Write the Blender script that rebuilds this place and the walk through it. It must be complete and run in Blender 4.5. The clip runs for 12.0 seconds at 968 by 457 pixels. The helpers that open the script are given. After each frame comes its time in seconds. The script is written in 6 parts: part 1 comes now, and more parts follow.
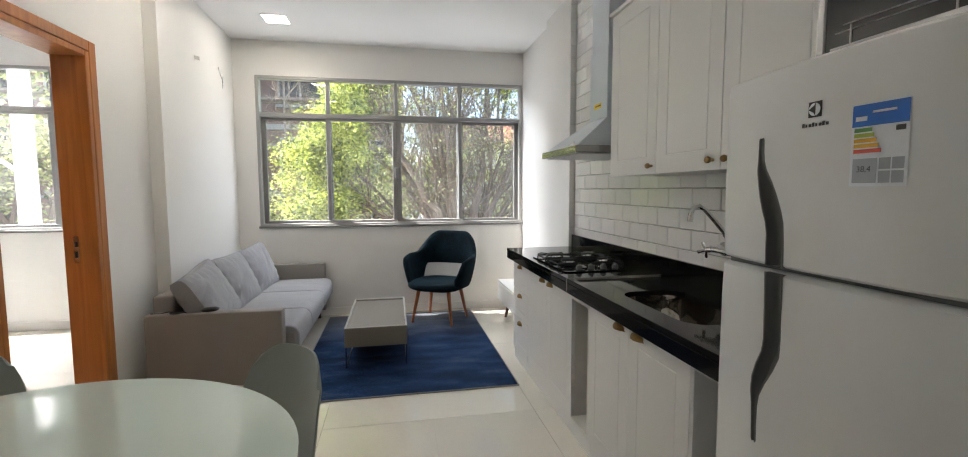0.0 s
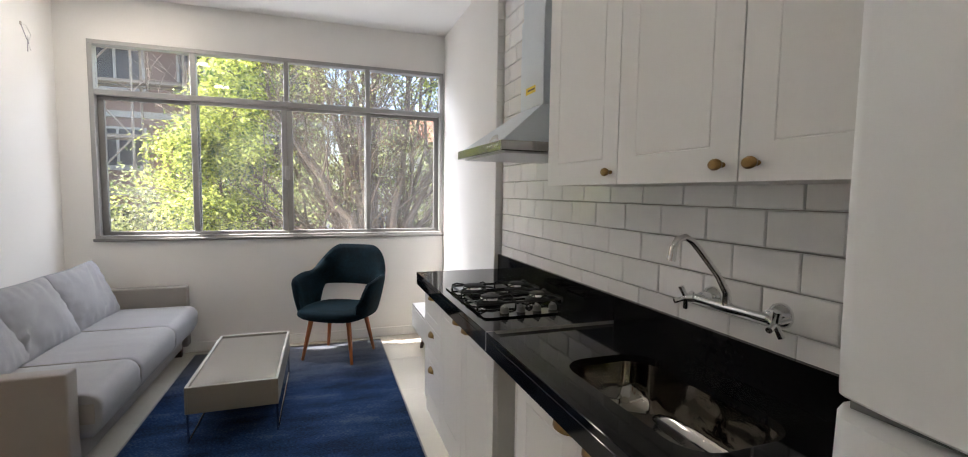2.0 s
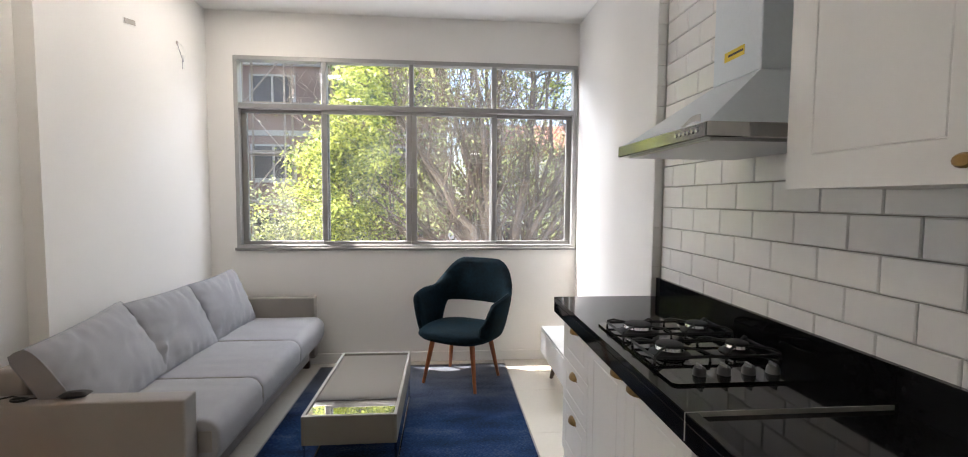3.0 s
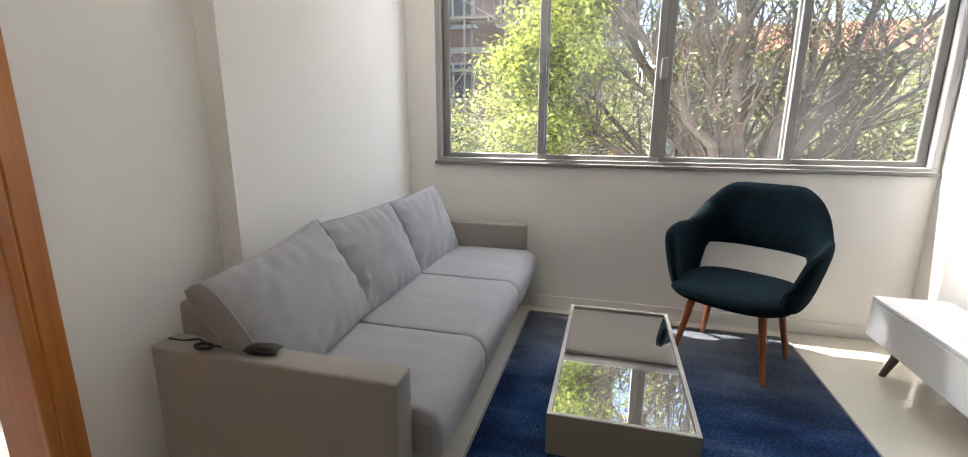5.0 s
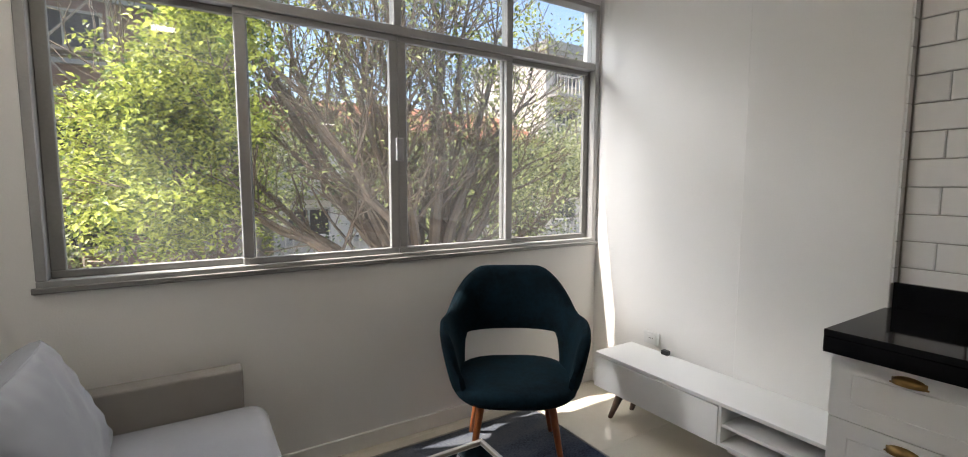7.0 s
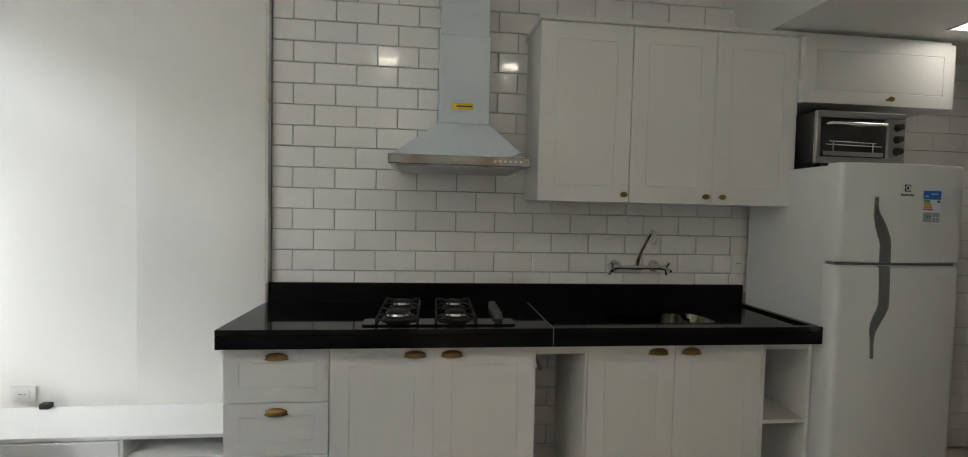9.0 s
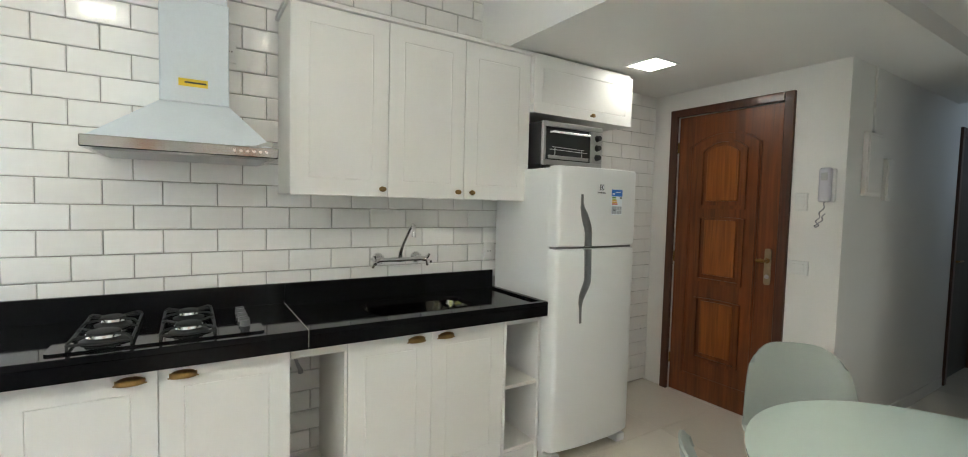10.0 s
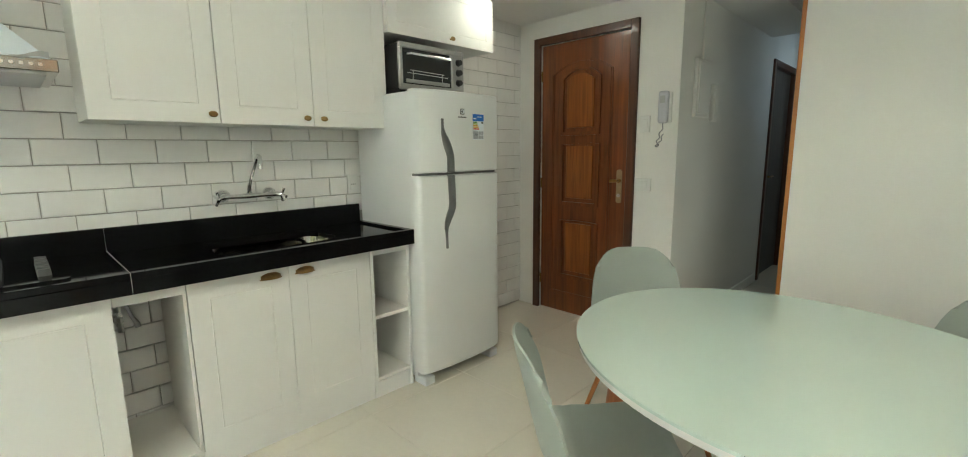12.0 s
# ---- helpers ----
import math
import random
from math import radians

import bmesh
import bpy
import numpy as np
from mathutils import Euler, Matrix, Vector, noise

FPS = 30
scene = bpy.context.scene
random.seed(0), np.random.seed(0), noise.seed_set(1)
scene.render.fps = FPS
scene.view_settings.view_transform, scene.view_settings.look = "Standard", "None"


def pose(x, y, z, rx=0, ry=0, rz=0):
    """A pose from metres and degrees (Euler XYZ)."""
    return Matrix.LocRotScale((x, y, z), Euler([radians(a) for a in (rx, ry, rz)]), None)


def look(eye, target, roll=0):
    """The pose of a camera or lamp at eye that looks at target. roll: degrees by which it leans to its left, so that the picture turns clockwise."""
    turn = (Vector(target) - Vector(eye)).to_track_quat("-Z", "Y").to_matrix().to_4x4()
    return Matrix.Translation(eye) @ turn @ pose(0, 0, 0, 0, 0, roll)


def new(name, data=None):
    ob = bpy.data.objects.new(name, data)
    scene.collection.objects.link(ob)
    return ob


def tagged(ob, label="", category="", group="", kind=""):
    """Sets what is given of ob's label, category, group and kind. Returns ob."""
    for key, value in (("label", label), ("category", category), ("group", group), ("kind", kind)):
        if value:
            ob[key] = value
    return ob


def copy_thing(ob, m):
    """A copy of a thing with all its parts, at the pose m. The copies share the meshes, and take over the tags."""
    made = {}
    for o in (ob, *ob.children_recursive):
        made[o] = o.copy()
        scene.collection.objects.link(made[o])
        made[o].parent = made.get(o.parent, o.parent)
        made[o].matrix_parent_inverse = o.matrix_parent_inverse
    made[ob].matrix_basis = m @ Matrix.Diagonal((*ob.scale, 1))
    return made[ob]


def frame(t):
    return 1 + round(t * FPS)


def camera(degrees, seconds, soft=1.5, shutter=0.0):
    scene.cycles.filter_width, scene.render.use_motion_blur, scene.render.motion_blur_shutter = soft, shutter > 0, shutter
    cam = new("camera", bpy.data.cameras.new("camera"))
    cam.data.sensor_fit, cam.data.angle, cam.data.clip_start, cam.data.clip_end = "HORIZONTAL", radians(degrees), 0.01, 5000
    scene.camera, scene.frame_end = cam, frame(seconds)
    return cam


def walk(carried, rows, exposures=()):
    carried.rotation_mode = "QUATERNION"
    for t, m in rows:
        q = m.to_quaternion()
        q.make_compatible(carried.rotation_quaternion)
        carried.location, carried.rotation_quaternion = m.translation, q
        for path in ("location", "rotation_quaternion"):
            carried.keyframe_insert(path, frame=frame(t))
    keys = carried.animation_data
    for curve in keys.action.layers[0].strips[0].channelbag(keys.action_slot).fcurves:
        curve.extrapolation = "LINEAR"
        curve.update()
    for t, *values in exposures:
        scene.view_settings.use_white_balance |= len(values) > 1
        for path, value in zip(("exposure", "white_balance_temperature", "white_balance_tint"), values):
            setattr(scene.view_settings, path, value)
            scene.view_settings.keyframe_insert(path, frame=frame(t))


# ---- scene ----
cam = camera(92.3, 12.0, soft=1.0)
PATH = [
    (0, (0.115, 0.023, 1.366), (0.49, 1.981, 1.203), -0.2),
    (0.5, (0.135, 0.184, 1.358), (0.545, 2.134, 1.179), -0.1),
    (1, (0.229, 0.348, 1.346), (0.724, 2.276, 1.152), 0.1),
    (1.5, (0.391, 0.536, 1.387), (0.908, 2.459, 1.205), 0.5),
    (2, (0.445, 0.76, 1.407), (1.098, 2.644, 1.255), 0.8),
    (2.5, (0.441, 1.002, 1.402), (1.058, 2.9, 1.275), 0.9),
    (3, (0.425, 1.289, 1.407), (0.596, 3.278, 1.284), 0.4),
    (3.5, (0.335, 1.545, 1.405), (0.218, 3.538, 1.276), 0.2),
    (3.7, (0.263, 1.657, 1.383), (0.022, 3.638, 1.244), 0.2),
    (5.3, (-0.253, 2.357, 1.245), (-0.761, 4.235, 0.775), 0.1),
    (5.5, (-0.353, 2.432, 1.25), (-0.818, 4.337, 0.84), -0.1),
    (6, (-0.571, 2.619, 1.252), (-0.741, 4.579, 0.885), -0.2),
    (6.5, (-0.68, 2.829, 1.305), (-0.236, 4.765, 1.067), -1.9),
    (7, (-0.778, 2.983, 1.377), (0.278, 4.672, 1.193), 0.1),
    (7.2, (-0.815, 3.034, 1.365), (0.426, 4.594, 1.222), 0.0),
    (8.8, (-0.876, 2.857, 1.401), (1.122, 2.886, 1.315), 1.0),
    (9, (-0.872, 2.842, 1.385), (1.115, 2.623, 1.307), 1.3),
    (9.5, (-0.864, 2.809, 1.414), (1.009, 2.117, 1.295), 1.6),
    (10, (-0.896, 2.729, 1.416), (0.791, 1.659, 1.31), 1.4),
    (10.5, (-0.938, 2.655, 1.414), (0.579, 1.356, 1.313), 0.8),
    (11, (-0.984, 2.605, 1.415), (0.41, 1.174, 1.317), 0.4),
    (11.5, (-0.992, 2.599, 1.411), (0.389, 1.156, 1.305), -0.2),
    (12, (-0.984, 2.589, 1.308), (0.401, 1.184, 0.98), -0.6),
]
EXPOSURES = [(0, 1.92, 6280, 12), (2.5, 1.99, 6340, 16), (3.5, 2.01, 6350, 16), (5.5, 1.8, 6470, 13), (6, 1.49, 6540, 13), (6.5, 1.26, 6380, 12), (7, 1.21, 6570, 13), (8.8, 1.30, 6370, 8), (9, 1.47, 6380, 8), (9.5, 2.13, 6310, 9), (10, 2.77, 6170, 6), (10.5, 2.95, 6180, 6), (11.3, 2.98, 6220, 1), (12, 2.84, 6440, -3)]
walk(cam, [(t, look(eye, target, roll)) for t, eye, target, roll in PATH], EXPOSURES)

# ---- light ----
world = bpy.data.worlds.new("world")
scene.world = world
world.use_nodes = True
SUN_DIR = Vector((0.45, -0.165, -1.0)).normalized()
sky = world.node_tree.nodes.new("ShaderNodeTexSky")
sky.sky_type, sky.sun_disc = "NISHITA", False
sky.sun_elevation = math.asin(-SUN_DIR.z)
sky.sun_rotation = math.atan2(-SUN_DIR.x, -SUN_DIR.y)
background = world.node_tree.nodes["Background"]
world.node_tree.links.new(sky.outputs[0], background.inputs[0])
background.inputs[1].default_value = 0.15


def lamp(name, kind, energy, m, color=(1, 1, 1), size=(1, 1), angle=0.009):
    data = bpy.data.lights.new(name, kind)
    data.energy, data.color = energy, color
    if kind == "AREA":
        data.shape, data.size, data.size_y = "RECTANGLE", size[0], size[1]
    if kind == "SUN":
        data.angle = angle
    ob = new(name, data)
    ob.matrix_world = m
    return ob


lamp("sun", "SUN", 5.0, look((0, 0, 30), Vector((0, 0, 30)) + SUN_DIR), (1.0, 0.94, 0.84), angle=0.009)
# sky light that falls in through the two windows
lamp("skylight_living", "AREA", 30, look((0.45, 6.75, 3.85), (0.1, 5.3, 2.2)), (0.80, 0.90, 1.0), (3.6, 0.9))
# lamp added out of view below the sill, for light off the sunlit pavement
lamp("street_bounce_fill", "AREA", 7.5, look((0.1, 6.3, 0.1), (0.0, 4.2, 2.9)), (0.95, 0.97, 1.0), (3.2, 0.8))
lamp("skylight_bedroom", "AREA", 250, look((-3.7, 6.2, 3.6), (-3.5, 3.6, 0.6)), (0.95, 0.97, 1.0), (2.0, 1.4))
# daylight of the bathroom at the end of the hall
lamp("skylight_hall", "AREA", 0.36, look((-0.42, -3.1, 1.9), (0.26, -3.0, 1.6)), (0.68, 0.83, 1.0), (0.7, 0.9))
# fill lamp added in the room off the hall, to brighten the ceiling recess
lamp("hall_room_fill", "AREA", 0.45, look((-1.0, -0.65, 0.5), (-0.25, -0.75, 2.3)), (0.95, 1.0, 0.93), (0.5, 0.7))

# ---- materials ----


def surface(name, base, rough=0.5, metal=0.0, var=0.05, scale=3.0, grain=90.0, bump=0.02, coat=0.0, spec=0.5, sheen=0.0, stretch=(1, 1, 1), rnd=0.0):
    """A principled surface with broad stains, fine grain and a little relief."""
    m = bpy.data.materials.new(name)
    m.use_nodes = True
    n, l = m.node_tree.nodes, m.node_tree.links
    p = n["Principled BSDF"]
    co = n.new("ShaderNodeTexCoord")
    mp = n.new("ShaderNodeMapping")
    mp.inputs["Scale"].default_value = stretch
    l.new(co.outputs["Object"], mp.inputs[0])
    big, fine = n.new("ShaderNodeTexNoise"), n.new("ShaderNodeTexNoise")
    big.inputs["Scale"].default_value, fine.inputs["Scale"].default_value = scale, grain
    big.inputs["Detail"].default_value, fine.inputs["Detail"].default_value = 5, 3
    l.new(mp.outputs[0], big.inputs[0]), l.new(mp.outputs[0], fine.inputs[0])
    add = n.new("ShaderNodeMath")
    add.operation = "MULTIPLY_ADD"
    l.new(fine.outputs[0], add.inputs[0])
    add.inputs[1].default_value = 0.5
    l.new(big.outputs[0], add.inputs[2])
    ramp = n.new("ShaderNodeMapRange")
    ramp.inputs[1].default_value, ramp.inputs[2].default_value = 0.45, 1.05
    ramp.inputs[3].default_value, ramp.inputs[4].default_value = 1 - var, 1 + var
    l.new(add.outputs[0], ramp.inputs[0])
    tint = n.new("ShaderNodeHueSaturation")
    tint.inputs["Color"].default_value = (*base, 1)
    last = ramp.outputs[0]
    if rnd:
        info = n.new("ShaderNodeObjectInfo")
        r2 = n.new("ShaderNodeMapRange")
        r2.inputs[3].default_value, r2.inputs[4].default_value = 1 - rnd, 1 + rnd
        l.new(info.outputs["Random"], r2.inputs[0])
        mul = n.new("ShaderNodeMath")
        mul.operation = "MULTIPLY"
        l.new(last, mul.inputs[0]), l.new(r2.outputs[0], mul.inputs[1])
        last = mul.outputs[0]
    l.new(last, tint.inputs["Value"])
    l.new(tint.outputs[0], p.inputs["Base Color"])
    rr = n.new("ShaderNodeMapRange")
    rr.inputs[3].default_value, rr.inputs[4].default_value = max(0.02, rough * 0.85), min(1, rough * 1.15)
    l.new(big.outputs[0], rr.inputs[0])
    l.new(rr.outputs[0], p.inputs["Roughness"])
    p.inputs["Metallic"].default_value = metal
    p.inputs["Specular IOR Level"].default_value = spec
    p.inputs["Coat Weight"].default_value = coat
    p.inputs["Sheen Weight"].default_value = sheen
    if bump:
        b = n.new("ShaderNodeBump")
        b.inputs["Strength"].default_value, b.inputs["Distance"].default_value = min(1, bump * 10), 0.002
        l.new(fine.outputs[0], b.inputs["Height"])
        l.new(b.outputs[0], p.inputs["Normal"])
    return m


def wood(name, dark, light, rough=0.35, axis=2, scale=6.0, coat=0.2):
    """Wood with grain that runs along one axis."""
    m = surface(name, light, rough, coat=coat, bump=0.01)
    n, l = m.node_tree.nodes, m.node_tree.links
    p = n["Principled BSDF"]
    co, mp = n.new("ShaderNodeTexCoord"), n.new("ShaderNodeMapping")
    st = [scale * 3] * 3
    st[axis] = scale * 0.16
    mp.inputs["Scale"].default_value = st
    l.new(co.outputs["Object"], mp.inputs[0])
    t = n.new("ShaderNodeTexNoise")
    t.inputs["Scale"].default_value, t.inputs["Detail"].default_value, t.inputs["Distortion"].default_value = 1.6, 7, 0.8
    l.new(mp.outputs[0], t.inputs[0])
    c = n.new("ShaderNodeValToRGB")
    c.color_ramp.elements[0].position, c.color_ramp.elements[1].position = 0.3, 0.72
    c.color_ramp.elements[0].color, c.color_ramp.elements[1].color = (*dark, 1), (*light, 1)
    l.new(t.outputs[0], c.inputs[0])
    l.new(c.outputs[0], p.inputs["Base Color"])
    return m


def glowing(name, color, strength):
    m = bpy.data.materials.new(name)
    m.use_nodes = True
    p = m.node_tree.nodes["Principled BSDF"]
    p.inputs["Base Color"].default_value = (0.9, 0.9, 0.9, 1)
    p.inputs["Emission Color"].default_value = (*color, 1)
    p.inputs["Emission Strength"].default_value = strength
    return m


def clear_glass(name, tint=(1, 1, 1)):
    m = bpy.data.materials.new(name)
    m.use_nodes = True
    p = m.node_tree.nodes["Principled BSDF"]
    p.inputs["Base Color"].default_value = (*tint, 1)
    p.inputs["Roughness"].default_value = 0.0
    p.inputs["IOR"].default_value = 1.45
    p.inputs["Transmission Weight"].default_value = 1.0
    # thin uneven dust on the pane
    n, l = m.node_tree.nodes, m.node_tree.links
    co, dust = n.new("ShaderNodeTexCoord"), n.new("ShaderNodeTexNoise")
    dust.inputs["Scale"].default_value, dust.inputs["Detail"].default_value = 2.5, 6
    l.new(co.outputs["Object"], dust.inputs[0])
    amount = n.new("ShaderNodeMapRange")
    amount.inputs[1].default_value, amount.inputs[2].default_value = 0.35, 0.75
    amount.inputs[3].default_value, amount.inputs[4].default_value = 0.008, 0.035
    l.new(dust.outputs[0], amount.inputs[0])
    film_, mix = n.new("ShaderNodeBsdfTranslucent"), n.new("ShaderNodeMixShader")
    film_.inputs[0].default_value = (0.8, 0.78, 0.74, 1)
    l.new(amount.outputs[0], mix.inputs[0])
    l.new(p.outputs[0], mix.inputs[1]), l.new(film_.outputs[0], mix.inputs[2])
    l.new(mix.outputs[0], n["Material Output"].inputs[0])
    return m


PAINT = surface("wall_paint", (0.80, 0.785, 0.755), 0.65, var=0.025, scale=1.3, grain=160, bump=0.03)
CEIL = surface("ceiling_paint", (0.82, 0.81, 0.79), 0.75, var=0.02, scale=1.0, grain=140, bump=0.02)
TILE = surface("white_glazed_tile", (0.85, 0.84, 0.82), 0.15, var=0.03, scale=2.0, grain=30, bump=0.012, coat=0.3, rnd=0.03)
GROUT = surface("dark_grout", (0.43, 0.405, 0.37), 0.9, var=0.15, scale=20, bump=0.06)
FLOOR = surface("cream_porcelain", (0.75, 0.70, 0.60), 0.04, var=0.04, scale=2.2, grain=40, bump=0.0, coat=0.5, spec=0.7, rnd=0.015)
FGROUT = surface("floor_grout", (0.60, 0.57, 0.50), 0.8, var=0.08)
LACQUER = surface("white_lacquer", (0.79, 0.785, 0.765), 0.42, var=0.015, scale=1.5, grain=60, bump=0.008, spec=0.35)
CARCASS = surface("white_melamine", (0.76, 0.745, 0.705), 0.5, var=0.02, bump=0.01)
GRANITE = surface("black_granite", (0.006, 0.006, 0.007), 0.06, var=0.2, scale=60, grain=400, bump=0.0, spec=0.15)
STEEL = surface("brushed_steel", (0.42, 0.41, 0.40), 0.13, metal=1.0, var=0.06, grain=120, bump=0.01, stretch=(1, 0.05, 1))
FILMED = surface("film_covered_steel", (0.64, 0.70, 0.75), 0.3, metal=0.0, var=0.05, scale=4, bump=0.01)
POLISHED = surface("polished_sink_steel", (0.36, 0.34, 0.31), 0.06, metal=1.0, var=0.08, scale=4, grain=16, bump=0.055)
CHROME = surface("chrome", (0.82, 0.82, 0.82), 0.16, metal=1.0, var=0.03, bump=0.0)
BRASS = surface("aged_brass", (0.27, 0.17, 0.065), 0.33, metal=1.0, var=0.25, scale=25, bump=0.02)
PLATE = surface("worn_pale_brass", (0.34, 0.28, 0.18), 0.4, metal=0.9, var=0.2, scale=20, bump=0.02)
IRON = surface("black_cast_iron", (0.008, 0.008, 0.008), 0.6, var=0.2, scale=20, bump=0.05)
BLACKGLASS = surface("black_hob_glass", (0.006, 0.006, 0.007), 0.05, var=0.1, bump=0.0, spec=0.3)
FRIDGE = surface("white_fridge_enamel", (0.79, 0.80, 0.80), 0.3, var=0.012, scale=2, grain=220, bump=0.006, coat=0.08)
FGREY = surface("fridge_handle_grey", (0.19, 0.195, 0.195), 0.4, var=0.06)
FLIP = surface("fridge_lip_grey", (0.22, 0.225, 0.22), 0.35, var=0.05)
DARKGREY = surface("dark_plastic", (0.03, 0.03, 0.032), 0.4, var=0.1)
SILVER = surface("silver_paint", (0.45, 0.45, 0.45), 0.32, metal=0.7, var=0.05)
ALU = surface("aluminium_frame", (0.36, 0.355, 0.345), 0.45, metal=0.45, var=0.08, scale=6, bump=0.02)
ALUDARK = surface("aluminium_dull", (0.24, 0.235, 0.225), 0.55, metal=0.35, var=0.1, scale=6, bump=0.02)
PANE = clear_glass("window_glass", (0.97, 0.985, 0.98))
OVENGLASS = surface("oven_glass", (0.03, 0.032, 0.033), 0.06, var=0.1, bump=0, coat=0.5)
DOORWOOD = wood("varnished_door_wood", (0.095, 0.026, 0.006), (0.215, 0.060, 0.013), 0.3, 2, 7)
DOORFIELD = wood("varnished_panel_wood", (0.17, 0.050, 0.009), (0.32, 0.102, 0.020), 0.3, 2, 9)
FRAMEWOOD = wood("dark_frame_wood", (0.05, 0.016, 0.007), (0.10, 0.032, 0.013), 0.35, 2, 8)
JAMBWOOD = wood("orange_jamb_wood", (0.36, 0.120, 0.022), (0.52, 0.20, 0.045), 0.35, 2, 5)
LEGWOOD = wood("orange_leg_wood", (0.34, 0.105, 0.022), (0.48, 0.17, 0.045), 0.4, 2, 9)
CHAIRLEG = wood("chair_leg_wood", (0.24, 0.065, 0.016), (0.38, 0.115, 0.032), 0.35, 2, 9)
DARKLEG = wood("dark_leg_wood", (0.045, 0.022, 0.014), (0.09, 0.045, 0.028), 0.45, 2, 9)
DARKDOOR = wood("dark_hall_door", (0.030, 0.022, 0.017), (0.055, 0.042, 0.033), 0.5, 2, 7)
SOFA = surface("grey_sofa_linen", (0.275, 0.275, 0.29), 0.9, var=0.07, scale=6, grain=420, bump=0.09, sheen=0.25)
SOFADARK = surface("taupe_sofa_linen", (0.27, 0.25, 0.23), 0.9, var=0.07, scale=5, grain=420, bump=0.09, sheen=0.2)
# the high var puts the velvet's patchy sheen into its base colour
VELVET = surface("dark_teal_velvet", (0.0018, 0.0075, 0.0118), 0.85, var=0.8, scale=9, grain=45, bump=0.03, spec=0.08, sheen=0.03)
VELVET.node_tree.nodes["Principled BSDF"].inputs["Sheen Tint"].default_value = (0.12, 0.42, 0.50, 1)
SHELL = surface("sage_plastic", (0.37, 0.41, 0.375), 0.42, var=0.02, scale=3, bump=0.008)
MINT = surface("mint_glass_top", (0.61, 0.725, 0.665), 0.05, var=0.01, bump=0.0, coat=0.6)
MINTEDGE = surface("white_table_core", (0.74, 0.74, 0.71), 0.5)
GREIGE = surface("greige_lacquer", (0.42, 0.405, 0.37), 0.4, var=0.03, bump=0.01)
# the table's greige, darkened for panels that stand in shade
GREIGESHADE = surface("shaded_greige_lacquer", (0.20, 0.185, 0.15), 0.42, var=0.04, bump=0.01)
MIRROR = surface("mirror_top", (0.80, 0.80, 0.79), 0.015, metal=1.0, var=0.01, bump=0.0)
BLACKROD = surface("black_rod", (0.02, 0.02, 0.02), 0.4, metal=0.4)
WHITEPLASTIC = surface("white_plastic", (0.76, 0.76, 0.74), 0.35, var=0.02)
GREYPLASTIC = surface("grey_plastic", (0.36, 0.36, 0.38), 0.4, var=0.03)
PALEPLASTIC = surface("pale_lilac_plastic", (0.56, 0.55, 0.60), 0.4, var=0.03)
CABLE = surface("black_cable", (0.008, 0.008, 0.008), 0.5)
HOBKNOB = surface("dull_grey_knob", (0.11, 0.11, 0.11), 0.45, var=0.05)
YELLOW = surface("yellow_label", (0.75, 0.55, 0.02), 0.5)
BLUE = surface("blue_label", (0.02, 0.16, 0.62), 0.35)
LABELWHITE = surface("label_paper", (0.84, 0.88, 0.93), 0.35)
LABELGREY = surface("label_grey_print", (0.42, 0.45, 0.50), 0.4)
INK = surface("black_ink", (0.02, 0.02, 0.02), 0.5)
GREENINK = surface("green_ink", (0.10, 0.30, 0.07), 0.5)
LIMEINK = surface("lime_ink", (0.40, 0.50, 0.06), 0.5)
AMBERINK = surface("amber_ink", (0.75, 0.42, 0.03), 0.5)
REDINK = surface("red_ink", (0.62, 0.09, 0.05), 0.5)
DOWNLIGHT = glowing("downlight_diffuser", (1.0, 0.91, 0.76), 15.0)
DIMLIGHT = glowing("low_downlight_diffuser", (1.0, 0.94, 0.83), 3.3)
BARK = surface("grey_brown_bark", (0.17, 0.125, 0.09), 0.9, var=0.4, scale=6, grain=60, bump=0.1)
TWIG = surface("pale_twig", (0.30, 0.24, 0.18), 0.9, var=0.3, scale=5, bump=0.05)
FACADE = surface("brown_facade", (0.26, 0.165, 0.13), 0.85, var=0.2, scale=0.7, grain=12, bump=0.03)
SLAB = surface("grey_concrete", (0.42, 0.39, 0.35), 0.85, var=0.15, scale=1.2, grain=20)
PALEWALL = surface("cream_render", (0.68, 0.62, 0.55), 0.85, var=0.12, scale=0.8, grain=20)
ROOFTILE = surface("red_roof_tile", (0.33, 0.13, 0.075), 0.8, var=0.3, scale=3, grain=20, bump=0.06)
DARKPANE = surface("dark_window_pane", (0.035, 0.028, 0.026), 0.35, var=0.2, bump=0)
ASPHALT = surface("asphalt", (0.055, 0.054, 0.052), 0.9, var=0.2, scale=2, grain=90, bump=0.08)
PAVING = surface("pale_pavement", (0.46, 0.43, 0.39), 0.85, var=0.15, scale=2, grain=40, bump=0.04)


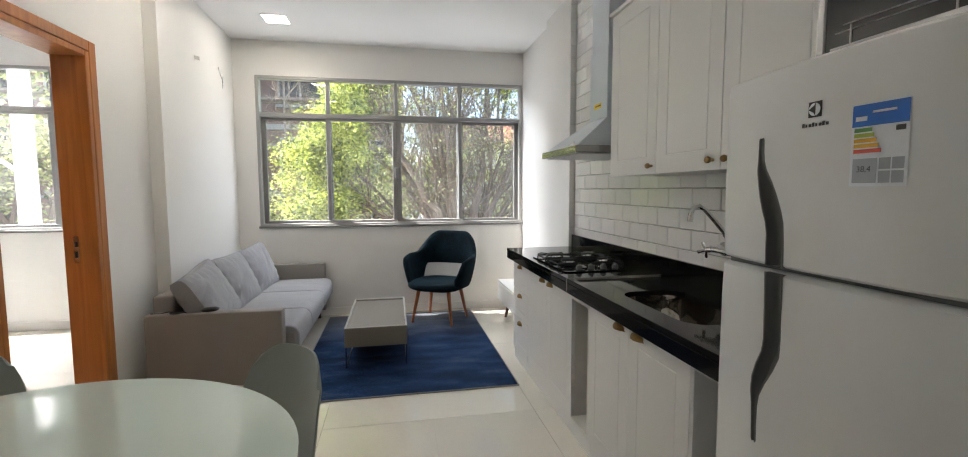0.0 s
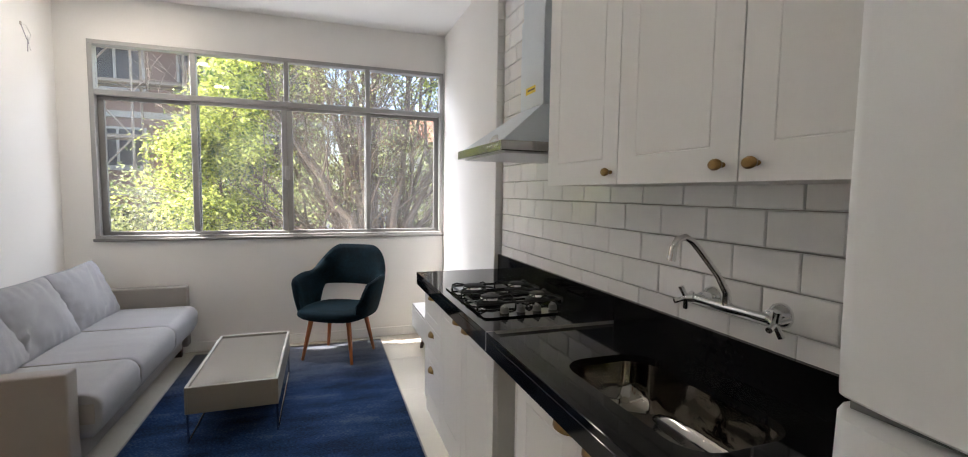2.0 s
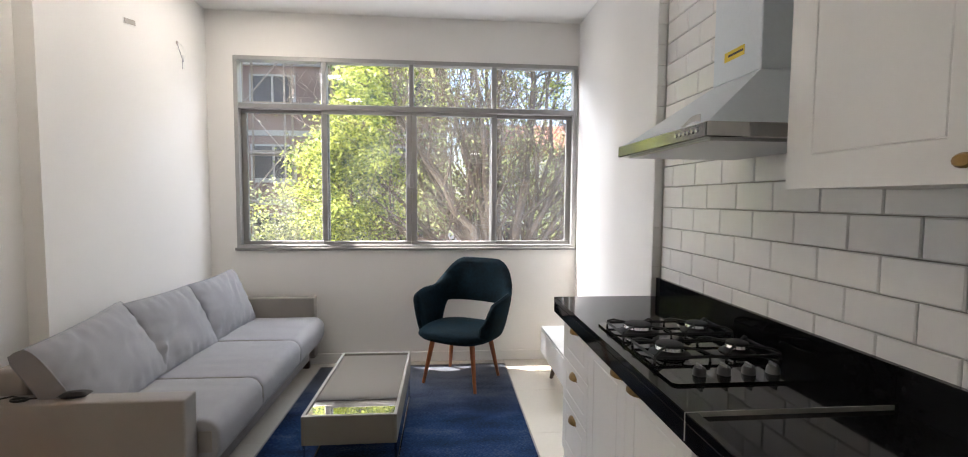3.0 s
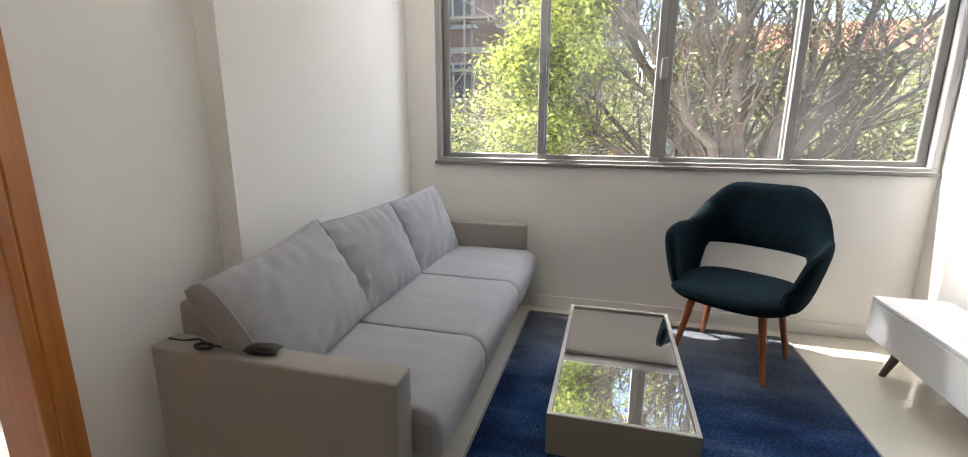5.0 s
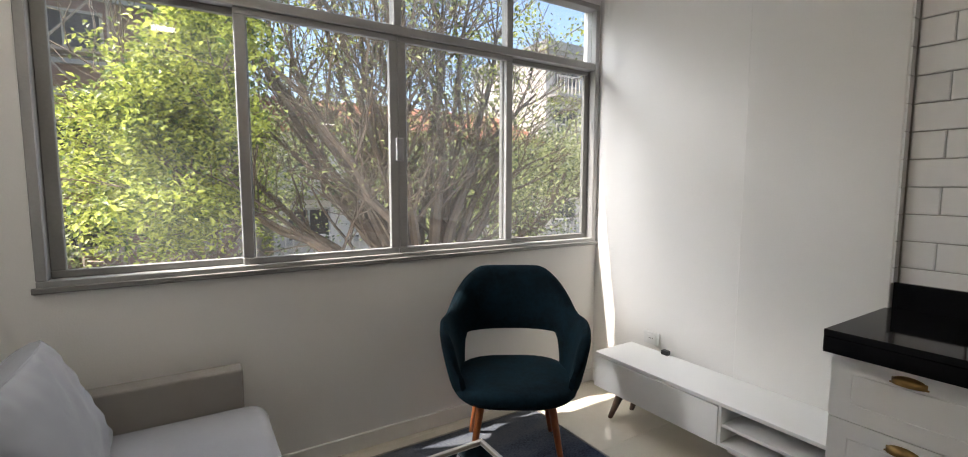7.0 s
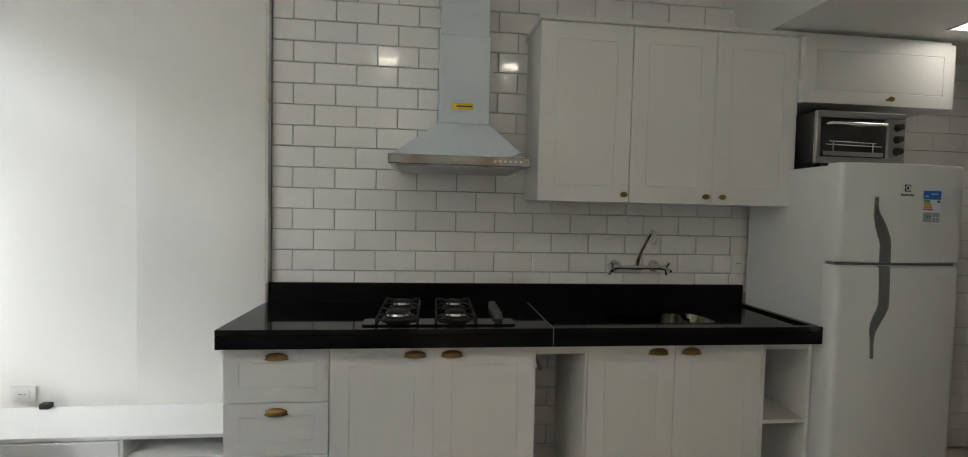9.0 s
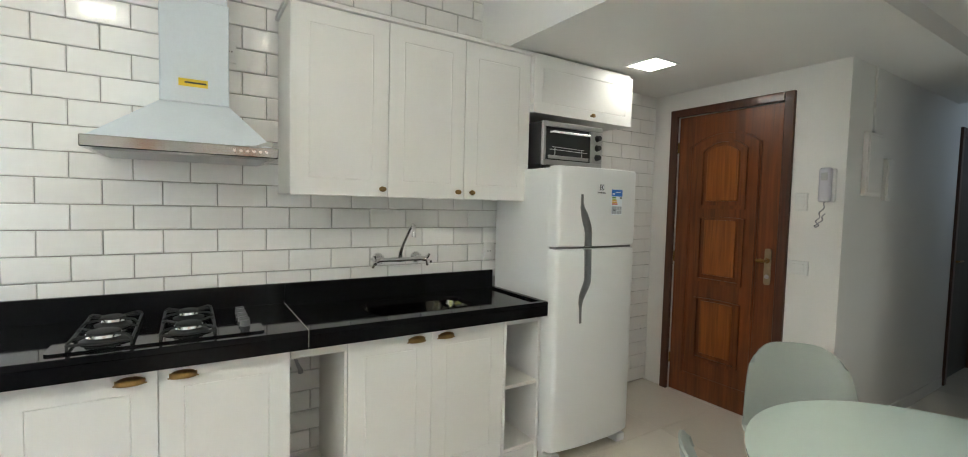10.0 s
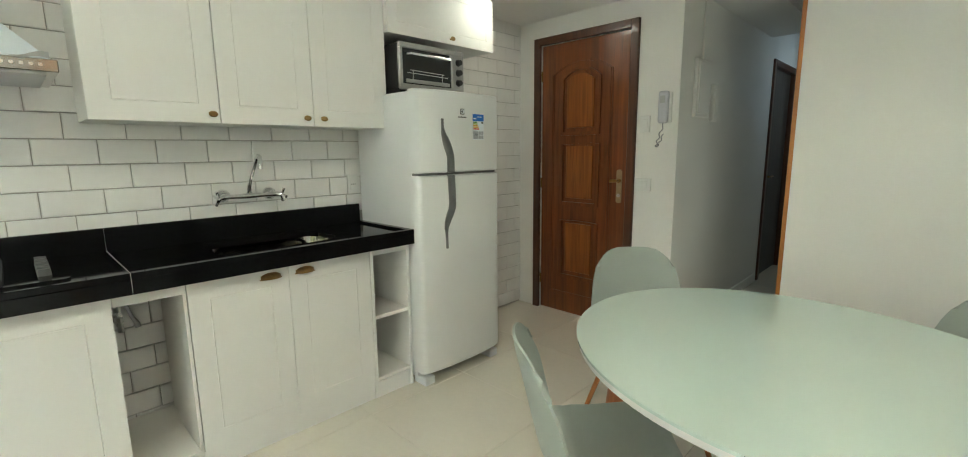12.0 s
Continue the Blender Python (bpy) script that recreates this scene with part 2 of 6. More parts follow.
def leaf_material(name, c0, c1):
    m = bpy.data.materials.new(name)
    m.use_nodes = True
    n, l = m.node_tree.nodes, m.node_tree.links
    p = n["Principled BSDF"]
    g, c = n.new("ShaderNodeNewGeometry"), n.new("ShaderNodeValToRGB")
    c.color_ramp.elements[0].color, c.color_ramp.elements[1].color = (*c0, 1), (*c1, 1)
    l.new(g.outputs["Random Per Island"], c.inputs[0])
    l.new(c.outputs[0], p.inputs["Base Color"])
    p.inputs["Roughness"].default_value = 0.45
    tr, mix = n.new("ShaderNodeBsdfTranslucent"), n.new("ShaderNodeMixShader")
    l.new(c.outputs[0], tr.inputs[0])
    mix.inputs[0].default_value = 0.4
    l.new(p.outputs[0], mix.inputs[1]), l.new(tr.outputs[0], mix.inputs[2])
    l.new(mix.outputs[0], n["Material Output"].inputs[0])
    return m


LEAF = leaf_material("bright_leaf", (0.035, 0.08, 0.01), (0.70, 0.74, 0.15))
LEAFDARK = leaf_material("dull_leaf", (0.035, 0.06, 0.018), (0.58, 0.60, 0.24))


def rug_material():
    m = surface("navy_rug", (0.012, 0.035, 0.13), 0.95, bump=0.3, grain=260, spec=0.15)
    n, l = m.node_tree.nodes, m.node_tree.links
    p = n["Principled BSDF"]
    co = n.new("ShaderNodeTexCoord")
    mp = n.new("ShaderNodeMapping")
    mp.inputs["Scale"].default_value = (1.0, 2.6, 1.0)
    l.new(co.outputs["Object"], mp.inputs[0])
    # broad noise paints the pile's lighter sheen streaks into the colour
    a, b = n.new("ShaderNodeTexNoise"), n.new("ShaderNodeTexNoise")
    a.inputs["Scale"].default_value, a.inputs["Detail"].default_value = 2.3, 6
    b.inputs["Scale"].default_value, b.inputs["Detail"].default_value = 75, 4
    l.new(mp.outputs[0], a.inputs[0]), l.new(mp.outputs[0], b.inputs[0])
    # the pile gets paler and greyer towards the far end
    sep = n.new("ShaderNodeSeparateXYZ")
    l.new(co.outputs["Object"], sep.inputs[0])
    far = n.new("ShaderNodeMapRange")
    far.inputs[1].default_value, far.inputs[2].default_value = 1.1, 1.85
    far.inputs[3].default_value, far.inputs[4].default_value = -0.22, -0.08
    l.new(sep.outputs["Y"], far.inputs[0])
    s = n.new("ShaderNodeMath")
    s.operation = "MULTIPLY_ADD"
    l.new(b.outputs[0], s.inputs[0])
    s.inputs[1].default_value = 0.95
    l.new(a.outputs[0], s.inputs[2])
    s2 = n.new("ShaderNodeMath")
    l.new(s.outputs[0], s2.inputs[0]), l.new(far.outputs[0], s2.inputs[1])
    c = n.new("ShaderNodeValToRGB")
    e = c.color_ramp.elements
    e[0].position, e[1].position = 0.58, 1.0
    e[0].color, e[1].color = (0.002, 0.008, 0.030, 1), (0.060, 0.085, 0.125, 1)
    mid = e.new(0.82)
    mid.color = (0.008, 0.034, 0.105, 1)
    l.new(s2.outputs[0], c.inputs[0])
    # most of the blue drops out towards the far end
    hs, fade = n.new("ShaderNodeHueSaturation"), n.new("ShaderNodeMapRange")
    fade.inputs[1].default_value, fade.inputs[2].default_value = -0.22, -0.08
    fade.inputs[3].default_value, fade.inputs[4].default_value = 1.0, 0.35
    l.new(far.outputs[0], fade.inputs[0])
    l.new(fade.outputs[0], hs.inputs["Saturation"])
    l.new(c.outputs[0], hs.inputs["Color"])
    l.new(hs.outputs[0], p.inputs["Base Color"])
    return m


RUG = rug_material()

# ---- building blocks ----
BASE = {}


def thing(name, base=(0, 0, 0), label="", category="", group="", kind=""):
    """An Empty at its base that parents its parts."""
    ob = new(name)
    ob.empty_display_size = 0.1
    ob.location = base
    BASE[ob.name] = Vector(base)
    return tagged(ob, label, category, group, kind)


def finish(bm, name, material, smooth=False):
    bmesh.ops.recalc_face_normals(bm, faces=bm.faces)
    me = bpy.data.meshes.new(name)
    if smooth:
        for f in bm.faces:
            f.smooth = True
        for e in bm.edges:
            if len(e.link_faces) == 2 and e.calc_face_angle(0) > 0.75:
                e.smooth = False
    bm.to_mesh(me)
    bm.free()
    me.materials.append(material)
    return me


def part(name, bm, material, parent, label="", smooth=False, kind=""):
    """Links a bmesh, given in the world's metres, as one mesh under a thing or a part."""
    base = BASE[parent.name]
    bmesh.ops.translate(bm, verts=bm.verts, vec=-base)
    ob = new(name, finish(bm, name, material, smooth))
    ob.parent = parent
    BASE[ob.name] = base
    return tagged(ob, label, kind=kind)


def single(name, bm, material, label="", category="", group="", kind="", smooth=False, base=None):
    """A thing that is one mesh."""
    if base is None:
        lo = [min(v.co[i] for v in bm.verts) for i in range(3)]
        hi = [max(v.co[i] for v in bm.verts) for i in range(3)]
        base = ((lo[0] + hi[0]) / 2, (lo[1] + hi[1]) / 2, lo[2])
    bmesh.ops.translate(bm, verts=bm.verts, vec=-Vector(base))
    ob = new(name, finish(bm, name, material, smooth))
    ob.location = base
    BASE[ob.name] = Vector(base)
    return tagged(ob, label, category, group, kind)


def box(x0, x1, y0, y1, z0, z1, bev=0.0, seg=1, bm=None):
    bm = bm or bmesh.new()
    v = [bm.verts.new((x, y, z)) for x in (x0, x1) for y in (y0, y1) for z in (z0, z1)]
    fs = [bm.faces.new([v[i] for i in q]) for q in ((0, 1, 3, 2), (4, 6, 7, 5), (0, 4, 5, 1), (2, 3, 7, 6), (0, 2, 6, 4), (1, 5, 7, 3))]
    if bev:
        es = list({e for f in fs for e in f.edges})
        bmesh.ops.bevel(bm, geom=es, offset=bev, segments=seg, affect="EDGES", profile=0.5)
    return bm


def sweep(points, radii, n=10, bm=None, closed_ends=True, flat=(1, 1)):
    """A tube along points, with a radius at each."""
    bm = bm or bmesh.new()
    pts = [Vector(p) for p in points]
    if not hasattr(radii, "__len__"):
        radii = [radii] * len(pts)
    rings = []
    side = None
    for i, p in enumerate(pts):
        d = (pts[min(i + 1, len(pts) - 1)] - pts[max(i - 1, 0)]).normalized()
        if side is None:
            side = d.cross(Vector((0, 0, 1)) if abs(d.z) < 0.9 else Vector((1, 0, 0))).normalized()
        side = (side - d * side.dot(d)).normalized()
        up = d.cross(side)
        rings.append([bm.verts.new(p + (side * math.cos(a) * flat[0] + up * math.sin(a) * flat[1]) * radii[i]) for a in (2 * math.pi * k / n for k in range(n))])
    for a, b in zip(rings, rings[1:]):
        for k in range(n):
            bm.faces.new((a[k], a[(k + 1) % n], b[(k + 1) % n], b[k]))
    if closed_ends:
        bm.faces.new(rings[0][::-1]), bm.faces.new(rings[-1])
    return bm


def lathe(profile, centre=(0, 0, 0), n=24, bm=None, axis="Z"):
    """A turned shape from rows of radius and height."""
    bm = bm or bmesh.new()
    c = Vector(centre)

    def at(r, h, a):
        u, w = r * math.cos(a), r * math.sin(a)
        return c + Vector({"Z": (u, w, h), "X": (h, u, w), "Y": (w, h, u)}[axis])

    rings = []
    for r, h in profile:
        if r < 1e-5:
            rings.append([bm.verts.new(at(0, h, 0))])
        else:
            rings.append([bm.verts.new(at(r, h, 2 * math.pi * k / n)) for k in range(n)])
    for a, b in zip(rings, rings[1:]):
        for k in range(n):
            q = [a[k % len(a)], a[(k + 1) % len(a)], b[(k + 1) % len(b)], b[k % len(b)]]
            q = list(dict.fromkeys(q))
            if len(q) > 2:
                bm.faces.new(q)
    return bm


def prism(outline, a0, a1, axis="Z", bm=None):
    """A flat outline drawn out along an axis."""
    bm = bm or bmesh.new()

    def at(u, w, h):
        return {"Z": (u, w, h), "X": (h, u, w), "Y": (u, h, w)}[axis]

    lo = [bm.verts.new(at(u, w, a0)) for u, w in outline]
    hi = [bm.verts.new(at(u, w, a1)) for u, w in outline]
    bm.faces.new(lo[::-1]), bm.faces.new(hi)
    for i in range(len(lo)):
        j = (i + 1) % len(lo)
        bm.faces.new((lo[i], lo[j], hi[j], hi[i]))
    return bm


def rounded(x0, x1, y0, y1, r, n=6):
    """The outline of a rectangle with round corners."""
    out = []
    for cx, cy, a0 in ((x1 - r, y1 - r, 0), (x0 + r, y1 - r, 90), (x0 + r, y0 + r, 180), (x1 - r, y0 + r, 270)):
        for k in range(n + 1):
            a = radians(a0 + 90 * k / n)
            out.append((cx + r * math.cos(a), cy + r * math.sin(a)))
    return out


def shell(f, nu, nv, thick, bm=None):
    """A curved sheet with thickness: f(u, v) gives its inner face."""
    bm = bm or bmesh.new()
    P = [[Vector(f(i / nu, j / nv)) for j in range(nv + 1)] for i in range(nu + 1)]
    N = [[None] * (nv + 1) for _ in range(nu + 1)]
    for i in range(nu + 1):
        for j in range(nv + 1):
            du = P[min(i + 1, nu)][j] - P[max(i - 1, 0)][j]
            dv = P[i][min(j + 1, nv)] - P[i][max(j - 1, 0)]
            N[i][j] = du.cross(dv).normalized()
    A = [[bm.verts.new(P[i][j]) for j in range(nv + 1)] for i in range(nu + 1)]
    B = [[bm.verts.new(P[i][j] - N[i][j] * thick) for j in range(nv + 1)] for i in range(nu + 1)]
    for i in range(nu):
        for j in range(nv):
            bm.faces.new((A[i][j], A[i + 1][j], A[i + 1][j + 1], A[i][j + 1]))
            bm.faces.new((B[i][j], B[i][j + 1], B[i + 1][j + 1], B[i + 1][j]))
    for i in range(nu):
        bm.faces.new((A[i][0], B[i][0], B[i + 1][0], A[i + 1][0]))
        bm.faces.new((A[i][nv], A[i + 1][nv], B[i + 1][nv], B[i][nv]))
    for j in range(nv):
        bm.faces.new((A[0][j], A[0][j + 1], B[0][j + 1], B[0][j]))
        bm.faces.new((A[nu][j], B[nu][j], B[nu][j + 1], A[nu][j + 1]))
    return bm


def pillow(w, d, h, puff=0.35, nu=14, nv=14, seed=0, wrinkle=0.006):
    """A stuffed cushion, w wide in x, d tall in z, h thick in y, about its middle."""
    bm = bmesh.new()

    def depth(u, v):
        a, b = abs(2 * u - 1), abs(2 * v - 1)
        return h / 2 * (max(0.0, 1 - a ** 3.2) ** puff) * (max(0.0, 1 - b ** 3.2) ** puff)

    rows = {}
    for s in (1, -1):
        for i in range(nu + 1):
            for j in range(nv + 1):
                u, v = i / nu, j / nv
                edge = i in (0, nu) or j in (0, nv)
                if edge and s < 0:
                    rows[s, i, j] = rows[1, i, j]
                    continue
                pin = 1 - 0.05 * (1 - abs(2 * v - 1) ** 2)
                pin2 = 1 - 0.05 * (1 - abs(2 * u - 1) ** 2)
                x, z = (u - 0.5) * w * pin, (v - 0.5) * d * pin2
                y = s * depth(u, v)
                k = noise.noise(Vector((x * 5 + seed * 3.7, z * 7, s))) * wrinkle * 2.2 + wrinkle * 1.2 * math.sin(26 * (x * (1 if seed % 2 else -1) + z) + seed) * max(0.0, noise.noise(Vector((x * 4 + 9, z * 4 + seed, 2)))) + noise.noise(Vector((x * 22 + seed, z * 17, s))) * wrinkle * 0.6
                rows[s, i, j] = bm.verts.new((x, y + (0 if edge else s * k), z))
    for s in (1, -1):
        for i in range(nu):
            for j in range(nv):
                q = [rows[s, i, j], rows[s, i + 1, j], rows[s, i + 1, j + 1], rows[s, i, j + 1]]
                bm.faces.new(q if s < 0 else q[::-1])
    return bm


def moved(bm, m):
    bmesh.ops.transform(bm, matrix=m, verts=bm.verts)
    return bm


def joined(*bms):
    """Several bmeshes as one."""
    out = bms[0]
    for b in bms[1:]:
        me = bpy.data.meshes.new("joint")
        b.to_mesh(me)
        b.free()
        out.from_mesh(me)
        bpy.data.meshes.remove(me)
    return out


# ---- structure ----
TILE_X, COL_R, WALL_R = 1.57, 1.524, 1.585
COL_L, WALL_L = -1.465, -1.54
Y_WIN, CEIL_Z, LOW_Z = 5.3, 2.92, 2.3
WX0, WX1, WZ0, WZ1 = -1.285, 1.572, 0.985, 2.565
BX0, BX1 = -4.55, -3.09
STRUCT = dict(kind="structure")

single("floor_base", box(-4.8, 1.8, -4.4, 5.45, -0.2, -0.006), FGROUT, "floor screed and joints below the tiles", "floor", **STRUCT)
# window wall, with the openings of the living room and of the bedroom
ww = bmesh.new()
T = 0.14
for x0, x1, z0, z1 in ((-4.8, 1.8, 0, WZ0), (-4.8, 1.8, WZ1, 3.2), (-4.8, BX0, WZ0, WZ1), (BX1, WX0, WZ0, WZ1), (WX1, 1.8, WZ0, WZ1)):
    box(x0, x1, Y_WIN, Y_WIN + T, z0 - 0.02 if z0 == 0 else z0, z1, bm=ww)
single("wall_window", ww, PAINT, "white painted window wall with wide openings", "wall", **STRUCT)
single("wall_kitchen", box(1.585, 1.8, -0.6, 3.66, -0.02, 3.1), GROUT, "grout bed behind the white kitchen tiles", "wall", **STRUCT)
single("wall_column_right", box(COL_R, 1.8, 3.66, 4.26, -0.02, 3.1, 0.004), PAINT, "white painted column beside the kitchen", "wall", **STRUCT)
single("wall_right", box(WALL_R, 1.8, 4.26, Y_WIN, -0.02, 3.1), PAINT, "white painted wall behind the media console", "wall", **STRUCT)
single("wall_column_left", prism([(-1.68, 3.64), (-1.45, 3.64), (-1.497, Y_WIN), (-1.68, Y_WIN)], -0.02, 3.1), PAINT, "white painted thicker wall behind the sofa", "wall", **STRUCT)
DY0, DY1, DZ = 2.30, 3.01, 2.125
wl = bmesh.new()
box(-1.68, WALL_L, 0.0, DY0, -0.02, 3.1, bm=wl)
box(-1.68, WALL_L, DY1, 3.64, -0.02, 3.1, bm=wl)
box(-1.68, WALL_L, DY0, DY1, DZ, 3.1, bm=wl)
single("wall_left", wl, PAINT, "white painted wall with the bedroom doorway", "wall", **STRUCT)
# wall behind the dining table, and the hall's two sides
single("wall_dining", box(-1.54, -0.5, 0.03, 0.15, -0.02, 3.1, 0.003), PAINT, "white painted wall behind the dining table", "wall", **STRUCT)
wh = bmesh.new()
box(-0.62, -0.5, -0.92, -4.2, -0.02, 3.1, bm=wh)
box(-0.62, -0.5, 0.03, -0.06, -0.02, 3.1, bm=wh)
box(-0.62, -0.5, -0.06, -0.92, 2.12, 3.1, bm=wh)
single("wall_hall_left", wh, PAINT, "white painted hall wall with a doorway", "wall", **STRUCT)
single("wall_hall_room", box(-1.8, -1.7, -1.5, 0.03, -0.02, 3.1), PAINT, "plain wall inside the hall doorway", "wall", **STRUCT)
single("wall_hall_room_back", box(-1.7, -0.62, -1.6, -1.5, -0.02, 3.1), PAINT, "plain wall inside the hall doorway", "wall", **STRUCT)
EX0, EX1, EZ = 0.60, 1.36, 2.11
wd = bmesh.new()
box(0.26, EX0, -0.57, -0.45, -0.02, 3.1, bm=wd)
box(EX1, 1.585, -0.57, -0.45, -0.02, 3.1, bm=wd)
box(EX0, EX1, -0.57, -0.45, EZ, 3.1, bm=wd)
single("wall_entrance", wd, PAINT, "white painted wall around the entrance door", "wall", **STRUCT)
HY0, HY1, HZ = -3.42, -2.56, 2.12
wr = bmesh.new()
box(0.26, 0.40, -0.57, HY1, -0.02, 3.1, bm=wr)
box(0.26, 0.40, HY0, -4.2, -0.02, 3.1, bm=wr)
box(0.26, 0.40, HY0, HY1, HZ, 3.1, bm=wr)
single("wall_hall_right", wr, PAINT, "white painted hall wall with the breaker box", "wall", **STRUCT)
single("wall_hall_end", box(-0.62, 0.40, -4.32, -4.2, -0.02, 3.1), PAINT, "white painted end wall of the hall", "wall", **STRUCT)
# bedroom shell
single("wall_bedroom_back", box(-4.8, -1.68, 0.9, 1.0, -0.02, 3.1), PAINT, "white painted bedroom wall", "wall", **STRUCT)
single("wall_bedroom_left", box(-4.8, -4.7, 1.0, 5.3, -0.02, 3.1), PAINT, "white painted bedroom wall", "wall", **STRUCT)
# ceilings
single("ceiling", box(-1.68, 1.8, 1.21, Y_WIN, CEIL_Z, 3.1), CEIL, "white plaster ceiling of the living room", "ceiling", **STRUCT)
single("ceiling_bedroom", box(-4.8, -1.68, 0.9, Y_WIN, CEIL_Z, 3.1), CEIL, "white plaster ceiling of the bedroom", "ceiling", **STRUCT)
lc = bmesh.new()
for x0, x1, y0, y1, z0 in ((-0.1, 1.585, -0.45, 1.21, LOW_Z), (-0.1, 0.26, -2.43, -0.45, LOW_Z), (-1.54, -0.1, 0.36, 1.21, LOW_Z), (-1.54, -0.5, 0.15, 0.36, LOW_Z), (-0.5, -0.1, -2.43, 0.36, 2.40)):
    box(x0, x1, y0, y1, z0, 3.1, bm=lc)
single("ceiling_low", lc, CEIL, "white plaster dropped ceiling with a shallow recess", "ceiling", **STRUCT)
single("ceiling_hall_end", box(-0.62, 0.4, -4.32, -2.43, 2.95, 3.1), CEIL, "white plaster ceiling at the hall's end", "ceiling", **STRUCT)
single("ceiling_hall_room", box(-1.8, -0.5, -1.6, 0.15, 2.9, 3.1), CEIL, "white plaster ceiling inside the hall doorway", "ceiling", **STRUCT)


def baseboard(x0, x1, y0, y1):
    bm = box(x0, x1, y0, y1, 0, 0.085, 0.003)
    single("baseboard", bm, PAINT, "white painted baseboard along the wall", "baseboard", **STRUCT)


baseboard(-1.497, WALL_R, Y_WIN - 0.016, Y_WIN)
baseboard(WALL_R - 0.014, WALL_R, 4.26, Y_WIN - 0.016)
baseboard(COL_R - 0.014, COL_R, 3.69, 4.26)
baseboard(WALL_L, WALL_L + 0.014, 3.08, 3.64)
baseboard(0.246, 0.26, -2.5, -0.45)
baseboard(-4.7, -1.68, Y_WIN - 0.016, Y_WIN)


def window(name, x0, x1, z0, z1, cuts, zt, label):
    """A wide aluminium window: fixed lights above, sliding sashes below."""
    w = thing(name, ((x0 + x1) / 2, Y_WIN, z0), label, "window", kind="structure")
    ya, yb = Y_WIN - 0.012, Y_WIN + 0.075
    f = bmesh.new()
    b = 0.034
    for q in ((x0, x1, z0, z0 + b), (x0, x1, z1 - b, z1), (x0, x0 + b, z0 + b, z1 - b), (x1 - b, x1, z0 + b, z1 - b)):
        box(q[0], q[1], ya, yb, q[2], q[3], 0.003, bm=f)
    part("window_frame", f, ALU, w)
    part("transom", box(x0 + b, x1 - b, ya + 0.004, yb - 0.01, zt, zt + 0.045, 0.003), ALU, w)
    part("window_sill", box(x0 - 0.012, x1 + 0.012, ya - 0.012, ya, z0 - 0.012, z0 + 0.012, 0.003), ALUDARK, w)
    edges = [x0 + b, *cuts, x1 - b]
    for i, c in enumerate(cuts):
        part("mullion", box(c - 0.021, c + 0.021, ya + 0.008, yb - 0.014, zt + 0.045, z1 - b, 0.003), ALU, w)
    for i in range(len(edges) - 1):
        l, r = edges[i], edges[i + 1]
        l2, r2 = l + (0.021 if i else 0), r - (0.021 if i < len(cuts) else 0)
        p = part("pane", box(l2, r2, Y_WIN + 0.03, Y_WIN + 0.034, zt + 0.045, z1 - b), PANE, w)
        p.visible_shadow = False
        # the sliding sashes run on two tracks
        y = Y_WIN + (0.008 if i in (1, 2) else 0.042)
        so, si = 0.028, 0.024
        sl, sr = l - (so if i else 0), r + (so if i < len(cuts) else 0)
        s = bmesh.new()
        ba, bb = z0 + b, zt
        mid = len(cuts) // 2
        wl_, wr_ = 0.046, 0.046
        if i and abs(edges[i] - cuts[mid]) < 1e-6:
            sl = l + 0.001
        if i < len(cuts) and abs(edges[i + 1] - cuts[mid]) < 1e-6:
            sr = r - 0.001
        for q in ((sl, sr, ba, ba + 0.03), (sl, sr, bb - 0.03, bb), (sl, sl + wl_, ba + 0.03, bb - 0.03), (sr - wr_, sr, ba + 0.03, bb - 0.03)):
            box(q[0], q[1], y, y + 0.028, q[2], q[3], 0.003, bm=s)
        sash = part("sash", s, ALU if i in (1, 2) else ALUDARK, w)
        p = part("pane", box(sl + wl_, sr - wr_, y + 0.012, y + 0.016, ba + 0.03, bb - 0.03), PANE, sash)
        p.visible_shadow = False
    if cuts:
        c = cuts[len(cuts) // 2]
        part("latch", box(c - 0.02, c + 0.02, ya - 0.006, ya + 0.018, (z0 + zt) / 2 - 0.06, (z0 + zt) / 2 + 0.06, 0.006, 2), SILVER, w, "small silver sliding-window latch")
    return w


window("window_1", WX0, WX1, WZ0, WZ1, [-0.569, 0.148, 0.849], 2.142, "wide grey aluminium window with four sliding sashes")
window("window_2", BX0, BX1, WZ0, WZ1, [-3.82], 2.142, "grey aluminium bedroom window with sliding sashes")

# ---- doors ----


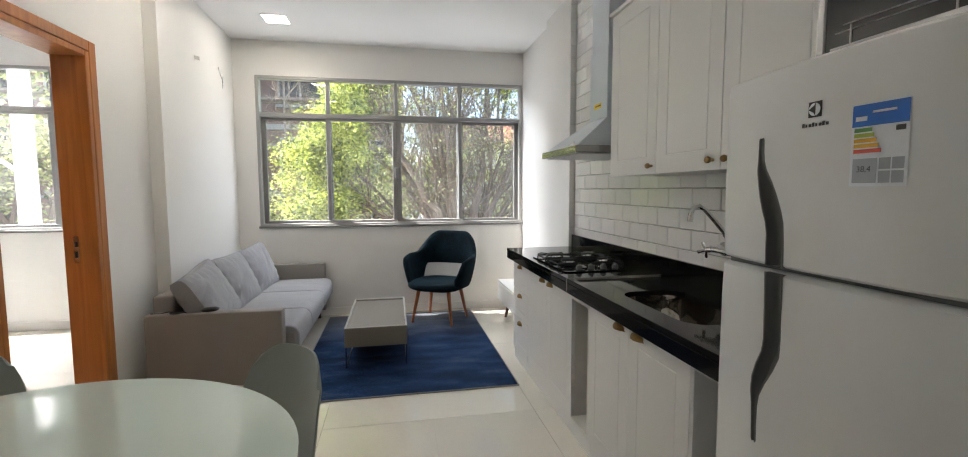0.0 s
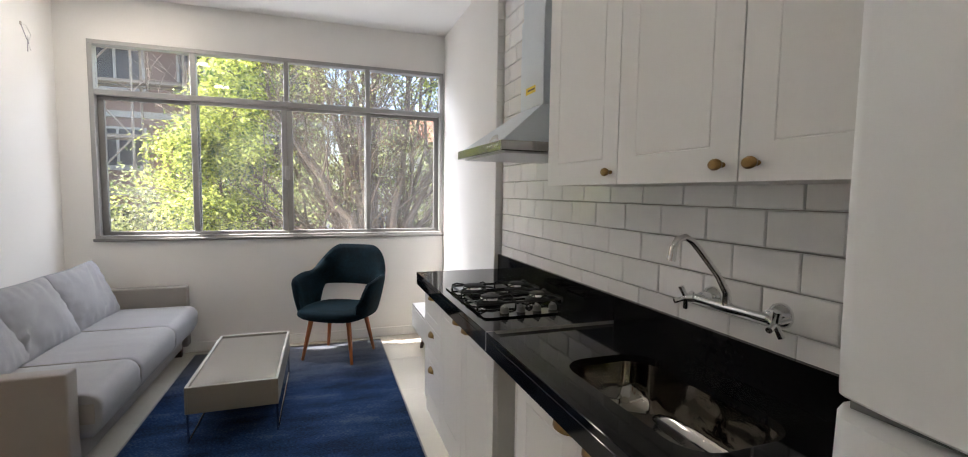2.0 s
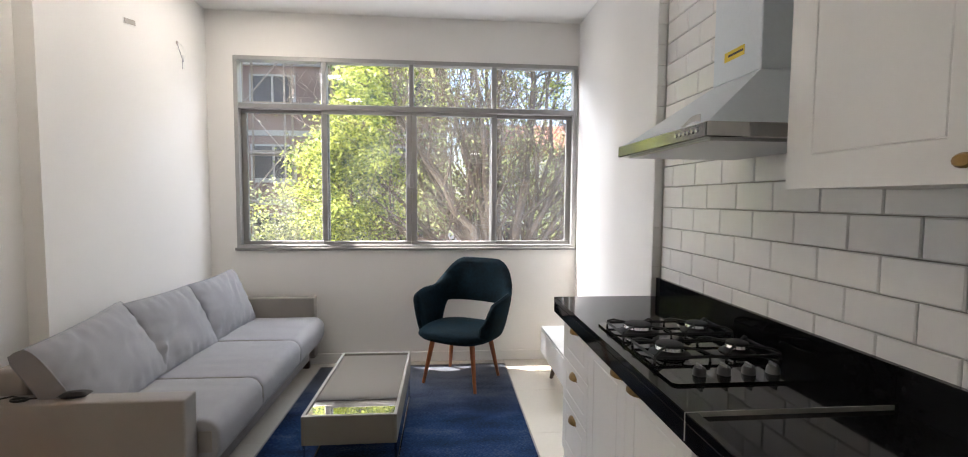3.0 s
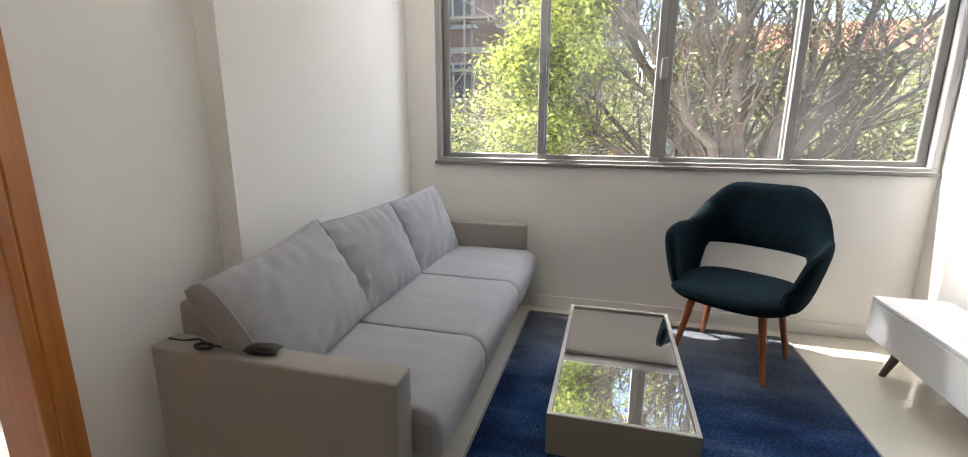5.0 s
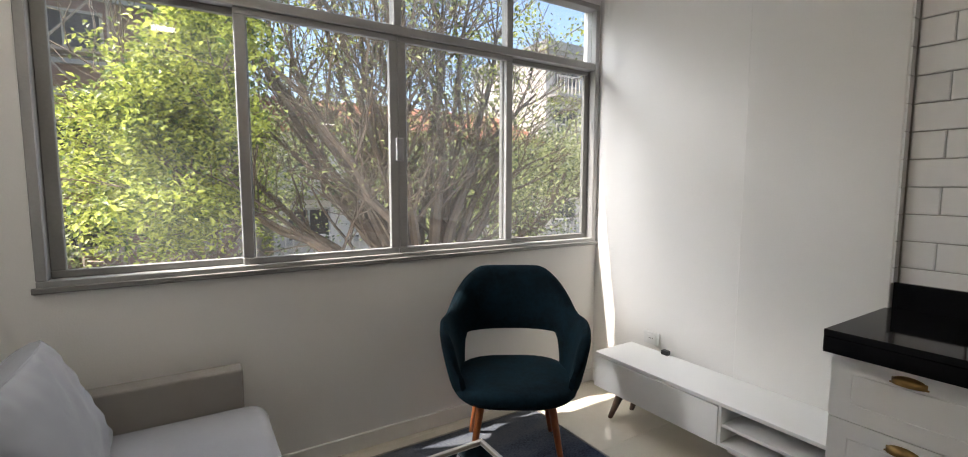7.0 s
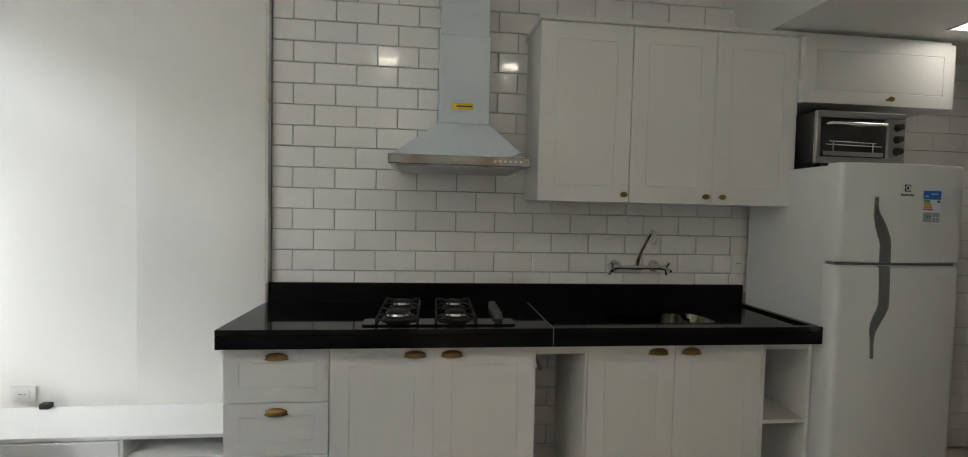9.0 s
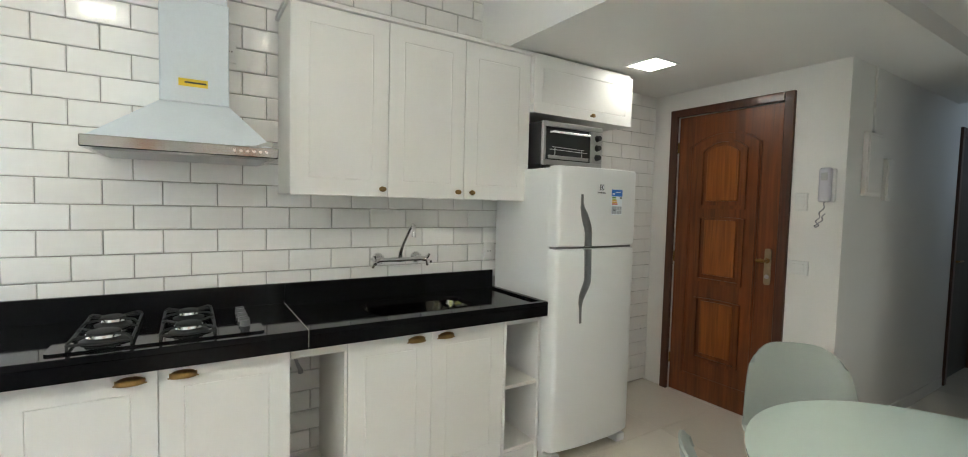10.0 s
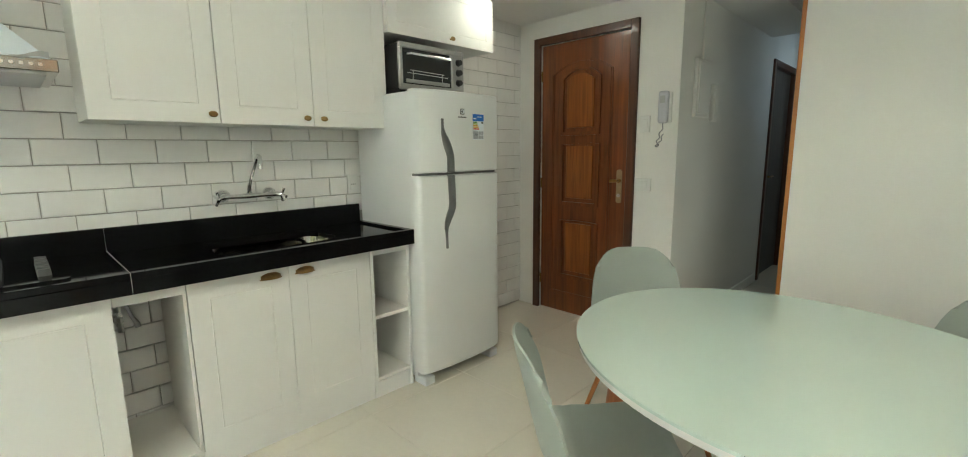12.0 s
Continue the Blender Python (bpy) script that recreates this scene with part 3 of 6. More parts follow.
def entrance_door():
    d = thing("door_1", ((EX0 + EX1) / 2, -0.45, 0), "closed varnished wooden entrance door with three carved panels", "door", kind="structure")
    f = bmesh.new()
    box(EX0 - 0.058, EX0, -0.46, -0.428, 0, EZ + 0.055, 0.004, bm=f)
    box(EX1, EX1 + 0.058, -0.46, -0.428, 0, EZ + 0.055, 0.004, bm=f)
    box(EX0, EX1, -0.46, -0.428, EZ, EZ + 0.055, 0.004, bm=f)
    part("door_frame", f, FRAMEWOOD, d, "dark brown wooden door frame")
    y0, y1 = -0.50, -0.462
    part("leaf", box(EX0 + 0.004, EX1 - 0.004, y0, y1, 0.006, EZ - 0.004, 0.003), DOORWOOD, d)
    cx = (EX0 + EX1) / 2 + 0.018

    def arch(w, zb, zs, rise, n=14):
        pts = [(cx + w, zb), (cx + w, zs)]
        pts += [(cx + w * math.cos(a), zs + rise * math.sin(a) ** 2) for a in (math.pi * k / n for k in range(1, n))]
        return pts + [(cx - w, zs), (cx - w, zb)]

    def ring(outer, inner, ya, yb):
        bm = bmesh.new()
        loops = [[bm.verts.new((u, y, w)) for u, w in o] for o, y in ((outer, ya), (outer, yb), (inner, yb), (inner, ya))]
        n = len(outer)
        for a, b in zip(loops, loops[1:]):
            for i in range(n):
                bm.faces.new((a[i], a[(i + 1) % n], b[(i + 1) % n], b[i]))
        return bm

    # long moulding with an arched head around all three panels
    for i in range(2):
        o, q = 0.262 - 0.016 * i, 0.008 * i
        part("moulding", ring(arch(o, 0.16 + q, 1.875, 0.10 - q), arch(o - 0.010, 0.168 + q, 1.875, 0.09 - q), y1, y1 + 0.007), DOORWOOD, d)
    for zb, zt, rise in ((1.42, 1.84, 0.075), (0.885, 1.355, 0.008), (0.30, 0.76, 0.008)):
        w = 0.172
        part("moulding", ring(arch(w, zb, zt, rise), arch(w - 0.026, zb + 0.026, zt - 0.004, max(0.004, rise - 0.016)), y1, y1 + 0.016), DOORWOOD, d)
        fld = arch(w - 0.055, zb + 0.055, zt - 0.018, max(0.004, rise - 0.03))
        bm = prism(fld, y1, y1 + 0.013, "Y")
        bmesh.ops.bevel(bm, geom=[e for e in bm.edges if all(v.co.y > y1 + 0.01 for v in e.verts)], offset=0.008, segments=2, affect="EDGES", profile=0.5)
        part("panel", bm, DOORFIELD, d, "raised honey-coloured field")
    kx = EX0 + 0.062
    part("lock_plate", prism(rounded(kx - 0.021, kx + 0.021, 0.93, 1.17, 0.018), y1, y1 + 0.006, "Y"), PLATE, d, "worn pale brass lock plate")
    h = lathe([(0.0, 0.0), (0.017, 0.0), (0.017, 0.01), (0.009, 0.016), (0.009, 0.045), (0.0, 0.048)], (kx, y1 + 0.006, 1.09), 16, axis="Y")
    sweep([(kx, y1 + 0.046, 1.09), (kx + 0.025, y1 + 0.05, 1.091), (kx + 0.05, y1 + 0.048, 1.088)], [0.012, 0.013, 0.011], 10, bm=h)
    part("door_handle", h, BRASS, d, "worn brass lever handle", True)
    part("keyhole", lathe([(0.0, 0.0), (0.014, 0.0), (0.013, 0.007), (0.0, 0.008)], (kx, y1 + 0.006, 0.985), 16, axis="Y"), SILVER, d)
    for z in (0.25, 1.05, 1.88):
        part("hinge", sweep([(EX1 - 0.002, y1 + 0.004, z - 0.04), (EX1 - 0.002, y1 + 0.004, z + 0.04)], 0.007, 8), BRASS, d)
    return d


entrance_door()


def bedroom_doorway():
    d = thing("doorframe_bedroom", (WALL_L, (DY0 + DY1) / 2, 0), "orange wooden frame of the open bedroom doorway", "doorframe", kind="structure")
    xa, xb = -1.695, WALL_L + 0.016
    part("jamb", box(xa, xb, DY1 - 0.028, DY1 + 0.004, 0, DZ + 0.01, 0.003), JAMBWOOD, d)
    part("jamb", box(xa, xb, DY0 - 0.004, DY0 + 0.028, 0, DZ + 0.01, 0.003), JAMBWOOD, d)
    part("head", box(xa, xb, DY0 + 0.028, DY1 - 0.028, DZ - 0.022, DZ + 0.01, 0.003), JAMBWOOD, d)
    for y0, y1 in ((DY1 + 0.004, DY1 + 0.064), (DY0 - 0.064, DY0 - 0.004)):
        part("casing", box(WALL_L, WALL_L + 0.018, y0, y1, 0, DZ + 0.07, 0.004), JAMBWOOD, d)
    part("casing", box(WALL_L, WALL_L + 0.018, DY0 - 0.004, DY1 + 0.004, DZ + 0.012, DZ + 0.07, 0.004), JAMBWOOD, d)
    part("strike_plate", prism(rounded(-1.645, -1.62, 0.97, 1.12, 0.008), DY1 - 0.030, DY1 - 0.027, "Y"), STEEL, d, "steel strike plate")
    part("strike_hole", box(-1.640, -1.626, DY1 - 0.0315, DY1 - 0.0295, 1.06, 1.09), INK, d)
    part("strike_hole", box(-1.640, -1.626, DY1 - 0.0315, DY1 - 0.0295, 1.0, 1.035), INK, d)
    # leaf swung open into the bedroom
    leaf = thing("door_3", (-1.70, DY0, 0), "open orange wooden bedroom door", "door", kind="structure")
    part("leaf", box(-2.40, -1.70, DY0 - 0.036, DY0, 0.008, DZ - 0.024, 0.003), JAMBWOOD, leaf)
    h = lathe([(0.0, 0.0), (0.022, 0.0), (0.022, 0.008), (0.009, 0.012), (0.009, 0.045), (0.0, 0.047)], (-2.33, DY0, 1.05), 16, axis="Y")
    sweep([(-2.33, DY0 + 0.045, 1.05), (-2.22, DY0 + 0.047, 1.05)], 0.009, 10, bm=h)
    part("door_handle", h, STEEL, leaf, "steel lever handle", True)


bedroom_doorway()


def hall_doorway():
    d = thing("doorframe_hall", (-0.5, -0.4, 0), "orange wooden frame of the doorway in the hall", "doorframe", kind="structure")
    part("jamb", box(-0.63, -0.485, -0.06, -0.028, 0, 2.12, 0.003), JAMBWOOD, d)
    part("jamb", box(-0.63, -0.485, -0.952, -0.92, 0, 2.12, 0.003), JAMBWOOD, d)
    part("casing", box(-0.5, -0.472, -0.028, 0.10, 0, 2.18, 0.004), JAMBWOOD, d)
    part("casing", box(-0.5, -0.47, -1.02, -0.952, 0, 2.18, 0.004), JAMBWOOD, d)
    part("casing", box(-0.5, -0.47, -0.952, -0.028, 2.12, 2.18, 0.004), JAMBWOOD, d)


hall_doorway()

hd = thing("door_2", (0.26, (HY0 + HY1) / 2, 0), "closed dark brown wooden door at the hall's end", "door", kind="structure")
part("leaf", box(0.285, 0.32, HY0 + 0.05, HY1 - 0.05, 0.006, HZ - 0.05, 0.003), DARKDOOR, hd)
f = bmesh.new()
box(0.242, 0.32, HY1 - 0.048, HY1 + 0.012, 0, HZ + 0.012, 0.004, bm=f)
box(0.242, 0.32, HY0 - 0.012, HY0 + 0.048, 0, HZ + 0.012, 0.004, bm=f)
box(0.242, 0.32, HY0 + 0.048, HY1 - 0.048, HZ - 0.048, HZ + 0.012, 0.004, bm=f)
part("door_frame", f, FRAMEWOOD, hd)
h = lathe([(0.0, 0.0), (0.02, 0.0), (0.02, -0.01), (0.009, -0.014), (0.009, -0.045), (0.0, -0.047)], (0.285, HY1 - 0.12, 1.03), 14, axis="X")
sweep([(0.24, HY1 - 0.12, 1.03), (0.238, HY1 - 0.23, 1.03)], 0.008, 8, bm=h)
part("door_handle", h, BRASS, hd, "", True)

# ---- kitchen ----


def shaker(parent, y0, y1, z0, z1, x, inset=0.055, name="door"):
    """A lacquered cabinet front with a routed frame, facing -x with its face at x. Returns the part."""
    bm = bmesh.new()
    t = 0.018
    ins = min(inset, (z1 - z0) * 0.26)
    g = 0.005
    loops = [[(y0, z0), (y1, z0), (y1, z1), (y0, z1)]]
    for k, dx in ((ins, 0), (ins + g * 0.5, 0.004), (ins + g, 0.0005)):
        loops.append([(y0 + k, z0 + k), (y1 - k, z0 + k), (y1 - k, z1 - k), (y0 + k, z1 - k)])
    vs = []
    for lp, dx in zip(loops, (0, 0, 0.0024, 0.0004)):
        vs.append([bm.verts.new((x + dx, y, z)) for y, z in lp])
    for a, b in zip(vs, vs[1:]):
        for i in range(4):
            bm.faces.new((a[i], a[(i + 1) % 4], b[(i + 1) % 4], b[i]))
    bm.faces.new(vs[-1])
    back = [bm.verts.new((x + t, y, z)) for y, z in loops[0]]
    for i in range(4):
        bm.faces.new((vs[0][i], back[i], back[(i + 1) % 4], vs[0][(i + 1) % 4]))
    bm.faces.new(back)
    return part(name, bm, LACQUER, parent)


def cup_pull(parent, x, y, z):
    def f(u, v):
        a = math.pi * u
        return (x - 0.001 - 0.024 * math.sin(a) * math.sin(v * math.pi / 2 + 0.05), y - 0.043 * math.cos(a), z + 0.028 * math.cos(v * math.pi / 2) * math.sin(a) ** 0.6 - 0.006)
    bm = shell(f, 14, 6, 0.002)
    box(x - 0.003, x, y - 0.047, y + 0.047, z - 0.008, z - 0.003, bm=bm)
    box(x - 0.002, x, y - 0.043, y + 0.043, z - 0.003, z + 0.012, 0.001, bm=bm)
    return part("cup_pull", bm, BRASS, parent, "aged brass cup pull", True)


def knob(parent, x, y, z):
    bm = lathe([(0.0, 0.0), (0.007, 0.0), (0.006, -0.010), (0.013, -0.016), (0.015, -0.022), (0.011, -0.027), (0.0, -0.028)], (0, 0, 0), 14, axis="X")
    moved(bm, Matrix.Translation((x, y, z)) @ Matrix.Diagonal((1, 1.25, 0.85, 1)))
    return part("knob", bm, BRASS, parent, "aged brass knob", True)


FX = 1.058


def base_unit(name, y0, y1, label, group=""):
    u = thing(name, (1.34, (y0 + y1) / 2, 0), label, "kitchen cabinet", group)
    bm = bmesh.new()
    x0, x1 = FX + 0.019, 1.565
    for q in ((x0, x1, y0 + 0.0005, y0 + 0.0155, 0.09, 0.785), (x0, x1, y1 - 0.0155, y1 - 0.0005, 0.09, 0.785), (x0, x1, y0 + 0.0155, y1 - 0.0155, 0.09, 0.105)):
        box(*q, bm=bm)
    return u, bm


def kitchen_bases():
    # drawers
    u, bm = base_unit("drawer_cabinet", 3.252, 3.664, "white lacquered kitchen base cabinet with three drawers")
    box(1.55, 1.565, 3.2675, 3.6485, 0.105, 0.785, bm=bm)
    part("body", bm, CARCASS, u)
    for z0, z1 in ((0.590, 0.812), (0.372, 0.586), (0.095, 0.368)):
        dr = shaker(u, 3.254, 3.662, z0, z1, FX, 0.06, "drawer_front")
        cup_pull(dr, FX, 3.458, z1 - 0.040)
    part("plinth", box(FX + 0.012, 1.5, 3.252, 3.664, 0, 0.088), LACQUER, u)
    part("top_rail", box(FX + 0.02, 1.56, 3.252, 3.664, 0.787, 0.822), CARCASS, u)
    # two cabinets with paired doors
    for ya, yb, ym in ((2.392, 3.25, 2.827), (1.352, 2.163, 1.765)):
        u, bm = base_unit("base_cabinet", ya, yb, "white lacquered kitchen base cabinet with two doors", "kitchen base cabinets")
        box(1.55, 1.565, ya + 0.0155, yb - 0.0155, 0.105, 0.785, bm=bm)
        part("body", bm, CARCASS, u)
        for y0, y1, hy in ((ya, ym, ym - 0.075), (ym, yb, ym + 0.078)):
            dr = shaker(u, y0 + 0.0015, y1 - 0.0015, 0.095, 0.812, FX, 0.075)
            cup_pull(dr, FX, hy, 0.776)
        part("plinth", box(FX + 0.012, 1.5, ya, yb, 0, 0.088), LACQUER, u)
        part("top_rail", box(FX + 0.02, FX + 0.05, ya, yb, 0.787, 0.822), CARCASS, u)
    # open niche between them, with the tiles behind it in view
    ya, yb = 2.165, 2.39
    u = thing("open_niche_cabinet", (1.34, (ya + yb) / 2, 0), "open white niche between the kitchen base cabinets", "kitchen cabinet")
    part("bottom", box(FX, 1.565, ya, yb, 0.09, 0.108, 0.001), CARCASS, u)
    part("rail", box(FX, FX + 0.018, ya, yb, 0.775, 0.822, 0.001), CARCASS, u)
    part("side", box(FX, 1.4, ya, ya + 0.012, 0.108, 0.775), CARCASS, u)
    part("plinth", box(FX + 0.012, 1.5, ya, yb, 0, 0.088), LACQUER, u)
    # open shelf beside the fridge
    ya, yb = 1.105, 1.35
    u = thing("open_shelf_cabinet", (1.34, (ya + yb) / 2, 0), "narrow open white shelf unit beside the fridge", "kitchen cabinet")
    part("side", box(FX, 1.565, ya, ya + 0.018, 0, 0.822, 0.001), LACQUER, u)
    part("side", box(FX, 1.565, yb - 0.018, yb, 0.09, 0.822, 0.001), LACQUER, u)
    part("back", box(1.5, 1.51, ya + 0.018, yb - 0.018, 0.09, 0.822), CARCASS, u)
    for z in (0.095, 0.44):
        part("shelf", box(FX + 0.004, 1.5, ya + 0.018, yb - 0.018, z, z + 0.018, 0.001), CARCASS, u)
    part("rail", box(FX, FX + 0.018, ya + 0.018, yb - 0.018, 0.785, 0.822, 0.001), LACQUER, u)
    part("plinth", box(FX + 0.008, 1.5, ya + 0.018, yb, 0, 0.088), LACQUER, u)


kitchen_bases()
tap_valve = sweep([(1.55, 2.335, 0.60), (1.49, 2.335, 0.60), (1.47, 2.332, 0.59)], [0.012, 0.012, 0.016], 10)
sweep([(1.56, 2.335, 0.60), (1.552, 2.335, 0.60)], 0.025, 14, bm=tap_valve)
sweep([(1.47, 2.332, 0.555), (1.47, 2.332, 0.62)], 0.011, 8, bm=tap_valve)
sweep([(1.485, 2.330, 0.64), (1.49, 2.334, 0.72), (1.50, 2.34, 0.78)], 0.008, 8, bm=tap_valve)
single("angle_valve", tap_valve, CHROME, "small chrome valve on the tiles in the niche", "valve", smooth=True)
hose = sweep([(1.53, 2.318, 0.775), (1.515, 2.305, 0.68), (1.50, 2.285, 0.605), (1.495, 2.272, 0.575)], [0.008, 0.008, 0.008, 0.010], 10)
sweep([(1.495, 2.272, 0.575), (1.493, 2.268, 0.555)], [0.012, 0.012], 10, bm=hose)
single("drain_hose", hose, GREYPLASTIC, "short grey hose hanging in the cabinet niche", "hose", smooth=True)


def worktop():
    w = thing("worktop", (1.28, 2.38, 0.823), "polished black granite worktop with upstand and sink cut-out", "worktop")
    xf, xb, y0, y1, ys = 1.003, 1.57, 1.104, 3.672, 2.334
    part("dry_slab", box(xf, xb, ys, y1, 0.876, 0.9, 0.002), GRANITE, w)
    # wet side, sunk a little between raised rims, with the basin's hole through it
    sx0, sx1, sy0, sy1 = 1.132, 1.438, 1.455, 2.015
    hole = rounded(sx0, sx1, sy0, sy1, 0.09, 8)
    bm = bmesh.new()
    n = len(hole)
    rim = []
    for u, v in hole:
        # carry each point of the hole out to the slab's border
        dx, dy = u - (sx0 + sx1) / 2, v - (sy0 + sy1) / 2
        kx = ((1.555 if dx > 0 else xf + 0.03) - (sx0 + sx1) / 2) / dx if abs(dx) > 1e-6 else 1e9
        ky = ((ys - 0.002 if dy > 0 else y0 + 0.03) - (sy0 + sy1) / 2) / dy if abs(dy) > 1e-6 else 1e9
        k = min(kx, ky)
        rim.append(((sx0 + sx1) / 2 + dx * k, (sy0 + sy1) / 2 + dy * k))
    # corners of the border replace their nearest points
    for cx in (xf + 0.03, 1.555):
        for cy in (y0 + 0.03, ys - 0.002):
            i = min(range(n), key=lambda i: (rim[i][0] - cx) ** 2 + (rim[i][1] - cy) ** 2)
            rim[i] = (cx, cy)
    a = [bm.verts.new((u, v, 0.888)) for u, v in rim]
    b = [bm.verts.new((u, v, 0.888)) for u, v in hole]
    c = [bm.verts.new((u, v, 0.862)) for u, v in hole]
    for i in range(n):
        j = (i + 1) % n
        bm.faces.new((a[i], a[j], b[j], b[i])), bm.faces.new((b[i], b[j], c[j], c[i]))
    part("wet_slab", bm, GRANITE, w)
    part("rim", box(xf, xf + 0.032, y0, ys - 0.0015, 0.876, 0.9, 0.002), GRANITE, w)
    part("rim", box(xf + 0.032, xb, y0, y0 + 0.032, 0.876, 0.9, 0.002), GRANITE, w)
    part("apron", box(xf + 0.001, xf + 0.022, ys, y1, 0.822, 0.8755, 0.0015), GRANITE, w)
    part("apron", box(xf + 0.001, xf + 0.022, y0, ys - 0.0015, 0.822, 0.8755, 0.0015), GRANITE, w)
    part("apron", box(xf + 0.022, xb, y1 - 0.022, y1 - 0.001, 0.822, 0.8755, 0.0015), GRANITE, w)
    part("upstand", box(1.55, 1.57, ys, 3.658, 0.9, 1.0, 0.0015), GRANITE, w)
    part("upstand", box(1.55, 1.57, y0, ys - 0.0015, 0.888, 1.0, 0.0015), GRANITE, w)
    part("seam", box(xf - 0.0006, 1.551, ys - 0.0016, ys + 0.0002, 0.83, 0.9006), GROUT, w, "pale joint between the two slabs")
    # basin
    s = thing("sink_basin", ((sx0 + sx1) / 2, (sy0 + sy1) / 2, 0.70), "stainless steel undermount kitchen sink with rounded corners", "sink")
    bm = bmesh.new()
    rings = []
    for k, z, r in ((-0.012, 0.866, 0.10), (0.004, 0.866, 0.09), (0.010, 0.81, 0.09), (0.018, 0.765, 0.085), (0.036, 0.738, 0.075), (0.06, 0.725, 0.06), (0.09, 0.716, 0.05), (0.115, 0.709, 0.038), (0.135, 0.705, 0.018)):
        rings.append([bm.verts.new((u, v, z)) for u, v in rounded(sx0 + k, sx1 - k, sy0 + k, sy1 - k, r, 8)])
    for p, q in zip(rings, rings[1:]):
        for i in range(len(p)):
            j = (i + 1) % len(p)
            bm.faces.new((p[i], p[j], q[j], q[i]))
    bm.faces.new(rings[-1])
    part("bowl", bm, POLISHED, s, "mirror-polished steel bowl", True)
    part("drain", lathe([(0.0, 0.706), (0.035, 0.707), (0.04, 0.713), (0.045, 0.711)], (1.285, 1.73, 0), 24), CHROME, s, smooth=True)
    part("strainer_plug", lathe([(0.0, 0.742), (0.03, 0.740), (0.036, 0.729), (0.034, 0.712)], (1.29, 1.86, 0), 20), CHROME, s, smooth=True)


worktop()


def cooktop():
    c = thing("gas_cooktop", (1.285, 2.81, 0.9), "four-burner gas cooktop on black glass, set into the worktop", "cooktop")
    y0, y1, x0, x1 = 2.485, 3.125, 1.052, 1.515
    part("glass_plate", prism(rounded(x0, x1, y0, y1, 0.02), 0.9005, 0.907), BLACKGLASS, c)
    for bx, by, r in ((1.165, 2.735, 0.045), (1.40, 2.735, 0.036), (1.165, 2.985, 0.050), (1.40, 2.985, 0.040)):
        b = part("burner", lathe([(0.0, 0.907), (r + 0.020, 0.907), (r + 0.020, 0.911), (r + 0.006, 0.915), (r, 0.921), (0.0, 0.921)], (bx, by, 0), 24), IRON, c, "black burner base", True)
        part("burner_ring", lathe([(0.0, 0.9212), (r + 0.002, 0.9212), (r + 0.004, 0.925), (r + 0.001, 0.934), (0.0, 0.934)], (bx, by, 0), 28), CHROME, b, "bright silver burner ring", True)
        part("burner_cap", lathe([(0.0, 0.945), (r * 0.75, 0.9445), (r * 0.95, 0.941), (r * 0.98, 0.936), (r * 0.9, 0.9342), (0.0, 0.9342)], (bx, by, 0), 24), IRON, b, "black enamelled cap", True)
    for by in (2.735, 2.985):
        g = bmesh.new()
        z = 0.936
        for gx in (1.165, 1.40):
            for k in range(4):
                a = math.pi / 2 * k + math.pi / 4
                dx, dy = math.cos(a), math.sin(a)
                sweep([(gx + dx * 0.024, by + dy * 0.024, z), (gx + dx * 0.10, by + dy * 0.10, z + 0.002), (gx + dx * 0.125, by + dy * 0.118, z - 0.006), (gx + dx * 0.128, by + dy * 0.12, 0.9075)], 0.0042, 8, bm=g)
        for sx in (-1, 1):
            sweep([(1.075, by + sx * 0.085, 0.922), (1.49, by + sx * 0.085, 0.922)], 0.005, 8, bm=g)
        for gx in (1.075, 1.49):
            sweep([(gx, by - 0.085, 0.922), (gx, by + 0.085, 0.922)], 0.005, 8, bm=g)
        part("grate", g, IRON, c, "black iron pot support", True)
    for k in range(4):
        kb = lathe([(0.0, 0.907), (0.019, 0.907), (0.018, 0.922), (0.015, 0.93), (0.0, 0.931)], (1.16 + 0.075 * k, 2.545, 0), 18)
        box(1.157 + 0.075 * k, 1.163 + 0.075 * k, 2.528, 2.562, 0.93, 0.938, 0.001, bm=kb)
        part("control_knob", kb, HOBKNOB, c, "dull grey control knob", True)


cooktop()


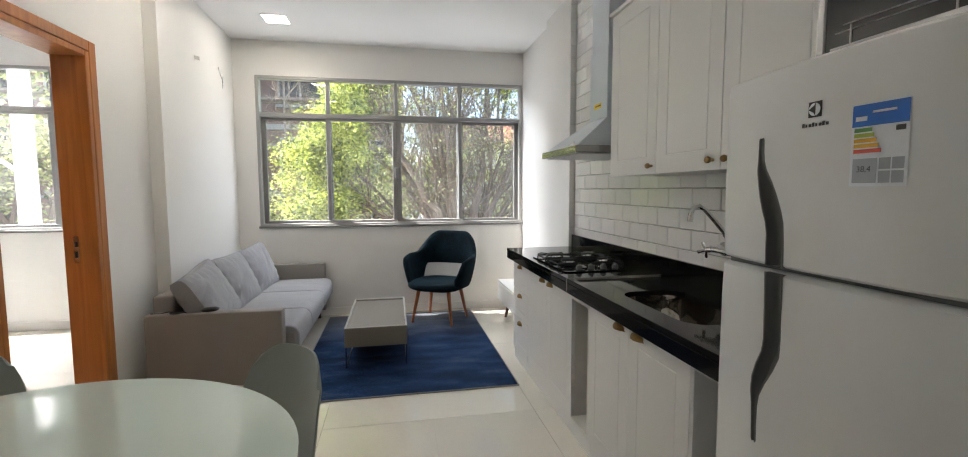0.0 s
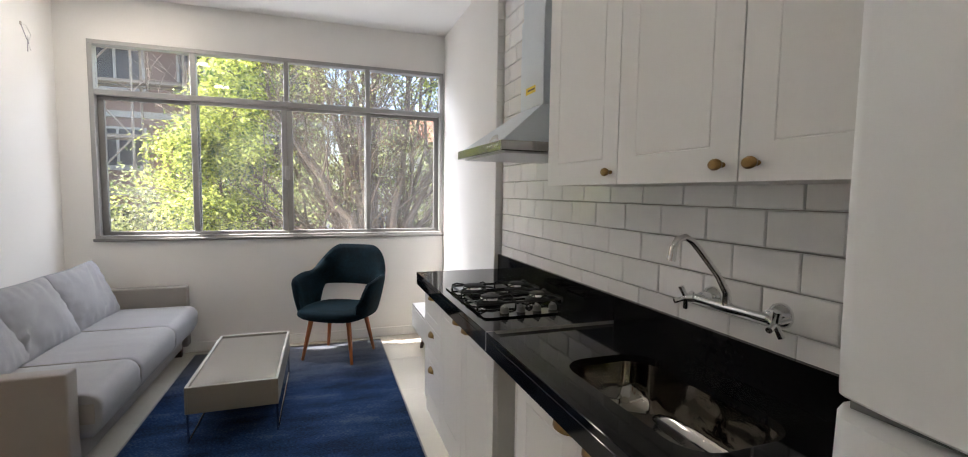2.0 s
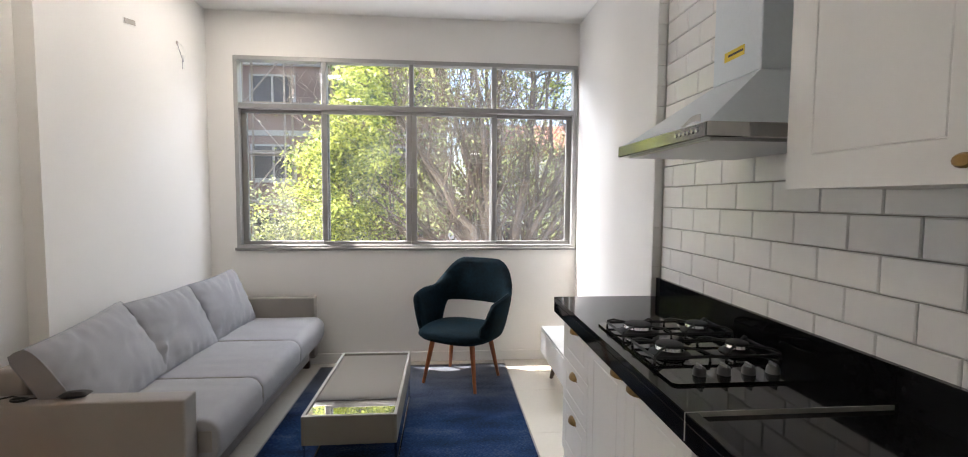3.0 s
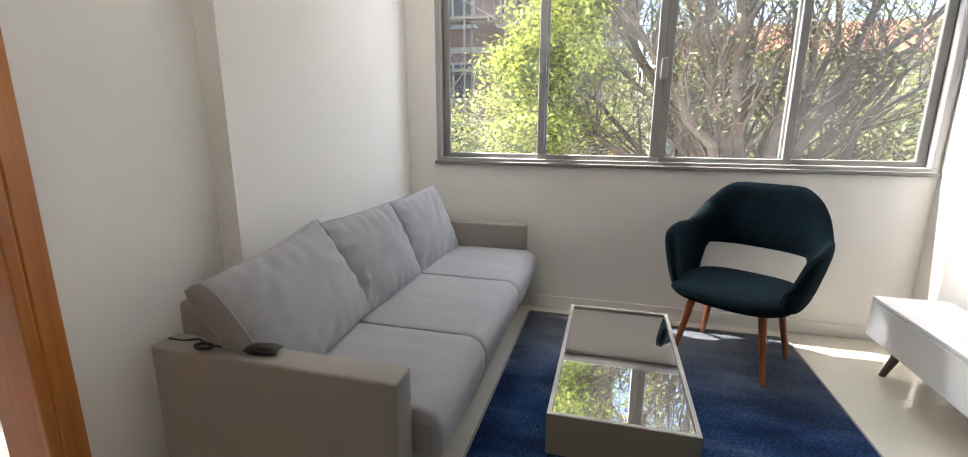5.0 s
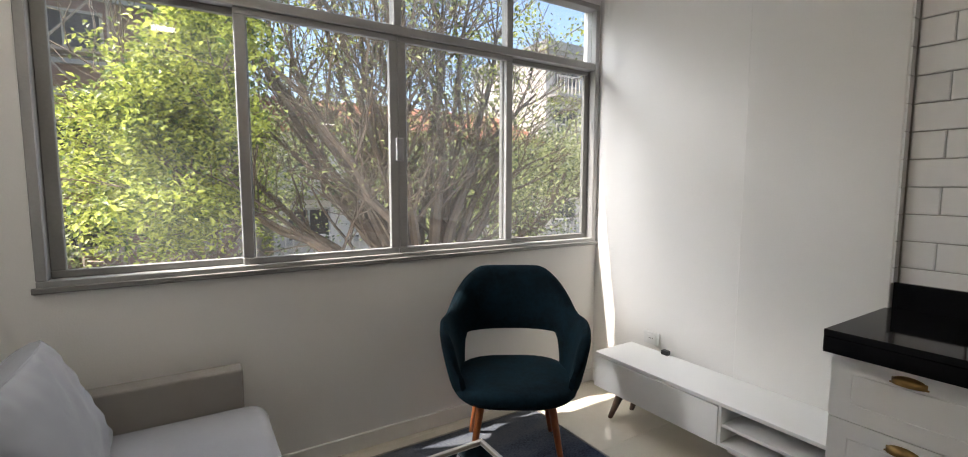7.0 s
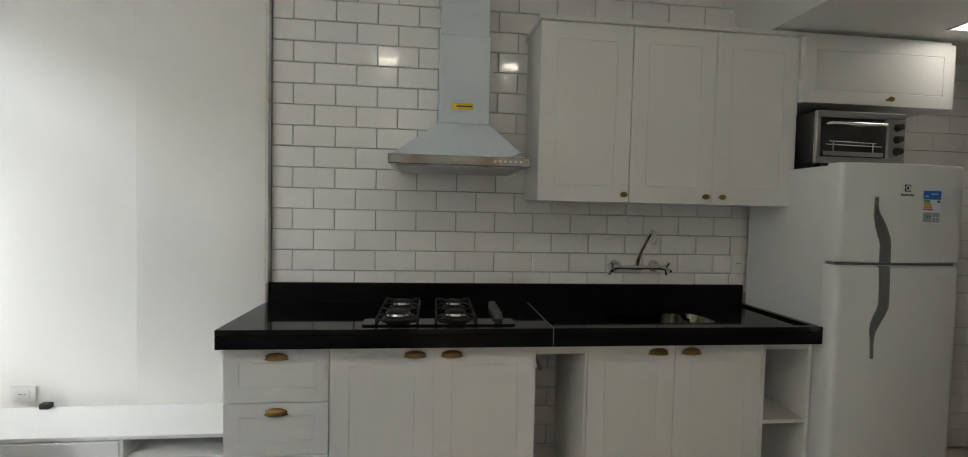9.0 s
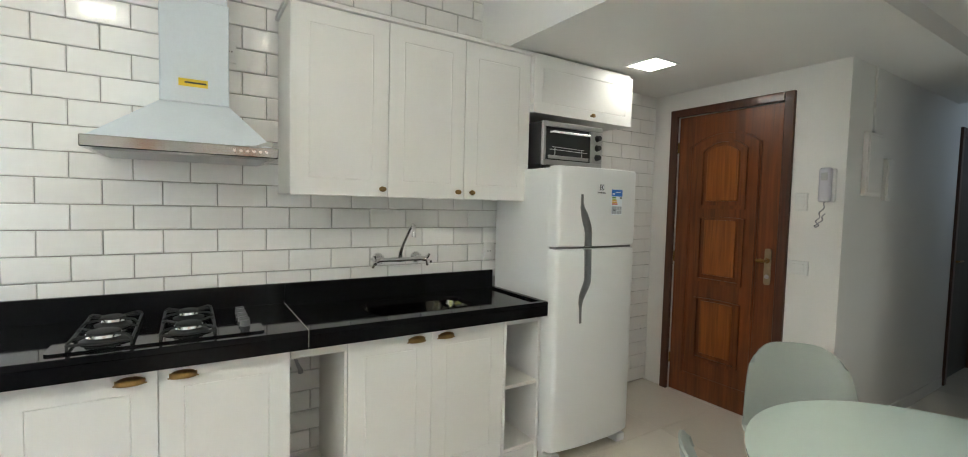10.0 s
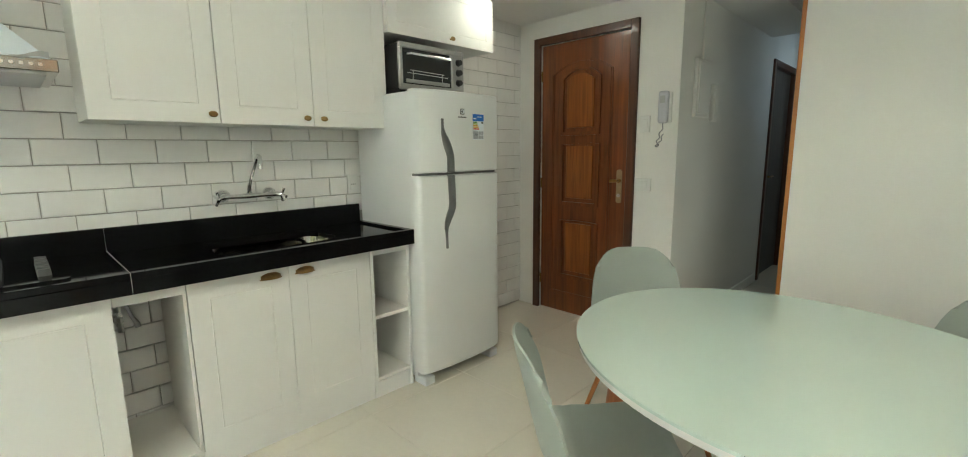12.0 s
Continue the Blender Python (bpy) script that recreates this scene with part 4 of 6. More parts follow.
def faucet():
    f = thing("kitchen_faucet", (1.55, 1.739, 1.08), "chrome wall-mounted kitchen faucet with two cross handles", "faucet")
    for y in (1.854, 1.629):
        fl = part("flange", lathe([(0.0, 0.0), (0.034, 0.0), (0.032, -0.012), (0.018, -0.024), (0.017, -0.05), (0.0, -0.05)], (1.57, y, 1.10), 20, axis="X"), CHROME, f, smooth=True)
    part("body", sweep([(1.515, 1.869, 1.098), (1.51, 1.819, 1.098), (1.51, 1.749, 1.098), (1.51, 1.679, 1.098), (1.515, 1.614, 1.098)], [0.014, 0.011, 0.015, 0.011, 0.014], 14), CHROME, f, smooth=True)
    for y, s in ((1.891, 1), (1.592, -1)):
        h = sweep([(1.51, y - 0.022 * s, 1.098), (1.50, y, 1.094)], [0.014, 0.012], 12)
        for a in (0.3, 0.3 + math.pi / 2, 0.3 + math.pi, 0.3 + 3 * math.pi / 2):
            sweep([(1.50, y, 1.094), (1.50 + 0.036 * math.cos(a), y + 0.012 * s, 1.094 + 0.036 * math.sin(a))], [0.007, 0.0085], 8, bm=h)
        part("cross_handle", h, CHROME, f, "", True)
    pts = [(1.51, 1.747, 1.098), (1.505, 1.747, 1.14), (1.47, 1.746, 1.19), (1.40, 1.744, 1.262), (1.375, 1.744, 1.286), (1.352, 1.745, 1.298), (1.330, 1.747, 1.292), (1.319, 1.751, 1.27), (1.317, 1.754, 1.235)]
    part("spout", sweep(pts, [0.014, 0.011, 0.009, 0.009, 0.009, 0.009, 0.009, 0.010, 0.012], 12), CHROME, f, smooth=True)


faucet()


def range_hood():
    h = thing("range_hood", (1.32, 2.735, 1.565), "film-covered stainless steel range hood with a square chimney", "range hood")
    y0, y1, xf = 2.432, 3.032, 1.088
    part("rim", box(xf, 1.57, y0, y1, 1.572, 1.612, 0.003), STEEL, h, "bare steel rim with small buttons")
    part("filter", box(xf + 0.03, 1.54, y0 + 0.03, y1 - 0.03, 1.566, 1.572), SILVER, h)
    cy0, cy1, cx = 2.585, 2.825, 1.335
    bm = bmesh.new()
    lo = [(xf + 0.012, y0 + 0.015, 1.612), (1.568, y0 + 0.015, 1.612), (1.568, y1 - 0.015, 1.612), (xf + 0.012, y1 - 0.015, 1.612)]
    hi = [(cx, cy0, 1.79), (1.568, cy0, 1.79), (1.568, cy1, 1.79), (cx, cy1, 1.79)]
    a, b = [bm.verts.new(p) for p in lo], [bm.verts.new(p) for p in hi]
    bm.faces.new(a[::-1]), bm.faces.new(b)
    for i in range(4):
        bm.faces.new((a[i], a[(i + 1) % 4], b[(i + 1) % 4], b[i]))
    part("canopy", bm, FILMED, h)
    part("chimney", box(cx, 1.568, cy0, cy1, 1.791, 2.20, 0.003), FILMED, h)
    part("chimney_upper", box(cx + 0.006, 1.568, cy0 + 0.006, cy1 - 0.006, 2.20, 2.918, 0.003), FILMED, h)
    lab = part("label", box(cx - 0.0012, cx, 2.662, 2.762, 1.856, 1.886), YELLOW, h, "yellow warning label")
    part("label_print", box(cx - 0.002, cx - 0.0012, 2.667, 2.742, 1.868, 1.875), INK, lab)
    for k in range(6):
        part("button", lathe([(0.0, -0.003), (0.006, -0.003), (0.007, 0.0)], (xf, 2.475 + 0.022 * k, 1.593), 12, axis="X"), CHROME, h)
    # torn protective film curls at the corner
    part("film_scrap", shell(lambda u, v: (xf - 0.004 - 0.01 * math.sin(u * 3), y0 + 0.02 + 0.10 * u, 1.612 + 0.02 * v * (1 - u) + 0.004 * math.sin(7 * u)), 8, 3, 0.001), SILVER, h, "torn scrap of grey protective film")


range_hood()


def wall_cabinets():
    x = 1.254
    for y0, y1, ky in ((1.921, 2.362, 1.953), (1.502, 1.919, 1.542), (1.074, 1.500, 1.457)):
        c = thing("wall_cabinet", (1.42, (y0 + y1) / 2, 1.44), "white lacquered kitchen wall cabinet with a routed door", "wall cabinet", "kitchen wall cabinets")
        part("body", box(x + 0.019, 1.57, y0, y1, 1.44, 2.265, 0.001), CARCASS, c)
        d = shaker(c, y0 + 0.001, y1 - 0.001, 1.438, 2.262, x, 0.075)
        knob(d, x, ky, 1.474)
    t = single("cabinet_cornice", box(x - 0.012, 1.57, 0.25, 2.376, 2.266, 2.286, 0.002), LACQUER, "white lacquered cornice board over the wall cabinets", "cornice")
    c = thing("fridge_top_cabinet", (1.40, 0.665, 1.945), "white lacquered cabinet over the fridge", "wall cabinet")
    part("body", box(1.24, 1.57, 0.252, 1.072, 1.947, 2.265, 0.001), LACQUER, c)
    d = shaker(c, 0.253, 1.071, 1.945, 2.262, 1.221, 0.06)
    knob(d, 1.221, 0.62, 1.975)


wall_cabinets()


def refrigerator():
    f = thing("refrigerator", (1.25, 0.785, 0), "white two-door refrigerator with a wavy grey handle groove", "refrigerator")
    y0, y1 = 0.490, 1.100
    part("body", box(1.028, 1.54, y0 + 0.004, y1 - 0.004, 0.045, 1.62, 0.006, 2), FRIDGE, f)

    def xs(y):
        u = (y - (y0 + y1) / 2) / ((y1 - y0) / 2)
        return 0.958 - 0.030 * (1 - abs(u) ** 2.6)

    # middle, half width and height of the grip's groove
    upper = [(0.897, 0.0235, 1.196), (0.897, 0.0235, 1.202), (0.898, 0.0235, 1.270), (0.902, 0.0250, 1.295), (0.911, 0.0265, 1.320), (0.922, 0.0250, 1.350), (0.933, 0.0205, 1.380), (0.945, 0.0130, 1.410), (0.948, 0.0085, 1.430), (0.949, 0.0070, 1.450), (0.949, 0.0065, 1.475), (0.949, 0.0040, 1.481)]
    lower = [(0.934, 0.0040, 0.777), (0.934, 0.0065, 0.783), (0.936, 0.0068, 0.830), (0.937, 0.0080, 0.865), (0.937, 0.0130, 0.895), (0.927, 0.0205, 0.930), (0.911, 0.0250, 0.965), (0.895, 0.0245, 1.000), (0.892, 0.0230, 1.030), (0.894, 0.0235, 1.100), (0.897, 0.0235, 1.176), (0.897, 0.0235, 1.182)]

    def front(z0, z1, groove, name):
        bm = bmesh.new()
        zs = [(z0, 0.012), (z0 + 0.006, 0.003)]
        inner = [g[2] for g in groove]
        lo, hi = inner[0], inner[-1]
        if lo > z0 + 0.03:
            zs += [(z0 + 0.02, 0)]
        zs = [q for q in zs if q[0] < lo - 1e-4] + [(z, 0.012 if z in (z0, z1) else (0.003 if min(z - z0, z1 - z) < 0.0065 else 0)) for z in inner]
        zs += [q for q in ((z1 - 0.02, 0), (z1 - 0.006, 0.003), (z1, 0.012)) if q[0] > hi + 1e-4]
        rows, n = [], 14
        for z, k in zs:
            g = groove[0] if z < lo else groove[-1] if z > hi else next(q for q in groove if q[2] == z)
            a, b = g[0] - g[1], g[0] + g[1]
            ys = [y0 + (a - y0) * i / (2 * n) for i in range(2 * n + 1)] + [b + (y1 - b) * i / n for i in range(n + 1)]
            row = []
            for y in ys:
                edge = 0.016 * max(0, (0.014 - min(y - y0, y1 - y)) / 0.014) ** 2
                row.append((xs(y) + edge + k, y, z))
            row += [(1.026, y1, z), (1.026, y0, z)]
            rows.append([bm.verts.new(p) for p in row])
        m = len(rows[0])
        for (za, _), (zb, _), a, b in zip(zs, zs[1:], rows, rows[1:]):
            for i in range(m):
                if i == 2 * n and lo - 1e-6 < (za + zb) / 2 < hi + 1e-6:
                    continue
                bm.faces.new((a[i], a[(i + 1) % m], b[(i + 1) % m], b[i]))
        bm.faces.new(rows[0][::-1]), bm.faces.new(rows[-1])
        d = part(name, bm, FRIDGE, f, smooth=True)
        # the sunk grey channel and its thin raised lip
        ch, lip = bmesh.new(), bmesh.new()
        prev = None
        for c, w, z in groove:
            deep = 0.030 * min(1, max(0.1, (w - 0.006) / 0.012))
            x = xs(c)
            row = [ch.verts.new(q) for q in ((xs(c + w) + 0.0005, c + w, z), (x + deep * 0.7, c + w * 0.86, z), (x + deep, c + w * 0.45, z), (x + deep, c - w * 0.45, z), (x + deep * 0.7, c - w * 0.86, z), (xs(c - w) + 0.0005, c - w, z))]
            if prev:
                for i in range(5):
                    ch.faces.new((prev[i], prev[i + 1], row[i + 1], row[i]))
            prev = row
        h = part("handle", ch, FGREY, d, "dark grey wavy sunk grip", True)
        for s in (1, -1):
            sweep([(xs(c + s * w) + 0.0005, c + s * w, z) for c, w, z in groove], 0.0022, 6, bm=lip)
        part("lip", lip, FLIP, h, "mid-grey lip", True)
        return d

    up = front(1.196, 1.628, upper, "freezer_door")
    low = front(0.075, 1.182, lower, "fridge_door")
    part("door_gasket", box(0.978, 1.027, y0 + 0.012, y1 - 0.012, 1.180, 1.198), FGREY, f)
    part("plinth", box(1.06, 1.5, y0 + 0.02, y1 - 0.02, 0.03, 0.075), FRIDGE, f)
    for y in (y0 + 0.045, y1 - 0.045):
        part("foot", box(0.965, 1.07, y - 0.035, y + 0.035, 0.0, 0.05, 0.008, 2), FRIDGE, f)
    # maker's mark, as plain shapes
    for q in ((0.796, 0.824, 1.507, 1.537),):
        bm = box(xs(0.810) - 0.0025, xs(0.810) - 0.0005, *q)
        lg = part("badge", bm, INK, up, "small dark square badge")
        part("badge_disc", lathe([(0.0, -0.0008), (0.0125, -0.0008), (0.0125, 0.0)], (xs(0.810) - 0.0026, 0.810, 1.522), 24, axis="X"), LABELWHITE, lg)
        part("badge_wedge", prism([(0.8225, 1.522), (0.811, 1.5285), (0.8075, 1.5345), (0.8075, 1.5095), (0.811, 1.5155)], xs(0.810) - 0.0042, xs(0.810) - 0.0034, "X"), INK, lg)
    for k, w in enumerate((0.006, 0.004, 0.006, 0.005, 0.004, 0.006, 0.005, 0.006)):
        ya = 0.839 - 0.0075 * k
        part("badge_bar", box(xs(ya) - 0.0008, xs(ya) + 0.001, ya - w, ya, 1.489, 1.495 if k % 3 else 1.497), DARKGREY, up)
    # energy label
    yc = 0.686

    def sheet(u0, u1, z0, z1, lift):
        bm, n = bmesh.new(), 6
        rows = []
        for i in range(n + 1):
            y = yc + 0.9 * (u0 + (u1 - u0) * i / n)
            rows.append([bm.verts.new((xs(y) - d, y, 1.371 + 0.97 * z)) for d, z in ((lift, z0), (lift, z1), (lift - 0.0006, z1), (lift - 0.0006, z0))])
        for p, q in zip(rows, rows[1:]):
            for k in range(4):
                bm.faces.new((p[k], p[(k + 1) % 4], q[(k + 1) % 4], q[k]))
        bm.faces.new(rows[0]), bm.faces.new(rows[-1][::-1])
        return bm

    lab = part("energy_label", sheet(-0.052, 0.052, 0, 0.148, 0.0012), LABELWHITE, up, "pale energy label with a blue band and coloured bars")

    def on(name, u0, u1, z0, z1, mat, lift=0.0020):
        part(name, sheet(u0, u1, z0, z1, lift), mat, lab)

    on("blue_band", -0.051, 0.051, 0.108, 0.147, BLUE)
    on("white_mark", 0.022, 0.044, 0.118, 0.126, LABELWHITE, 0.0028)
    on("white_mark", -0.030, 0.012, 0.130, 0.134, LABELWHITE, 0.0028)
    for k, (mt, w) in enumerate(((GREENINK, 0.034), (LIMEINK, 0.038), (AMBERINK, 0.043), (AMBERINK, 0.047), (REDINK, 0.052))):
        on("colour_bar", 0.046 - w, 0.046, 0.098 - 0.0095 * k, 0.105 - 0.0095 * k, mt)
    on("black_arrow", -0.046, -0.030, 0.095, 0.104, INK)
    for u0, u1, z0, z1 in ((0.000, 0.046, 0.006, 0.05), (-0.024, -0.004, 0.03, 0.05), (-0.047, -0.027, 0.03, 0.05), (-0.024, -0.004, 0.006, 0.027), (-0.047, -0.027, 0.006, 0.027)):
        on("grey_box", u0, u1, z0, z1, LABELGREY)
    text = bpy.data.curves.new("label_text", "FONT")
    text.body, text.size, text.align_x = "38,4", 0.015, "CENTER"
    tm = bpy.data.objects.new("label_text", text)
    scene.collection.objects.link(tm)
    bpy.context.view_layer.update()
    me = bpy.data.meshes.new_from_object(tm.evaluated_get(bpy.context.evaluated_depsgraph_get()))
    bpy.data.objects.remove(tm)
    bm = bmesh.new()
    bm.from_mesh(me)
    moved(bm, Matrix.Translation((xs(0.709) - 0.0042, 0.706, 1.396)) @ Matrix(((0, 0, -1, 0), (-1, 0, 0, 0), (0, 1, 0, 0), (0, 0, 0, 1))))
    part("label_text", bm, INK, lab)


refrigerator()


def toaster_oven():
    o = thing("toaster_oven", (1.33, 0.81, 1.63), "silver and black toaster oven on top of the fridge", "oven")
    y0, y1, x0, z0, z1 = 0.575, 1.045, 1.16, 1.648, 1.895
    part("body", box(x0 + 0.02, 1.52, y0, y1, z0, z1, 0.012, 2), DARKGREY, o)
    bm = bmesh.new()
    for q in ((y0, y1, z1 - 0.028, z1), (y0, y1, z0, z0 + 0.03), (y1 - 0.022, y1, z0 + 0.03, z1 - 0.028), (y0 + 0.088, y0 + 0.10, z0 + 0.03, z1 - 0.028)):
        box(x0, x0 + 0.02, q[0], q[1], q[2], q[3], 0.003, bm=bm)
    part("face_frame", bm, SILVER, o, "brushed silver face frame")
    part("control_panel", box(x0 + 0.002, x0 + 0.02, y0, y0 + 0.088, z0 + 0.03, z1 - 0.028, 0.002), SILVER, o)
    d = part("glass_door", box(x0 + 0.004, x0 + 0.012, y0 + 0.10, y1 - 0.022, z0 + 0.032, z1 - 0.05, 0.001), OVENGLASS, o, "dark oven glass")
    part("door_handle", sweep([(x0 - 0.002, y0 + 0.13, z1 - 0.062), (x0 - 0.028, y0 + 0.135, z1 - 0.062), (x0 - 0.028, y1 - 0.057, z1 - 0.062), (x0 - 0.002, y1 - 0.052, z1 - 0.062)], 0.007, 10), CHROME, d, smooth=True)
    for k, z in enumerate((z0 + 0.085, z0 + 0.10)):
        part("rack_bar", sweep([(x0 + 0.002, y0 + 0.125 + 0.03 * k, z), (x0 + 0.002, y1 - 0.05 - 0.02 * k, z + 0.004)], 0.0018, 6), SILVER, d)
    for y in (y0 + 0.17, y1 - 0.09):
        part("rack_bar", sweep([(x0 + 0.002, y, z0 + 0.05), (x0 + 0.002, y, z0 + 0.10)], 0.0022, 6), SILVER, d)
    part("crumb_tray", box(x0 - 0.001, x0 + 0.004, y0 + 0.115, y1 - 0.04, z0 + 0.036, z0 + 0.056, 0.001), SILVER, d, "dull silver tray front")
    for k in range(3):
        part("knob", lathe([(0.0, -0.022), (0.015, -0.022), (0.018, -0.004), (0.021, 0.002)], (x0 + 0.001, y0 + 0.044, z0 + 0.065 + 0.058 * k), 18, axis="X"), DARKGREY, o, "black round control knob", True)
    for y in (y0 + 0.05, y1 - 0.05):
        for x in (x0 + 0.05, 1.48):
            part("foot", lathe([(0.0, 1.6205 + 0.008), (0.014, 1.6285), (0.016, z0 + 0.002), (0.0, z0 + 0.002)], (x, y, 0), 12), CABLE, o)


toaster_oven()


def plate(name, m, w, h, label, holes=0):
    """A wall plate that faces its local -y, with round socket holes."""
    p = thing(name, (0, 0, 0), label, "wall socket" if holes else "light switch")
    part("plate", box(-w / 2, w / 2, -0.009, 0, -h / 2, h / 2, 0.003, 2), WHITEPLASTIC, p)
    part("rocker", box(-w * 0.28, w * 0.28, -0.012, -0.009, -h * 0.28, h * 0.28, 0.001), WHITEPLASTIC, p)
    for k in range(holes):
        part("socket_hole", lathe([(0.0, -0.0125), (0.003, -0.0125), (0.003, -0.012)], (-0.012 + 0.012 * k, 0, 0), 10, axis="Y"), INK, p)
    p.matrix_basis = m
    return p


plate("wall_socket", pose(1.565, 1.135, 1.12, 0, 0, -90), 0.075, 0.115, "white wall socket on the tiles beside the fridge", 3)
plate("wall_socket", pose(1.565, 2.572, 2.08, 0, 0, -90), 0.06, 0.1, "white wall socket on the tiles beside the hood chimney", 3)
plate("light_switch", pose(0.475, -0.446, 1.07, 0, 0, 180), 0.115, 0.085, "white double light switch beside the entrance door")
plate("light_switch", pose(0.478, -0.446, 1.475, 0, 0, 180), 0.07, 0.11, "white wall plate under the intercom")
plate("wall_socket", pose(1.581, 4.80, 0.445, 0, 0, -90), 0.115, 0.075, "white wall socket above the media console", 3)


def intercom():
    o = thing("intercom", (0.34, -0.45, 1.47), "grey and white wall intercom handset with a coiled cord", "intercom")
    part("back_plate", box(0.30, 0.385, -0.45, -0.425, 1.475, 1.67, 0.008, 2), WHITEPLASTIC, o)
    part("handset", box(0.309, 0.373, -0.424, -0.385, 1.475, 1.675, 0.014, 3), PALEPLASTIC, o, "pale lilac-grey handset")
    part("grille", box(0.325, 0.358, -0.3853, -0.383, 1.60, 1.645), SILVER, o)
    pts = [(0.345 + 0.045 * math.sin(math.pi * t) + 0.006 * math.cos(40 * t), -0.43 + 0.006 * math.sin(40 * t), 1.475 - 0.15 * math.sin(math.pi * t * 0.85)) for t in (k / 60 for k in range(61))]
    part("cord", sweep(pts, 0.0035, 6), GREYPLASTIC, o, "coiled grey cord")


intercom()
b = thing("breaker_box", (0.24, -0.86, 1.5), "white painted breaker box on the hall wall", "breaker box")
part("box_frame", box(0.235, 0.26, -0.90, -0.66, 1.52, 1.90, 0.004), PAINT, b)
part("box_door", box(0.227, 0.235, -0.885, -0.675, 1.54, 1.88, 0.003), PAINT, b)
b = thing("junction_box", (0.245, -1.12, 1.5), "small white junction box on the hall wall", "junction box")
part("cover", box(0.235, 0.26, -1.06, -0.98, 1.50, 1.76, 0.004), PAINT, b)
part("lid", box(0.230, 0.235, -1.05, -0.99, 1.51, 1.75, 0.002), PAINT, b)
b = thing("cable_duct", (0.25, -0.78, 2.1), "white painted cable duct up the hall wall", "duct")
part("duct", box(0.247, 0.26, -0.80, -0.775, 1.905, 2.298, 0.002), PAINT, b)


def downlight(x, y, z, s=0.2, glow=None):
    d = thing("ceiling_downlight", (x, y, z), "square white recessed ceiling downlight, switched on", "ceiling light", "square downlights")
    bm = bmesh.new()
    for q in ((-s / 2, s / 2, -s / 2, -s / 2 + 0.012), (-s / 2, s / 2, s / 2 - 0.012, s / 2), (-s / 2, -s / 2 + 0.012, -s / 2 + 0.012, s / 2 - 0.012), (s / 2 - 0.012, s / 2, -s / 2 + 0.012, s / 2 - 0.012)):
        box(x + q[0], x + q[1], y + q[2], y + q[3], z - 0.006, z, bm=bm)
    part("frame", bm, WHITEPLASTIC, d)
    part("diffuser", box(x - s / 2 + 0.012, x + s / 2 - 0.012, y - s / 2 + 0.012, y + s / 2 - 0.012, z - 0.004, z - 0.001), glow or DOWNLIGHT, d, "glowing white diffuser")


downlight(-0.91, 4.64, CEIL_Z, 0.22)
downlight(1.025, 0.31, LOW_Z, 0.22, DIMLIGHT)
downlight(-0.95, 3.35, CEIL_Z, 0.22)
downlight(-0.95, 2.02, CEIL_Z, 0.22)

# ---- living room ----


def cushion_pull(u, v):
    """How far the sides of a cushion draw in between its corners."""
    return 1 - 0.045 * (1 - (2 * v - 1) ** 2), 1 - 0.045 * (1 - (2 * u - 1) ** 2)


def box_cushion(w, d, edge, thick, seed, n=34):
    """A boxed cushion, w wide in x, d tall in z: two crowned faces and a gusset between, creased at the corners."""
    bm = bmesh.new()
    rows = {}
    for s in (1, -1):
        for i in range(n + 1):
            for j in range(n + 1):
                u, v = i / n, j / n
                a, b = abs(2 * u - 1), abs(2 * v - 1)
                ku, kv = cushion_pull(u, v)
                x, z = (u - 0.5) * w * ku, (v - 0.5) * d * kv
                crown = (1 - a ** 2.6) ** 0.7 * (1 - b ** 2.6) ** 0.7
                y = edge / 2 + (thick - edge) / 2 * crown
                y -= 0.020 * (a * b) ** 8
                rim = max(a, b) ** 3 * (1 - max(a, b) ** 14)
                fold = math.sin(30 * (x - z) + 5 * noise.noise(Vector((x * 6, z * 6, seed)))) * max(0.0, noise.noise(Vector((x * 5 + 9 * s, z * 5, seed * 3.1))))
                side = math.sin(75 * (z if a > b else x) + seed) * 0.5 + noise.noise(Vector((x * 30, z * 30, seed + 5)))
                y += 0.022 * fold * (0.45 + rim) + 0.011 * side * rim + 0.008 * noise.noise(Vector((x * 7, z * 7, seed + s))) * crown
                rows[s, i, j] = bm.verts.new((x, s * y, z))
    for s in (1, -1):
        for i in range(n):
            for j in range(n):
                q = [rows[s, i, j], rows[s, i + 1, j], rows[s, i + 1, j + 1], rows[s, i, j + 1]]
                bm.faces.new(q if s < 0 else q[::-1])
    loop = [(i, 0) for i in range(n)] + [(n, j) for j in range(n)] + [(n - i, n) for i in range(n)] + [(0, n - j) for j in range(n)]
    mid = []
    for i, j in loop:
        p, q = rows[1, i, j].co, rows[-1, i, j].co
        m = (p + q) / 2
        puff = 1.022 + 0.01 * noise.noise(Vector((i * 0.4, j * 0.4, seed)))
        mid.append(bm.verts.new((m.x * puff, m.y, m.z * puff)))
    for k in range(len(loop)):
        a, b = loop[k], loop[(k + 1) % len(loop)]
        m0, m1 = mid[k], mid[(k + 1) % len(loop)]
        bm.faces.new((rows[1, a[0], a[1]], rows[1, b[0], b[1]], m1, m0))
        bm.faces.new((m0, m1, rows[-1, b[0], b[1]], rows[-1, a[0], a[1]]))
    return bm


